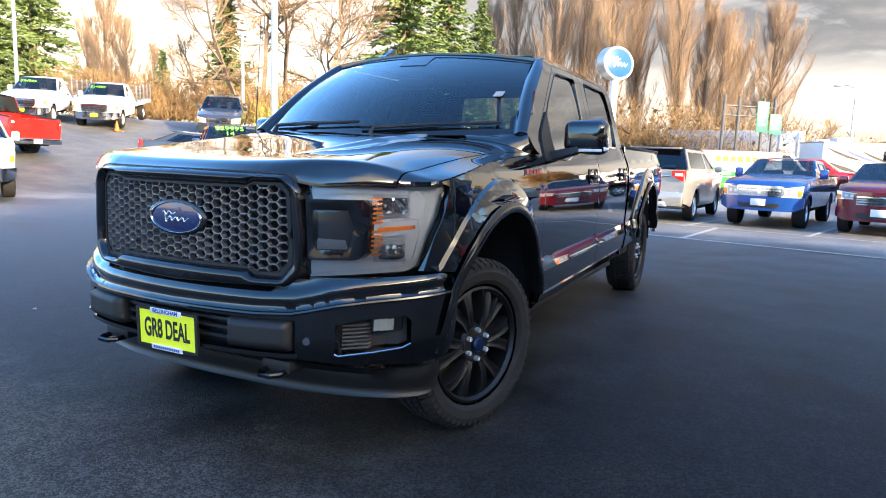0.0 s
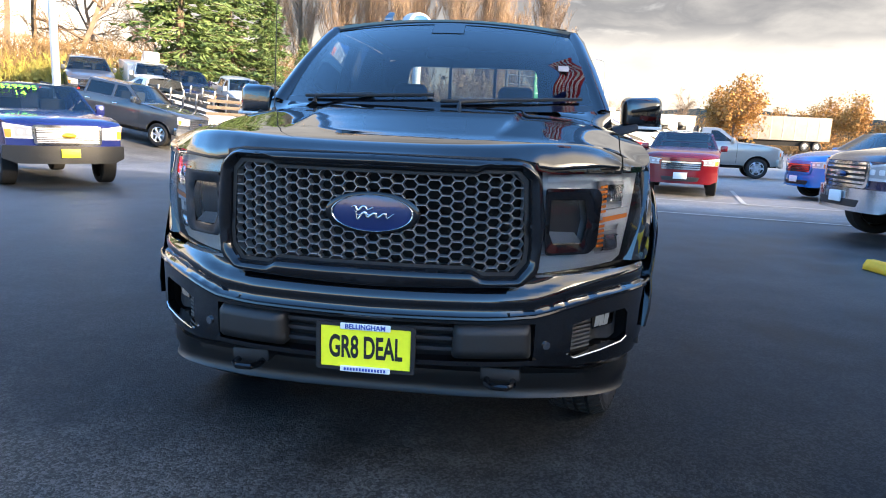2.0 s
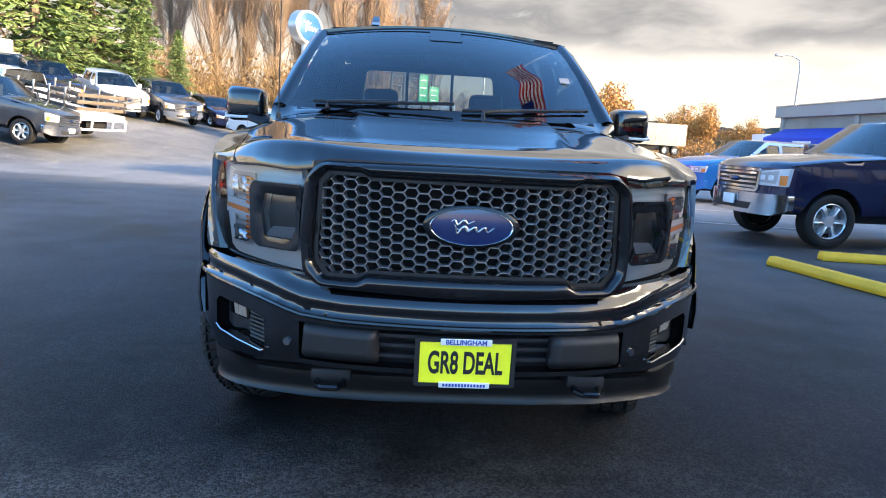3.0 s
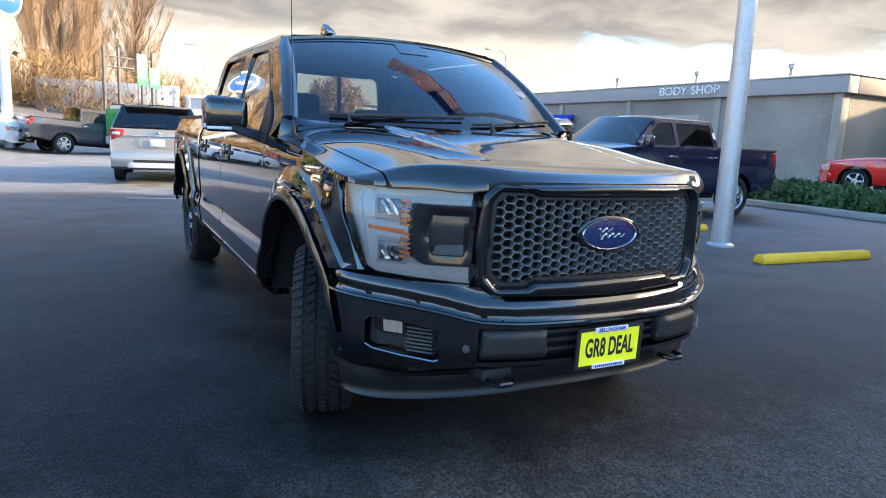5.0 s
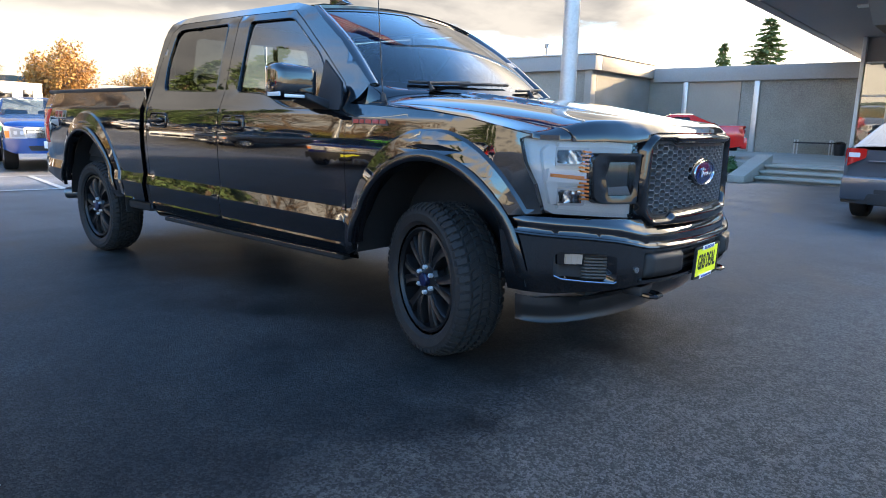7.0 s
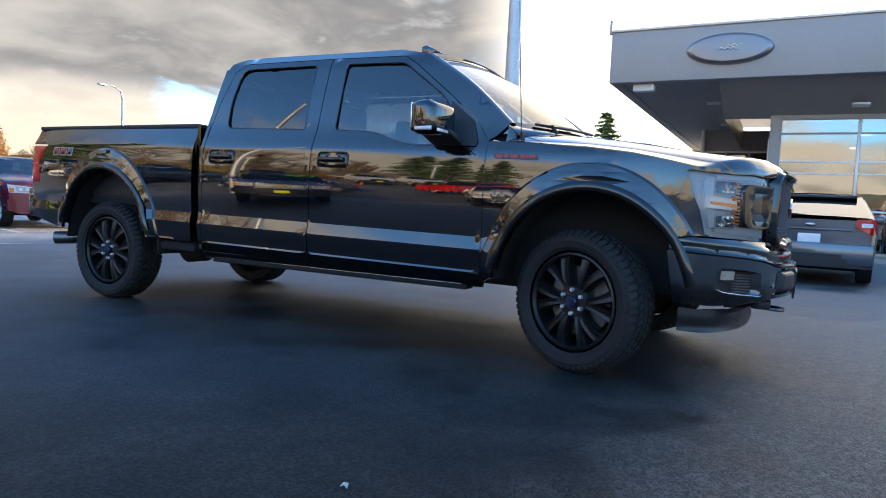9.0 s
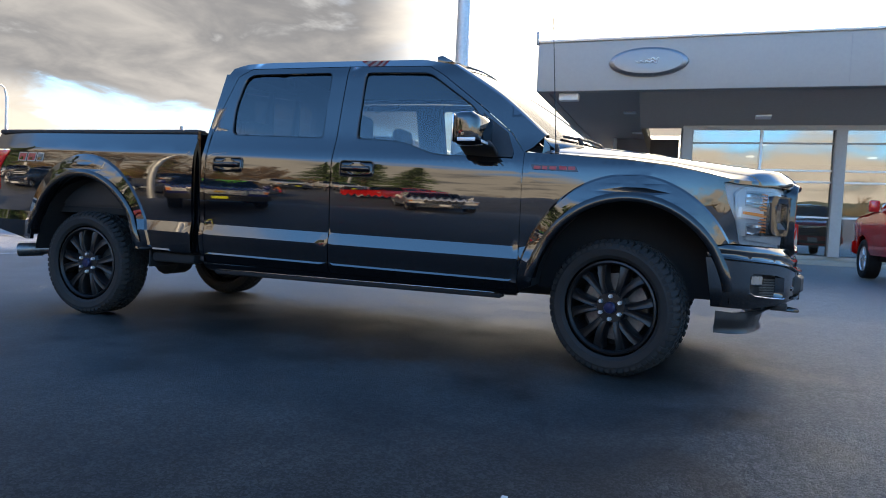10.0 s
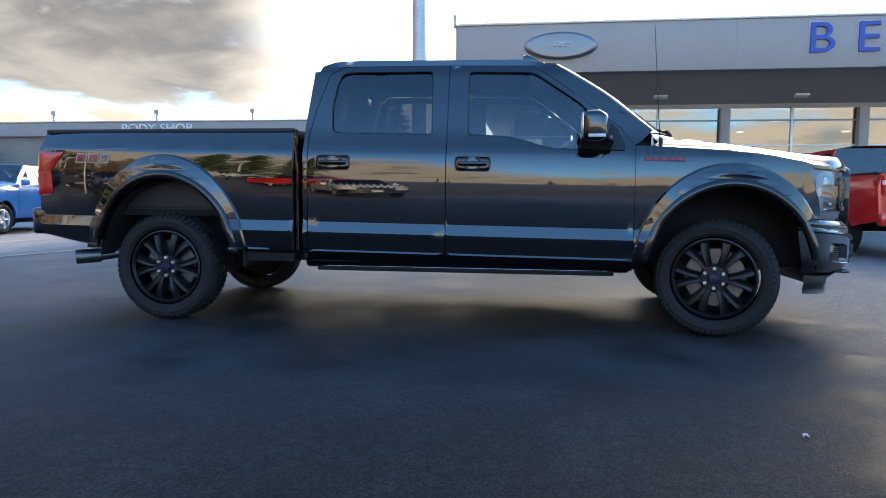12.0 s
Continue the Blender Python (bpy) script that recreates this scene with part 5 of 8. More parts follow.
car("pickup_truck", "blue compact pickup with split chrome grille", "pickup", PICKUP, "blue_paint", at_axle(2.15, 14.3, -12, PICKUP), "split", L=5.2, w=0.87, hood=0.98, hoodc=1.04, belt=1.15, roof=1.62, yr=4.0, rg=3.5, rb=3.42, split=2.7, doors=(1.7, 2.7, 3.4), R=0.36, r=0.2, bed=1.2, sill=0.46, bumper="blue_paint")
car("suv", "dark red compact sport utility vehicle", "suv", SUV, "maroon_paint", at_axle(4.4, 13.75, -14, SUV), "bar", L=4.55, w=0.87, roof=1.58, belt=1.10, hood=0.94, hoodc=1.0)
car("suv", "bright blue compact sport utility vehicle", "suv", SUV, "sky_blue_paint", at_axle(8.2, 14.4, -80, SUV), "bar", L=4.6, w=0.93)
car("coupe", "bright red two-door coupe on the raised walk", "car", COUPE, "red_paint", at_axle(16.1, 7.3, 205, COUPE, z=0.4), "bar")
car("pickup_truck", "dark grey crew-cab pickup with chrome bumper", "pickup", PICKUP, "grey_paint", at_axle(-12.0, 19.4, 84, PICKUP), "bar", bumper="chrome")
car("sedan", "old dark brown-black sedan on the slope of the lot", "car", HATCH, "grey_paint", at_axle(-16.4, 13.4, 125, HATCH, "yr"), "bar", rg=4.0)
for k, (x, y, rz, paint, lab) in enumerate(((-16.0, 28.6, 40, "navy_paint", "dark blue"), (-13.5, 29.8, 40, "white_paint", "white"), (-11.4, 31.1, 42, "grey_paint", "dark grey"))):
    car("pickup_truck", lab + " full-size pickup in the upper row of the lot", "pickup", PICKUP, paint, at_axle(x, y, rz, PICKUP), "bar", bumper="chrome", group="upper row of pickups")

# ---- trees, bushes, far land
rng = np.random.default_rng(5)


def raw(name, verts, faces, material, parent=None, label=""):
    me = bpy.data.meshes.new(name)
    me.from_pydata(verts, [], faces)
    me.materials.append(M[material])
    ob = new(name, me)
    if parent is not None:
        ob.parent = parent
    if label:
        ob["label"] = label
    return ob


def twig(vs, fs, a, b, ra, rb):
    """A three-sided stick from a to b."""
    d = b - a
    u = np.cross(d, (0.31, 0.52, 0.79))
    u /= np.linalg.norm(u) + 1e-9
    w = np.cross(d, u)
    w /= np.linalg.norm(w) + 1e-9
    k = len(vs)
    for p, r in ((a, ra), (b, rb)):
        for t in (0, 2.094, 4.189):
            vs.append(tuple(p + (u * math.cos(t) + w * math.sin(t)) * r))
    for i in range(3):
        j = (i + 1) % 3
        fs.append((k + i, k + j, k + 3 + j, k + 3 + i))


def poplar(name, label, h, r, m, mat_twig="twig_gold", n_limb=64, n_twig=70):
    th = thing(name, label, "tree", m, "leafless poplars")
    part("trunk", bm_tube([(0, 0, h * k / 10) for k in range(11)], [0.32 * (1 - k / 10.5) * h / 15 + 0.02 for k in range(11)], 8), "bark", th)
    vs, fs, lv, lf = [], [], [], []
    for i in range(n_limb):
        z0 = h * (0.06 + 0.80 * i / n_limb)
        az = rng.uniform(0, 2 * math.pi)
        reach = r * 1.25 * (0.55 + 0.45 * math.sin(math.pi * min(1, 0.15 + z0 / h))) * rng.uniform(0.5, 1.05) * (1 if z0 < 0.6 * h else 0.7)
        length = min(h * 1.02 - z0, h * rng.uniform(0.18, 0.42))
        prev = np.array((0, 0, z0))
        rad = 0.045 * h / 15
        pts = [prev]
        for q in range(1, 6):
            t = q / 5
            p = np.array((math.cos(az) * reach * t ** 0.6, math.sin(az) * reach * t ** 0.6, z0 + length * t)) + rng.normal(0, 0.06, 3)
            twig(vs, fs, prev, p, rad * (1.1 - t), rad * (1.0 - t) + 0.006)
            pts.append(p)
            prev = p
        for _ in range(n_twig):
            t = rng.uniform(0.1, 5)
            k = min(4, int(t))
            a = pts[k] + (pts[k + 1] - pts[k]) * (t - k)
            d = np.array((rng.normal(0, 0.28), rng.normal(0, 0.28), 1.0))
            ln = rng.uniform(0.5, 1.5) * h / 15
            b = a + d * ln
            twig(lv, lf, a, b, 0.010, 0.004)
            c = a + d * ln * 0.5
            twig(lv, lf, c, c + np.array((rng.normal(0, 0.4), rng.normal(0, 0.4), 0.8)) * ln * 0.5, 0.008, 0.004)
    raw("limb", vs, fs, "bark", th)
    raw("crown", lv, lf, mat_twig, th)
    return th


def bare_tree(name, label, h, spread, m, mat_twig="twig_brown", leaves=None, group="leafless trees"):
    th = thing(name, label, "tree", m, group)
    vs, fs, lv, lf, ev, ef = [], [], [], [], [], []

    def grow(p, d, ln, r, level):
        steps = 3
        for s in range(steps):
            d = d + rng.normal(0, 0.13, 3)
            d /= np.linalg.norm(d)
            q = p + d * ln / steps
            (twig(vs, fs, p, q, r * (1 - 0.25 * s / steps), r * (0.92 - 0.25 * s / steps)) if level < 3 else twig(lv, lf, p, q, r, r * 0.7))
            p = q
            if level < 4 and (level > 0 or s > 0):
                for _ in range(2 if level < 3 else 3):
                    nd = d + rng.normal(0, 1, 3) * (0.42 + 0.25 * spread) + np.array((0, 0, 0.12))
                    grow(p, nd / np.linalg.norm(nd), ln * rng.uniform(0.48, 0.70), max(0.009, r * 0.52), level + 1)
        if leaves and level >= 3:
            for _ in range(leaves):
                c = p + rng.normal(0, 0.34, 3)
                e1, e2 = rng.normal(0, 0.065, 3), rng.normal(0, 0.065, 3)
                k = len(ev)
                ev.extend([tuple(c - e1), tuple(c + e2), tuple(c + e1), tuple(c - e2)])
                ef.append((k, k + 1, k + 2, k + 3))
    grow(np.array((0.0, 0, 0)), np.array((0, 0, 1.0)), h * 0.42, 0.013 * h, 0)
    raw("trunk", vs, fs, "bark", th)
    raw("twig_crown", lv, lf, mat_twig, th)
    if leaves:
        raw("crown", ev, ef, leaves_mat[0], th)
    return th


leaves_mat = ["autumn"]


def fir(name, label, h, r, m, mat_needle="needles", group="conifers", dense=1.0):
    th = thing(name, label, "tree", m, group)
    part("trunk", bm_tube([(0, 0, h * k / 8) for k in range(9)], [0.018 * h * (1 - k / 8.3) + 0.01 for k in range(9)], 8), "bark", th)
    vs, fs, ev, ef = [], [], [], []
    z = h * 0.10
    while z < h * 0.985:
        t = z / h
        reach = r * (1 - t) ** 0.75 * rng.uniform(0.75, 1.1)
        for b in range(int(6 + 3 * dense)):
            az = rng.uniform(0, 2 * math.pi)
            ln = reach * rng.uniform(0.6, 1.15) + 0.15
            a = np.array((0, 0, z))
            tip = np.array((math.cos(az) * ln, math.sin(az) * ln, z - 0.18 * ln + rng.normal(0, 0.1)))
            twig(vs, fs, a, tip, 0.03, 0.008)
            side_ = np.array((-math.sin(az), math.cos(az), 0))
            for q in range(int(10 + 20 * ln / r * dense)):
                f = rng.uniform(0.15, 1.05)
                c = a + (tip - a) * f + side_ * rng.normal(0, 0.14 * ln * (1.1 - f) + 0.05) + np.array((0, 0, rng.normal(-0.05, 0.07)))
                w = rng.uniform(0.10, 0.22) * (0.5 + 0.04 * h)
                e1 = ((tip - a) / np.linalg.norm(tip - a) + rng.normal(0, 0.35, 3)) * w
                e2 = (side_ + rng.normal(0, 0.5, 3)) * w * 0.42
                k = len(ev)
                ev.extend([tuple(c - e1), tuple(c + e2 + np.array((0, 0, -0.06))), tuple(c + e1), tuple(c - e2 + np.array((0, 0, -0.06)))])
                ef.append((k, k + 1, k + 2))
                ef.append((k, k + 2, k + 3))
        z += h * 0.028 * rng.uniform(0.8, 1.2)
    raw("limb", vs, fs, "bark", th)
    raw("crown", ev, ef, mat_needle, th)
    return th


def brush(name, label, pts, h, width, n, material, size=0.22, category="bushes", twigs=True):
    """An uneven belt of brush along a line of (x, y)."""
    vs, fs = [], []
    for i in range(n):
        t = rng.uniform(0, len(pts) - 1)
        k = min(int(t), len(pts) - 2)
        f = t - k
        x = pts[k][0] + (pts[k + 1][0] - pts[k][0]) * f + rng.normal(0, width * 0.35)
        y = pts[k][1] + (pts[k + 1][1] - pts[k][1]) * f + rng.normal(0, width * 0.35)
        top = h * (0.62 + 0.38 * math.sin(t * 7.1 + 1.3 * math.sin(t * 3.7)) * rng.uniform(0.6, 1.2))
        z = ground_z(x, y) + max(0.02, top) * rng.uniform(0, 1) ** 0.75
        c = np.array((x, y, z))
        if twigs and i % 4:
            for _ in range(2):
                twig(vs, fs, c, c + np.array((rng.normal(0, 0.35), rng.normal(0, 0.35), rng.uniform(0.3, 1.0))) * size * 4, 0.012 + size * 0.03, 0.005)
        else:
            e1, e2 = rng.normal(0, size * 0.45, 3), rng.normal(0, size * 0.35, 3)
            k = len(vs)
            vs.extend([tuple(c - e1), tuple(c + e2), tuple(c + e1), tuple(c - e2)])
            fs.append((k, k + 1, k + 2, k + 3))
    ob = raw(name, vs, fs, material)
    return tagged(ob, label, category, kind="stuff")


EYE0 = (2.09, -2.93)


def spot(az, d, eye=EYE0, dz=-0.05):
    x, y = eye[0] + d * math.cos(radians(az)), eye[1] + d * math.sin(radians(az))
    return x, y, ground_z(x, y) + dz


def stand(az, d, turn=0.0, sc=1.0, eye=EYE0):
    return Matrix.Translation(spot(az, d, eye)) @ pose(0, 0, 0, 0, 0, turn) @ Matrix.Scale(sc, 4)


P1 = poplar("poplar_tree", "tall leafless poplar with golden-brown upright twigs", 18.0, 2.3, stand(102.6, 60))
P2 = poplar("poplar_tree", "tall leafless poplar with golden-brown upright twigs", 17.0, 1.9, stand(97.2, 60))
P3 = poplar("poplar_tree", "leafless poplar with golden-brown upright twigs", 12.5, 2.2, stand(90.4, 62))
for src, az, d, turn, sc in ((P1, 107.2, 61, 70, 1.04), (P2, 104.8, 66, 200, 1.0), (P1, 110.4, 64, 150, 0.80), (P2, 100.4, 68, 20, 0.96), (P2, 95.1, 66, 260, 0.78), (P3, 94.0, 70, 90, 1.0), (P1, 112.4, 66, 10, 0.72), (P3, 92.6, 74, 140, 0.85), (P3, 143.0, 62, 30, 0.80), (P3, 141.6, 66, 250, 0.72), (P3, 144.2, 64, 130, 0.66), (P2, 139.6, 70, 0, 0.45)):
    q = copy_thing(src, Matrix.Identity(4))
    q.matrix_basis = stand(az, d, turn, sc)
F1 = fir("fir_tree", "large dark green conifer behind the lot", 14.0, 3.1, stand(120.0, 48, 0, 1.3), dense=1.5)
F2 = fir("fir_tree", "green conifer behind the lot", 10.0, 2.6, stand(134.2, 50))
for src, az, d, turn, sc in ((F1, 116.2, 52, 100, 1.1), (F1, 113.4, 54, 30, 0.80), (F1, 147.6, 50, 60, 1.02), (F1, 150.5, 47, 10, 0.95), (F1, 154.5, 46, 300, 0.8), (F2, 110.6, 48, 80, 0.48), (F2, 113.2, 52, 10, 0.6), (F2, 133.8, 52, 45, 0.45)):
    q = copy_thing(src, Matrix.Identity(4))
    q.matrix_basis = stand(az, d, turn, sc)
q = copy_thing(F2, Matrix.Identity(4))
q.matrix_basis = stand(139.0, 52, 20, 0.52)
E7 = (-3.43, -2.23)
for az, d, sc, wide, src in ((15.2, 66, 0.80, 1.6, F1), (18.3, 67, 0.92, 1.0, F2)):
    q = copy_thing(src, Matrix.Identity(4))
    q.matrix_basis = stand(az, d, 40 * sc, sc, E7) @ Matrix.Diagonal((wide, wide, 1, 1))
B1 = bare_tree("bare_tree", "tall leafless deciduous tree with dark branches", 15.0, 0.6, stand(131.5, 46))
B2 = bare_tree("bare_tree", "leafless deciduous tree with spreading branches", 8.0, 1.2, stand(77.6, 84), "twig_gold")
for src, az, d, turn, sc in ((B1, 133.2, 44, 80, 0.92), (B1, 129.6, 50, 190, 1.0), (B1, 127.4, 47, 270, 0.95), (B1, 125.4, 52, 30, 0.88), (B1, 135.8, 56, 130, 0.62), (B2, 86.2, 90, 60, 0.75), (B2, 121.0, 55, 0, 1.1), (B2, 116.0, 58, 90, 1.0), (B2, 56.0, 70, 150, 0.85), (B2, 53.5, 74, 220, 0.8)):
    q = copy_thing(src, Matrix.Identity(4))
    q.matrix_basis = stand(az, d, turn, sc)
for az, sc in ((13.1, 1.15), (11.0, 1.0), (21.5, 0.9)):
    q = copy_thing(B2, Matrix.Identity(4))
    q.matrix_basis = stand(az, 66, 70 * az, sc, E7)
leaves_mat[0] = "autumn"
A1 = bare_tree("autumn_tree", "round tree with thinning orange autumn leaves", 8.6, 1.2, stand(66.0, 92), "twig_gold", leaves=5, group="autumn trees")
for az, d, sc in ((68.2, 96, 1.0), (71.5, 100, 0.85), (63.0, 110, 0.9), (74.6, 66, 1.0), (76.0, 70, 0.9)):
    q = copy_thing(A1, Matrix.Identity(4))
    q.matrix_basis = stand(az, d, az * 7, sc)

# trees in the west, behind the camera, seen mirrored in the paint
for k, (az, d, sc, src) in enumerate(((160, 52, 0.9, F1), (166, 55, 0.7, B1), (171, 48, 0.8, F1), (176, 60, 0.6, B1), (181, 52, 0.75, F1), (186, 58, 0.8, B1), (192, 50, 0.7, F1), (198, 60, 0.8, B1), (205, 55, 0.9, F1), (214, 58, 0.8, B1), (224, 60, 0.9, F1), (236, 60, 0.8, B1), (250, 62, 0.8, F1), (264, 66, 0.8, B1), (278, 60, 0.75, F1))):
    q = copy_thing(src, Matrix.Identity(4))
    q.matrix_basis = stand(az, d * 2.1, 50 * k, sc * 0.55, (0, 0))


def line_of(az0, az1, d, k=8, eye=EYE0):
    return [spot(az0 + (az1 - az0) * i / (k - 1), d, eye)[:2] for i in range(k)]


brush("brush_belt", "brown and orange leafless brush along the upper lot edge", line_of(146, 124, 46, 12), 2.7, 3.0, 14000, "scrub", 0.17)
brush("yellow_brush", "yellowing brush below the trees", line_of(131, 122, 42, 6), 1.5, 2.0, 2600, "needles_yellow", 0.13)
brush("brush_belt_north", "brown brush and small trees along the road", line_of(122, 88, 56, 10), 4.2, 4.0, 15000, "scrub", 0.22)
brush("far_brush", "dull brown far tree belt", line_of(88, 40, 105, 14), 3.4, 10.0, 12000, "scrub", 0.30)
brush("orange_brush", "orange autumn brush in the distance", line_of(76, 58, 118, 8), 3.0, 6.0, 6000, "autumn", 0.26)
brush("west_brush", "brown brush west of the lot", line_of(158, 290, 90, 16, (0, 0)), 2.2, 4.0, 6000, "scrub", 0.3)
HEDGE = [(13.7, 9.8), (13.9, 8.0), (13.8, 6.2), (14.0, 4.6)]


def shrub(x, y, r, h, n):
    th = thing("shrub", "low spreading green shrub in the planter", "shrub", pose(x, y, 0.15), "planter shrubs")
    vs, fs = [], []
    for i in range(n):
        d = rng.normal(0, 1, 3)
        d /= np.linalg.norm(d)
        rr = rng.uniform(0.72, 1.06) * (1 + 0.18 * math.sin(5 * d[0] + 3 * d[1]))
        c = np.array((d[0] * r * rr, d[1] * r * rr, abs(d[2]) * h * rr))
        e1, e2 = rng.normal(0, 0.07, 3) + d * 0.05, rng.normal(0, 0.03, 3)
        k = len(vs)
        vs.extend([tuple(c - e1), tuple(c + e2), tuple(c + e1), tuple(c - e2)])
        fs.append((k, k + 1, k + 2, k + 3))
    raw("leaves", vs, fs, "hedge", th)
    for a in range(5):
        t = a * 1.26
        twig_v, twig_f = [], []
        twig(twig_v, twig_f, np.array((0, 0, -0.05)), np.array((math.cos(t) * r * 0.7, math.sin(t) * r * 0.7, h * 0.7)), 0.02, 0.008)
        raw("stem", twig_v, twig_f, "bark", th)


for x, y, r, h in ((13.7, 9.6, 0.75, 0.40), (13.9, 8.5, 0.8, 0.42), (13.8, 7.3, 0.8, 0.45), (13.9, 6.2, 0.75, 0.42), (13.7, 5.2, 0.6, 0.36), (14.4, 3.4, 0.3, 0.35)):
    shrub(x, y, r, h, 2600 if r > 0.5 else 500)


def hills():
    for name, d, h0, amp, material, lab in (("far_hill", 620, 26, 9, "far_hill", "blue-grey wooded hill on the horizon"), ("tree_ridge", 300, 8.5, 3.5, "far_woods", "dark far conifer woods along the horizon")):
        vs, fs = [], []
        n_ = 700
        for i in range(n_ + 1):
            a = radians(-40 + 250 * i / n_)
            rough_ = noise.noise(Vector((i * 0.02, d, 0))) * amp + (noise.noise(Vector((i * 0.11, d, 3))) * amp * 0.25) + (rng.uniform(0, 1) ** 2 * 3.0 if d < 400 else rng.uniform(0, 1.2))
            for z in (-3, h0 + rough_):
                vs.append((d * math.cos(a), d * math.sin(a), z))
            vs.append(((d + 60) * math.cos(a), (d + 60) * math.sin(a), -3))
        for i in range(n_):
            k = 3 * i
            fs += [(k, k + 3, k + 4, k + 1), (k + 1, k + 4, k + 5, k + 2)]
        ob = raw(name, vs, fs, material)
        tagged(ob, lab, "hill", kind="structure")


hills()

# ---- far vehicles, signs and poles
def stake_bed(th, y0, y1, w, z, wood="stake_wood"):
    part("flat_deck", bm_box(-w, w, y0, y1, z - 0.14, z, 0.01), "sign_white", th)
    for s in (-1, 1):
        k = 0
        y = y0 + 0.1
        while y < y1:
            part("stake_post", bm_box(s * w - 0.03, s * w + 0.03, y - 0.03, y + 0.03, z, z + 0.80, 0.006), "steel", th)
            y += 0.75
        for zz in (0.12, 0.36, 0.60):
            part("stake_slat", bm_box(s * w - 0.055, s * w - 0.032, y0 + 0.05, y1 - 0.05, z + zz, z + zz + 0.12, 0.004), wood, th)
    for zz in (0.12, 0.36, 0.60):
        part("stake_slat", bm_box(-w + 0.06, w - 0.06, y1 - 0.08, y1 - 0.05, z + zz, z + zz + 0.12, 0.004), wood, th)
    for s in (-1, 1):
        add_wheel(th, s * (w - 0.2), y0 + (y1 - y0) * 0.55, 0.40, 0.22, 0.26, s)
    part("chassis", bm_box(-0.45, 0.45, y0 - 0.3, y1 - 0.2, 0.5, z - 0.15, 0.02), "dark_void", th)


for x, y in ((-27.5, 15.6), (-25.8, 17.8)):
    th = car("stake_truck", "white stake-bed truck with a neon green price on the windshield", "truck", PICKUP, "white_paint", at_axle(x, y, 38, PICKUP), "bar", group="stake-bed trucks", bumper="chrome", cab_only=True, price="$24995", plate="plate_yellow", rg=3.1, rb=3.02, split=2.75, doors=(1.72, 2.85, 3.0))
    stake_bed(th, 3.2, 6.4, 1.05, 1.0)
th = car("flatbed_truck", "stake-bed truck seen from its white rear bumper frame", "truck", PICKUP, "white_paint", at_axle(-16.4, 24.0, 246, PICKUP), "bar", group="stake-bed trucks", cab_only=True, rg=3.1, rb=3.02, split=2.75, doors=(1.72, 2.85, 3.0))
stake_bed(th, 3.2, 6.9, 1.05, 1.0)
for zz in (0.46, 0.80):
    part("rear_guard", bm_box(-1.05, 1.05, 6.92, 7.0, zz, zz + 0.07, 0.01), "sign_white", th)
for xx in (-1.02, -0.45, 0.45, 1.02):
    part("guard_post", bm_box(xx - 0.03, xx + 0.03, 6.925, 6.995, 0.53, 0.80, 0.005), "sign_white", th)
th = car("flatbed_truck", "white-grey chassis-cab truck parked across the lot", "truck", PICKUP, "silver_paint", at_axle(9.6, 24.4, 80, PICKUP), "bar", group="", cab_only=True, rg=3.1, rb=3.02, split=2.75, doors=(1.72, 2.85, 3.0))
part("flat_deck", bm_box(-1.1, 1.1, 3.2, 6.6, 0.95, 1.08, 0.01), "black_plastic", th)
part("headache_rack", bm_box(-1.0, 1.0, 3.18, 3.26, 1.08, 1.95, 0.01), "black_plastic", th)
part("chassis", bm_box(-0.45, 0.45, 2.9, 6.5, 0.5, 0.94, 0.02), "dark_void", th)
for s in (-1, 1):
    add_wheel(th, s * 0.85, 5.1, 0.40, 0.22, 0.26, s)
part("window_card", bm_box(1.0 * 0.86, 1.0 * 0.87, 2.1, 2.35, 1.5, 1.66), "pink_sign", th)

van = car("van", "white panel van with a green and orange printed side", "van", VAN, "white_paint", at_axle(0.3, 27.8, 112, VAN, "yr"), "bar", rims="silver_rim")
for s in (-1, 1):
    def van_side(y, z):
        return (s * (1.0 * (0.99 if z < 1.2 else 0.955 - 0.085 * (z - 1.28) / 0.82) + 0.006), y, z)
    part("green_stripe", bm_panel([(1.9, 0.55), (5.2, 0.55), (5.2, 1.45), (4.2, 1.25), (3.2, 0.95), (2.4, 0.85)], van_side, 0.2), "green_wrap", van)
    for k in range(8):
        part("lettering_bar", bm_panel([(2.5 + 0.3 * k, 1.62), (2.72 + 0.3 * k, 1.62), (2.72 + 0.3 * k, 1.84), (2.5 + 0.3 * k, 1.84)], van_side, 0.2), "orange_plastic", van)
        part("lettering_bar", bm_panel([(2.5 + 0.3 * k, 0.66), (2.72 + 0.3 * k, 0.66), (2.72 + 0.3 * k, 0.72), (2.5 + 0.3 * k, 0.72)], van_side, 0.2), "orange_plastic", van)
part("green_stripe", bm_box(-0.9, 0.9, 5.52, 5.53, 0.65, 1.9), "green_wrap", van)
car("pickup_truck", "bright red pickup parked beyond the blue pickup", "pickup", PICKUP, "red_paint", at_axle(5.6, 31.0, 84, PICKUP), "bar")
car("pickup_truck", "white crew-cab pickup on the west side of the lot", "pickup", PICKUP, "white_paint", at_axle(-14.4, 5.8, 62, PICKUP), "bar", bumper="chrome")
car("pickup_truck", "red pickup seen from its tailgate", "pickup", PICKUP, "red_paint", at_axle(-20.9, 10.6, -82, PICKUP, "yr"), "bar", bumper="chrome")
for x, y, rz, paint, lab in ((-9.7, 33.6, 42, "navy_paint", "dark blue sedan"), (-8.0, 35.3, 44, "grey_paint", "dark grey sedan")):
    car("sedan", lab + " in the upper row of the lot", "car", HATCH, paint, at_axle(x, y, rz, HATCH), "bar", rg=4.0)
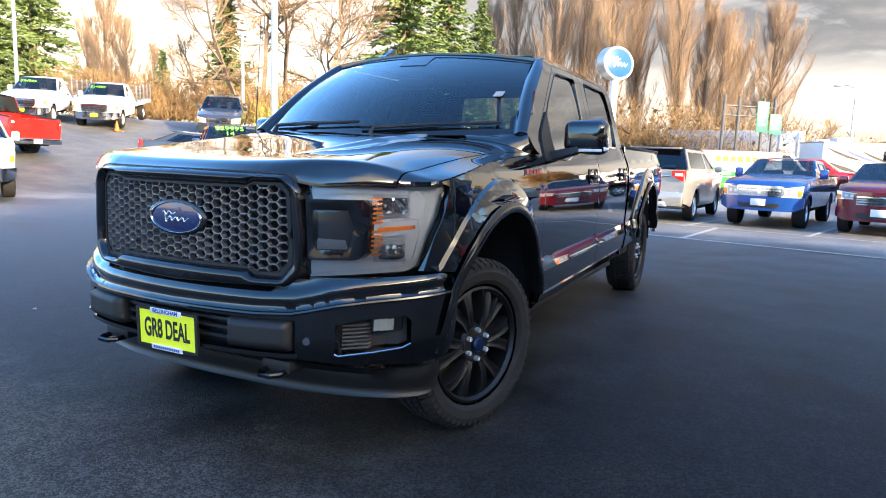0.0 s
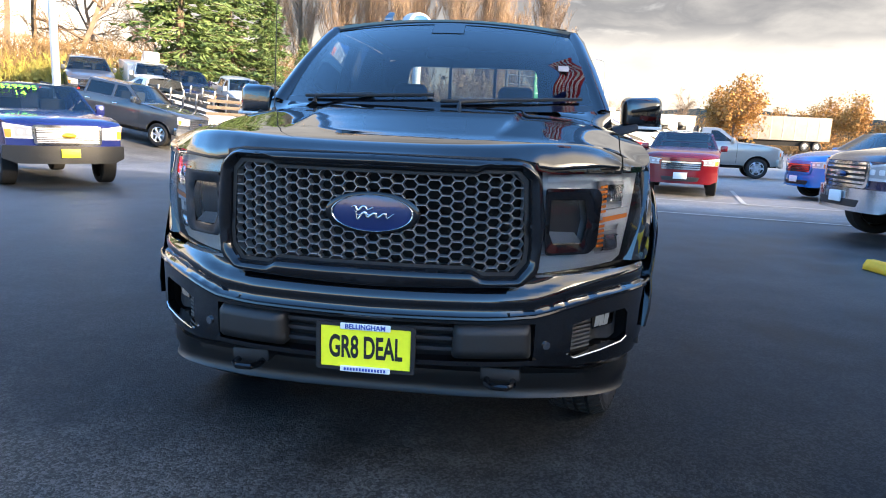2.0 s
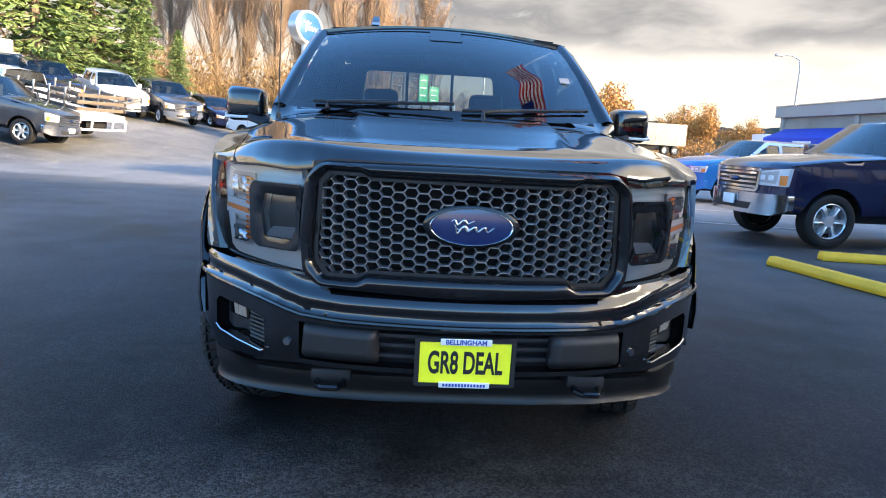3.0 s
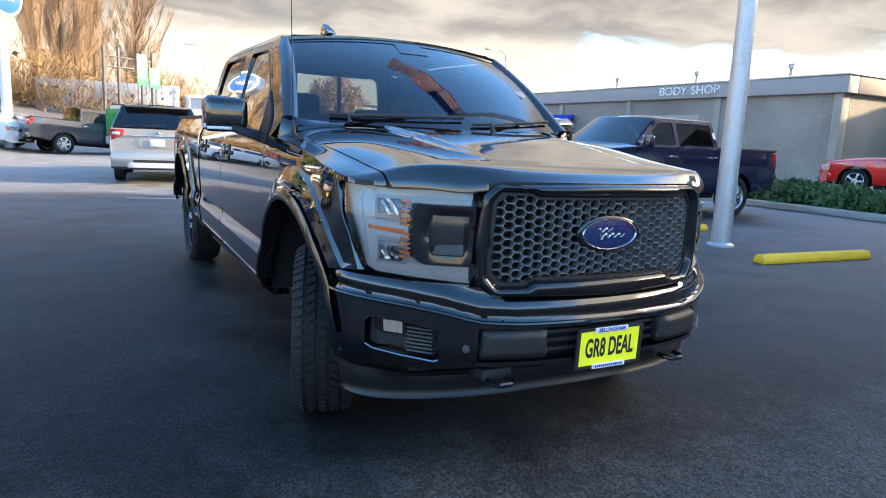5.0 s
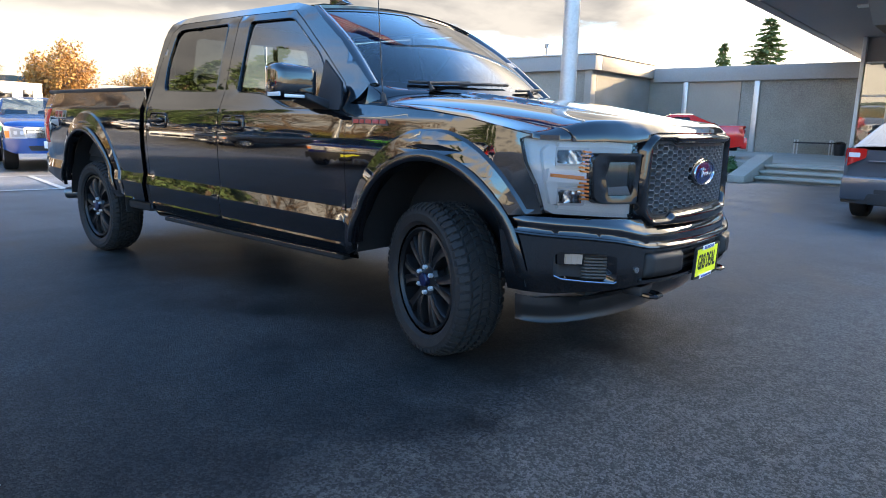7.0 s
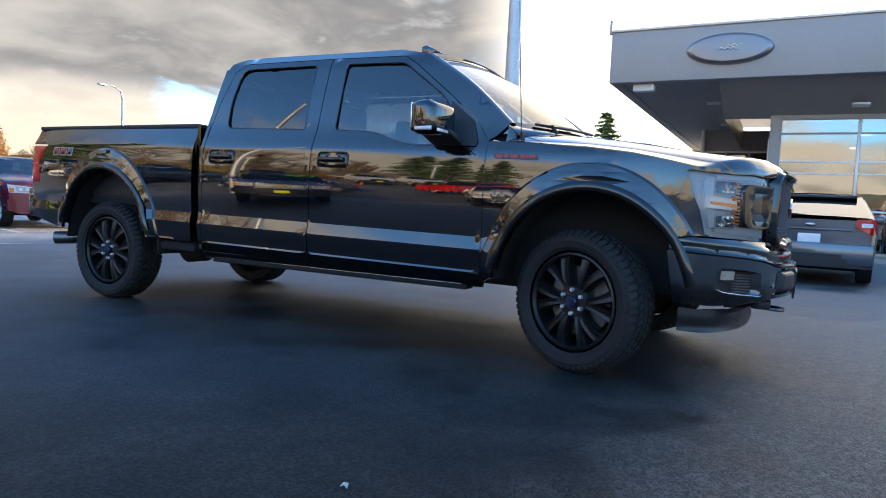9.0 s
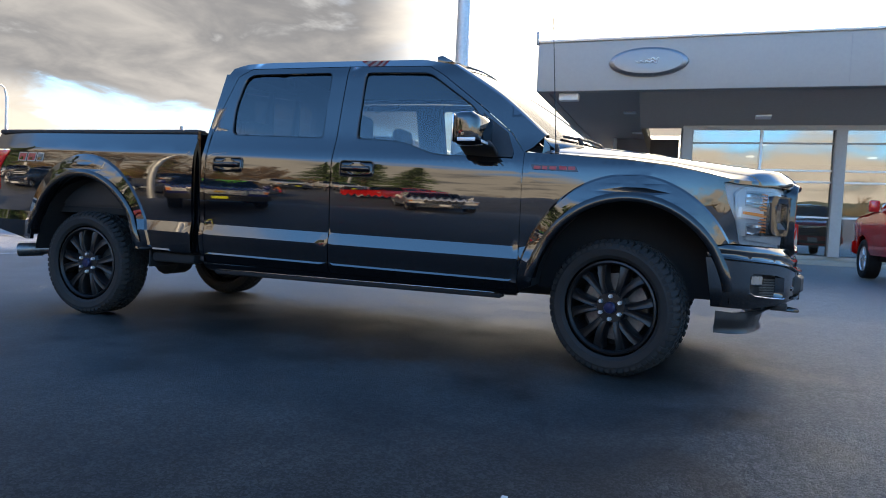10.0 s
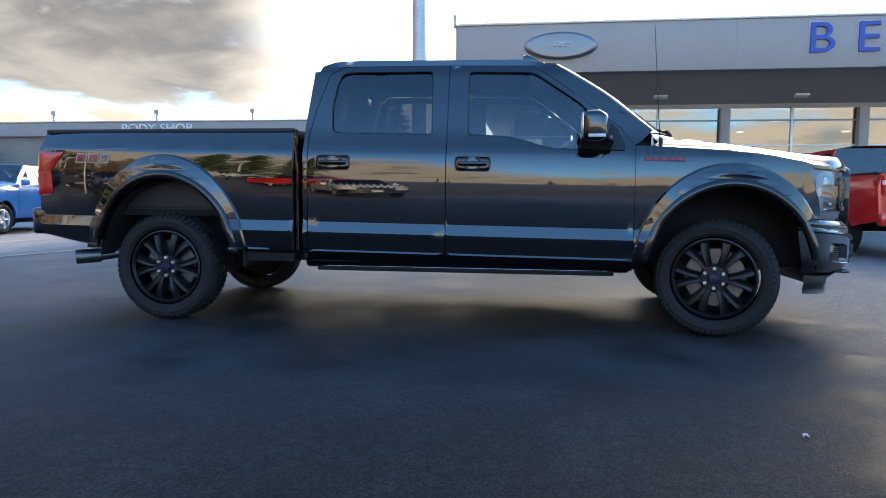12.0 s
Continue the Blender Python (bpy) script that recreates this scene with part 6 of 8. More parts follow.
car("suv", "white sport utility vehicle in the upper row", "suv", SUV, "white_paint", at_axle(-5.0, 29.0, 60, SUV), "bar")
car("pickup_truck", "dark grey pickup with red tail lights beside the van", "pickup", PICKUP, "grey_paint", at_axle(-3.2, 28.6, 112, PICKUP, "yr"), "bar")
car("pickup_truck", "dark pickup beyond the blue pickup", "pickup", PICKUP, "grey_paint", at_axle(-21.4, 20.8, 40, PICKUP), "bar")
car("pickup_truck", "pale green-grey pickup at the upper lot edge", "pickup", PICKUP, "steel_grey_paint", at_axle(-19.6, 26.0, 38, PICKUP), "bar")
th = car("utility_truck", "white utility truck with an aerial bucket arm", "truck", PICKUP, "white_paint", at_axle(-18.2, 29.2, 40, PICKUP), "bar", cab_only=True, rg=3.1, rb=3.02, split=2.75, doors=(1.72, 2.85, 3.0))
part("utility_body", bm_box(-1.05, 1.05, 3.2, 6.4, 0.6, 1.75, 0.03), "white_paint", th)
part("boom", bm_tube([(0, 5.2, 1.7), (0, 4.8, 2.15), (0, 2.9, 2.2)], 0.10, 10), "white_paint", th)
part("bucket", bm_box(-0.36, 0.36, 2.3, 2.95, 1.97, 2.5, 0.06), "white_paint", th)
for s in (-1, 1):
    add_wheel(th, s * 0.85, 5.0, 0.40, 0.22, 0.26, s)


def motorhome():
    th = thing("motorhome", "white motorhome with black and blue swoosh stripes", "motorhome", pose(4.6, 38.2, 0.0, 0, 0, 26))
    part("body", bm_box(0, 7.6, 0, 2.4, 0.35, 3.0, 0.08, 3), "white_paint", th)
    part("windscreen", bm_box(7.58, 7.63, 0.2, 2.2, 1.3, 2.2, 0.02), "glass_dark", th)
    part("roof_edge", bm_box(-0.02, 7.62, -0.02, 2.42, 2.94, 3.01, 0.02), "taupe_panel", th)
    for x in (1.2, 4.4):
        part("roof_air_conditioner", bm_box(x, x + 0.9, 0.8, 1.6, 3.01, 3.28, 0.08), "sign_white", th)
    for x, w_ in ((3.3, 0.5), (4.3, 1.2), (6.2, 0.7)):
        part("window", bm_box(x, x + w_, -0.02, 0.02, 2.05, 2.6, 0.02), "black_gloss", th)
    for k in range(6):
        a, z = 0.1 + 0.95 * k, 2.75 - 0.07 * k
        part("stripe", bm_prism([(a, z), (a + 1.2, z - 0.42), (a + 2.4, z - 0.80), (a + 1.3, z - 0.62), (a + 0.5, z - 0.32)], -0.014, 0.01, "y"), "ink_blue" if k == 1 else "ink_black", th)
        part("stripe", bm_prism([(a, z - 0.75), (a + 1.4, z - 1.12), (a + 2.2, z - 1.45), (a + 1.0, z - 1.25)], -0.014, 0.01, "y"), "taupe_panel" if k % 2 else "ink_black", th)
    for x in (1.4, 6.4):
        w_ = add_wheel(th, 0, 0, 0.38, 0.22, 0.24, 1)
        w_.matrix_basis = pose(x, 0.14, 0.38, 0, 0, -90)
    part("skirt", bm_box(0.2, 7.4, 0.2, 2.2, 0.2, 0.4), "dark_void", th, smooth=False)


motorhome()


def trailer(name, label, x, y, z, rz, ln, h, material):
    th = thing(name, label, "trailer", pose(x, y, z, 0, 0, rz), "far semi trailers")
    part("box", bm_box(0, ln, 0, 2.5, 1.0, 1.0 + h, 0.03), material, th)
    k = 0.6
    while k < ln:
        part("rib", bm_box(k, k + 0.05, -0.03, 0.0, 1.02, 0.98 + h), "metal_trim", th, smooth=False)
        k += 1.2
    part("underrun", bm_box(1.0, ln - 1, 0.3, 2.2, 0.5, 0.99), "dark_void", th, smooth=False)
    for q in (ln - 1.2, ln - 2.4):
        w_ = add_wheel(th, 0, 0, 0.48, 0.28, 0.3, 1)
        w_.matrix_basis = pose(q, 0.16, 0.48, 0, 0, -90)
    return th


trailer("semi_trailer", "long grey box trailer parked along the road", -5.2, 52.0, 0.35, -3, 9.4, 2.9, "galvanised")
trailer("semi_trailer", "long pale grey box trailer beyond the lot", 20.5, 62.0, 0.9, 12, 9.0, 2.2, "concrete")
trailer("cargo_trailer", "white box trailer in the distance", 24.0, 39.5, 0.0, -8, 3.4, 1.8, "sign_white")
th = thing("semi_tractor", "white semi tractor unit beside the trailer", "truck", pose(4.6, 51.3, 0.3, 0, 0, -3))
part("cab", bm_box(0, 2.2, 0, 2.4, 0.9, 3.4, 0.25, 3), "white_paint", th)
part("bonnet", bm_box(2.2, 3.8, 0.3, 2.1, 0.9, 2.2, 0.2, 3), "white_paint", th)
part("side_window", bm_box(1.0, 1.9, -0.02, 0.02, 2.1, 2.8, 0.02), "black_gloss", th)
for q in (0.6, 3.2):
    w_ = add_wheel(th, 0, 0, 0.5, 0.28, 0.3, 1)
    w_.matrix_basis = pose(q, 0.3, 0.5, 0, 0, -90)


def pylon_sign():
    x, y = -4.77, 28.8
    z = ground_z(x, y)
    th = thing("pylon_sign", "round-ended blue oval dealer sign on a white post", "sign", pose(x, y, z, 0, 0, 62))
    part("post", bm_tube([(0, 0, 0), (0, 0, 6.0 - z - 0.7)], 0.19, 16), "sign_white", th)
    can = part("sign_can", bm_lathe([(0.001, -0.24), (0.96, -0.24), (1.0, -0.20), (1.0, 0.20), (0.96, 0.24), (0.001, 0.24)], 48, "y"), "metal_trim", th)
    can.matrix_basis = pose(0, 0, 6.0 - z) @ Matrix.Diagonal((1.05, 1, 0.76, 1))
    for s in (-1, 1):
        rim_ = part("sign_rim", bm_lathe([(0.001, 0.246), (0.90, 0.246), (0.94, 0.242)], 48, "y"), "sign_white", can)
        rim_.matrix_basis = Matrix.Diagonal((1, s, 1, 1))
        f_ = part("sign_face", bm_lathe([(0.001, 0.252), (0.84, 0.252), (0.85, 0.247)], 48, "y"), "sign_blue", can)
        f_.matrix_basis = Matrix.Diagonal((1, s, 1, 1))
    wave_mark(can, 0.75, M["sign_white"], Matrix.Diagonal((1 / 1.05, 1, 1 / 0.76, 1)) @ pose(0, -0.258, 0, 90, 0, 0), 0.01)


pylon_sign()
th = thing("road_sign_gantry", "steel lattice gantry with two green road signs", "sign", pose(*spot(91.6, 50)[:2], 2.0, 0, 0, 40) @ Matrix.Scale(0.64, 4))
for x in (-3.4, -1.6, 1.4, 2.8):
    part("gantry_post", bm_tube([(x, 0, -3.4), (x, 0, 6.6)], 0.16, 8), "steel_dark", th)
for z in (4.6, 5.6):
    part("gantry_beam", bm_tube([(-3.4, 0, z), (2.8, 0, z)], 0.08, 8), "steel_dark", th)
for k in range(8):
    part("lattice_bar", bm_tube([(-3.4 + 0.6 * k, 0, 4.6 + (k % 2)), (-2.8 + 0.6 * k, 0, 5.6 - (k % 2))], 0.05, 6), "steel_dark", th)
for x, z, w_, h_ in ((1.2, 4.6, 1.4, 3.2), (2.9, 3.9, 1.5, 2.1)):
    sg_ = part("sign_board", bm_box(x - w_ / 2, x + w_ / 2, -0.28, -0.2, z - h_ / 2, z + h_ / 2, 0.02), "sign_green", th)
    for k in range(3):
        part("lettering_bar", bm_box(x - w_ * 0.35, x + w_ * 0.3, -0.30, -0.285, z + h_ * (0.27 - 0.27 * k), z + h_ * (0.31 - 0.27 * k)), "sign_white", sg_, smooth=False)


def street_lamp(az, d, h, eye=EYE0, turn=0):
    x, y, z = spot(az, d, eye)
    th = thing("street_lamp", "slim curved-arm street lamp", "street lamp", pose(x, y, z, 0, 0, turn), "far street lamps")
    part("post", bm_tube([(0, 0, 0), (0, 0, h * 0.9), (0.15, 0, h * 0.97), (0.7, 0, h), (1.4, 0, h)], [0.12, 0.08, 0.06, 0.05, 0.05], 8), "galvanised", th)
    part("lamp_head", bm_box(1.3, 1.9, -0.12, 0.12, h - 0.1, h + 0.05, 0.03), "galvanised", th)


street_lamp(84.8, 75, 8.0, turn=180)
street_lamp(58.6, 52, 8.2, (-0.39, -3.19), 180)
street_lamp(75.0, 70, 6.4)
for az, d, h in ((148.7, 40, 6.0), (133.0, 40, 5.4)):
    x, y, z = spot(az, d)
    light_pole(x, y, h, 0.10, 0.08, "white lot light pole with two box lamp heads", 2, az)
x, y, z = spot(130.5, 22)
light_pole(x, y, 11.0, 0.11, 0.09, "tall slim galvanised lot light pole")
th = thing("traffic_cone", "orange and white traffic cone on the asphalt", "traffic cone", pose(-24.5, 17.6, ground_z(-24.5, 17.6)))
part("cone", bm_lathe([(0.12, 0.03), (0.02, 0.48), (0.001, 0.48)], 16, "z"), "orange_plastic", th)
part("cone_base", bm_box(-0.19, 0.19, -0.19, 0.19, 0, 0.03, 0.005), "orange_plastic", th)


# a large flag at the top of the flagpole, seen mirrored in the windshield
def flag():
    th = thing("flag", "large red, white and blue striped flag at the flagpole's top", "flag", pose(6.0, 3.24, 0, 0, 0, 136))
    w_, h_, z1 = 4.4, 2.3, 12.7

    def cloth(u, v):
        return (0.12 + w_ * 0.86 * u, 0.34 * math.sin(6.5 * u + 1.5 * v) * u + 0.12 * math.sin(14 * u + v), z1 - h_ * v - 0.5 * u * w_ * (0.4 + 0.6 * u) + 0.05 * math.sin(9 * u))
    for k in range(13):
        part("red_stripe" if k % 2 == 0 else "white_stripe", grid_surface(cloth, np.linspace(0, 1, 26), [k / 13, (k + 0.5) / 13, (k + 1) / 13]), "flag_red" if k % 2 == 0 else "flag_white", th)
    for s in (-1, 1):
        part("blue_field", grid_surface(lambda u, v: Vector(cloth(u, v)) + Vector((0, 0.012 * s, 0)), np.linspace(0, 0.42, 12), np.linspace(0, 7 / 13, 5)), "flag_blue", th)


flag()

for x, y, r in ((-2.87, 0.14, 0.016),):
    bm = bmesh.new()
    vs_ = [bm.verts.new((x + r * rad * math.cos(a * 1.05), y + r * rad * math.sin(a * 1.05), 0.004 + 0.008 * (a % 2))) for a, rad in enumerate((1.0, 0.6, 0.9, 0.55, 1.0, 0.7))]
    bm.faces.new(vs_)
    close_ = bmesh.ops.extrude_face_region(bm, geom=bm.faces[:])
    for v in [g_ for g_ in close_["geom"] if isinstance(g_, bmesh.types.BMVert)]:
        v.co.z += 0.004
    tagged(part("paper_scrap", bm, "line_paint"), "small crumpled white scrap of paper on the asphalt", "litter")

# ---- the black pickup: front towards -y, front axle near y = -0.08, rear axle at y = 3.98
RAKE = 0.013
hero = thing("pickup_truck", "glossy black lifted crew-cab pickup with honeycomb grille and black wheels", "pickup", pose(0, 0, 0))

PROFILE = [(0.38, 0.900), (0.44, 0.952), (0.50, 0.990), (0.513, 1.004), (0.525, 1.000), (0.60, 1.008), (0.64, 1.015), (0.652, 1.015), (0.727, 0.995), (0.80, 1.000), (0.90, 1.0055), (0.97, 1.0075), (1.03, 1.0075), (1.08, 1.0060), (1.13, 1.0030), (1.18, 0.9980), (1.21, 0.9935), (1.236, 0.9880), (1.30, 0.960), (1.37, 0.932), (1.40, 0.924), (1.60, 0.872), (1.82, 0.806), (1.88, 0.768), (1.93, 0.70), (1.96, 0.60)]
PLAN = [(-0.80, 0.80), (-0.75, 0.85), (-0.70, 0.892), (-0.63, 0.942), (-0.557, 0.970), (-0.45, 0.988), (-0.2, 1.0), (4.55, 1.0), (4.8, 0.992), (5.05, 0.968)]
WHEELS = ((-0.08, 0.64, 0.765, 0.545, 0.615), (3.95, 0.635, 0.775, 0.535, 0.612))


def flare(y, z):
    """How far the fender bulges out round the wheel arches."""
    out = 0.0
    for yc, a, b, _, _ in WHEELS:
        e = math.hypot((y - yc) / a, (z - 0.42) / b)
        if e < 1 and z > 0.35:
            out = max(out, 0.010 * min(1, (1 - e) / 0.015) + 0.034 * max(0, (1 - e) / 0.2))
    return out


def side(y, z, off=0.0):
    """Half width of the body at length y and height z."""
    return lerp(PROFILE, z) * lerp(PLAN, y) + flare(y, z) + off


def rake(y):
    return RAKE * max(0.0, y)


def ring_pts(yc, a, b, k=64, e=1.0):
    return [(yc + a * e * math.cos(2 * math.pi * i / k), 0.42 + b * e * math.sin(2 * math.pi * i / k)) for i in range(k)]


CREASE = (0.513, 0.525, 0.652, 0.727, 0.90, 0.97, 1.03, 1.08, 1.13, 1.18, 1.21, 1.236)
FLARE_LINES = [ring_pts(yc, a, b, 120, e) for yc, a, b, _, _ in WHEELS for e in (1.003, 0.984, 0.93)]
CREASE_LINES = [[(-0.70 + 0.05 * k, z) for k in range(116) if flare(-0.70 + 0.05 * k, z) < 0.001] for z in CREASE]


def arch_cut(yc, a, b, z0):
    """The arch's edge from the rear round to the front, above z0."""
    t0 = math.degrees(math.asin((z0 - 0.42) / b))
    return [(yc + a * math.cos(radians(t0 + (180 - 2 * t0) * i / 26)), 0.42 + b * math.sin(radians(t0 + (180 - 2 * t0) * i / 26))) for i in range(27)]


def side_panel(name, loop, material="black_paint", parent=None, step=0.05, holes=(), off=0.0, deep=0.03, label="", rows=None, extra=None):
    lines = FLARE_LINES + CREASE_LINES if rows is None else ()
    made = []
    for s in (1, -1):
        bm = bm_panel(loop, lambda y, z: (s * side(y, z, off), y, z + rake(y)), step, holes, back=(lambda co: Vector((-deep * s, 0, 0))) if deep else None, lines=lines)
        made.append(part(name, bm, material, parent or hero, label, angle=14))
    return made


# front fender, doors, cab frame, bed side
g = 0.003
front_fender = [(0.545, 1.297), (0.30, 1.288), (-0.05, 1.266), (-0.30, 1.235), (-0.50, 1.195), (-0.62, 1.168), (-0.575, 1.15), (-0.60, 1.05), (-0.645, 0.95), (-0.675, 0.82), (-0.565, 0.81)]
front_fender += arch_cut(-0.08, 0.545, 0.615, 0.50)[::-1][1:] + [(0.545, 0.455)]
front_fender = [q for q in front_fender if not (q[1] < 0.80 and q[0] < -0.45)]
side_panel("front_fender", front_fender, step=0.045)
def glass_x(z):
    """The gently curved side glass, a little inside the door's skin."""
    return 0.914 - (z - 1.37) * 0.276 + 0.010 * (1 - ((z - 1.58) / 0.25) ** 2)


win_f = rounded([(1.690, 1.362), (1.700, 1.822), (1.235, 1.815), (0.905, 1.585), (0.835, 1.50), (0.835, 1.265), (1.13, 1.265), (1.36, 1.350)], [0.03, 0.04, 0.05, 0.08, 0.04, 0.03, 0.12, 0.12], 5)
win_r = rounded([(2.675, 1.372), (2.690, 1.56), (2.650, 1.818), (1.957, 1.824), (1.946, 1.362)], [0.05, 0.06, 0.09, 0.035, 0.03], 5)
door_f = [(0.552, 0.455), (0.552, 1.295), (0.640, 1.415), (0.86, 1.59), (1.145, 1.80), (1.25, 1.862), (1.838 - g, 1.868), (1.838 - g, 0.455)]
door_r = [(1.838 + g, 0.455), (1.838 + g, 1.868), (2.62, 1.862), (2.72, 1.80), (2.80, 1.55), (2.842, 1.36), (2.842, 0.455)]
for s, ob in zip((1, -1), side_panel("front_door", door_f, holes=[win_f])):
    front_door = ob
    pane = part("window_glass", bm_panel(win_f, lambda y, z: (s * glass_x(z), y, z + rake(y)), 0.05), "glass_front_side", ob)
    part("window_seal", bm_tube([(s * side(y, z, -0.001), y, z + rake(y)) for y, z in win_f + win_f[:1]], 0.005, 6), "black_gloss", ob)
for s, ob in zip((1, -1), side_panel("rear_door", door_r, holes=[win_r])):
    part("window_glass", bm_panel(win_r, lambda y, z: (s * glass_x(z), y, z + rake(y)), 0.05), "glass_dark", ob)
    part("window_seal", bm_tube([(s * side(y, z, -0.001), y, z + rake(y)) for y, z in win_r + win_r[:1]], 0.005, 6), "black_gloss", ob)
grow = lambda lp: [(p[0] + (0.005 if p[0] > sum(q[0] for q in lp) / len(lp) else -0.005), p[1] + (0.005 if p[1] > 1.2 else -0.02)) for p in lp]
cab_outer = [(0.43, 1.405), (0.742, 1.655), (1.077, 1.872), (1.32, 1.925), (2.50, 1.925), (2.70, 1.912), (2.79, 1.872), (2.835, 1.75), (2.878, 1.40), (2.882, 0.44), (2.0, 0.44), (0.5475, 0.44), (0.5475, 1.30), (0.50, 1.33)]
both = [(0.5515, 0.452), (0.5515, 1.297), (0.637, 1.418), (0.857, 1.594), (1.142, 1.804), (1.25, 1.867), (1.838, 1.873), (2.622, 1.867), (2.724, 1.803), (2.805, 1.55), (2.847, 1.36), (2.847, 0.452)]
side_panel("cab_frame", cab_outer, holes=[both], deep=0.05)
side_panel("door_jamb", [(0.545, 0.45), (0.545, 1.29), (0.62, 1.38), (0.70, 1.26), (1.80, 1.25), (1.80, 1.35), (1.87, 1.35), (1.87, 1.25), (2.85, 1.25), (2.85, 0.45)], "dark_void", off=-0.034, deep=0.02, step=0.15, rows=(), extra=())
side_panel("b_pillar", [(1.72, 1.30), (1.72, 1.85), (1.93, 1.85), (1.93, 1.30)], "black_gloss", off=-0.033, deep=0.02, step=0.1, rows=(), extra=())
bed_side = [(2.958, 0.505), (2.958, 1.374), (4.945, 1.374), (4.985, 1.22), (4.76, 1.218), (4.765, 1.195), (4.87, 1.06), (4.862, 0.885), (4.985, 0.868), (4.99, 0.70), (4.975, 0.585), (4.55, 0.505)]
bed_side += arch_cut(3.95, 0.535, 0.612, 0.51)[:] + [(3.36, 0.505)]
side_panel("bed_side", bed_side, step=0.045)
# lip trims round the arches
for s in (1, -1):
    for (yc, _, _, a, b), z0 in zip(WHEELS, (0.55, 0.55)):
        pts = arch_cut(yc, a, b, z0)
        bm = bmesh.new()
        rings = []
        for i, (y, z) in enumerate(pts):
            yn, zn = (y - yc) / a, (z - 0.42) / b
            n_ = Vector((yn, zn)).normalized()
            ring = []
            x0 = side(yc + (y - yc) * 1.02, 0.42 + (z - 0.42) * 1.02) + 0.002
            for d, dx in ((0.045, 0.000), (0.030, 0.011), (0.010, 0.016), (-0.006, 0.010), (-0.012, -0.010), (-0.012, -0.07)):
                ring.append(bm.verts.new((s * (x0 + dx), y + n_.x * d, z + n_.y * d + rake(y))))
            rings.append(ring)
        for p, q in zip(rings, rings[1:]):
            for k in range(5):
                bm.faces.new((p[k], p[k + 1], q[k + 1], q[k]))
        part("arch_trim", bm, "black_gloss", hero, angle=50)
        bm = bmesh.new()
        rings = []
        for i in range(25):
            t = radians(6 + 168 * i / 24)
            rings.append([bm.verts.new((s * x, yc + (a + 0.02) * math.cos(t), 0.42 + (b + 0.02) * math.sin(t))) for x in (0.97, 0.85, 0.62)])
        for p, q in zip(rings, rings[1:]):
            for k in range(2):
                bm.faces.new((p[k], p[k + 1], q[k + 1], q[k]))
        part("wheel_well", bm, "dark_void", hero)
        part("wheel_well_wall", bm_panel([(yc + (a + 0.02) * math.cos(radians(4 + 172 * i / 20)), 0.42 + (b + 0.02) * math.sin(radians(4 + 172 * i / 20))) for i in range(21)], lambda y, z: (s * 0.62, y, z), 0.2), "dark_void", hero)

# hood
ZMID = [(-1.06, 1.200), (-1.0, 1.222), (-0.92, 1.240), (-0.8, 1.258), (-0.5, 1.294), (-0.2, 1.334), (0.1, 1.366), (0.5, 1.392)]
ZOUT = [(-0.80, 1.186), (-0.72, 1.212), (-0.6, 1.254), (-0.41, 1.300), (0.0, 1.342), (0.36, 1.374), (0.5, 1.384)]
ZSHUT = [(-0.72, 1.158), (-0.62, 1.172), (-0.50, 1.199), (-0.30, 1.239), (-0.05, 1.270), (0.30, 1.292), (0.5, 1.300)]
CONTOUR = [(0, -1.055), (0.15, -1.052), (0.30, -1.035), (0.42, -1.012), (0.52, -0.982), (0.62, -0.938), (0.72, -0.872), (0.80, -0.800), (0.86, -0.737), (0.90, -0.690), (0.94, -0.630), (0.97, -0.557), (0.985, -0.48), (0.998, -0.35)]
BUMPER = [(0, -1.105), (0.15, -1.102), (0.30, -1.088), (0.42, -1.068), (0.545, -1.030), (0.64, -0.985), (0.72, -0.928), (0.80, -0.855), (0.88, -0.775), (0.94, -0.705), (0.98, -0.640), (0.995, -0.575), (1.0, -0.45)]
VALANCE = [(0, -0.880), (0.30, -0.874), (0.52, -0.850), (0.70, -0.805), (0.82, -0.752), (0.89, -0.690), (0.925, -0.630), (0.94, -0.56)]


def smoothstep(t):
    t = min(1, max(0, t))
    return t * t * (3 - 2 * t)


def wrap(contour):
    """Turns a plan curve into f(u, z, off): u is the signed way along it from the middle."""
    pts = [Vector(p) for p in contour]
    us = [0.0]
    for a, b in zip(pts, pts[1:]):
        us.append(us[-1] + (b - a).length)
    xt, yt = list(zip(us, [p.x for p in pts])), list(zip(us, [p.y for p in pts]))

    def f(u, z, off=0.0):
        au, sg = abs(u), 1 if u >= 0 else -1
        e = 0.04
        x, y = lerp(xt, au), lerp(yt, au)
        dx, dy = lerp(xt, au + e) - lerp(xt, max(0, au - e)), lerp(yt, au + e) - lerp(yt, max(0, au - e))
        x, y = (x + lerp(xt, au + e * 0.6) + lerp(xt, abs(au - e * 0.6))) / 3 if au > e else x, (y + lerp(yt, au + e * 0.6) + lerp(yt, abs(au - e * 0.6))) / 3
        n_ = Vector((dy, -dx)).normalized()
        return Vector((sg * (x + n_.x * off), y + n_.y * off, z))

    def u_of_x(x):
        sg = 1 if x >= 0 else -1
        return sg * lerp(list(zip([p.x for p in pts], us)), abs(x))

    def u_of_y(y):
        return lerp(list(zip([p.y for p in pts], us)), y)
    return f, u_of_x, u_of_y


face, fx, fy = wrap(CONTOUR)
bump, bx, by = wrap(BUMPER)
val, vx, vy = wrap(VALANCE)


SEAM = [(0, 1.190), (0.46, 1.190), (0.54, 1.176), (0.60, 1.164), (0.72, 1.172), (0.88, 1.166), (0.95, 1.156)]


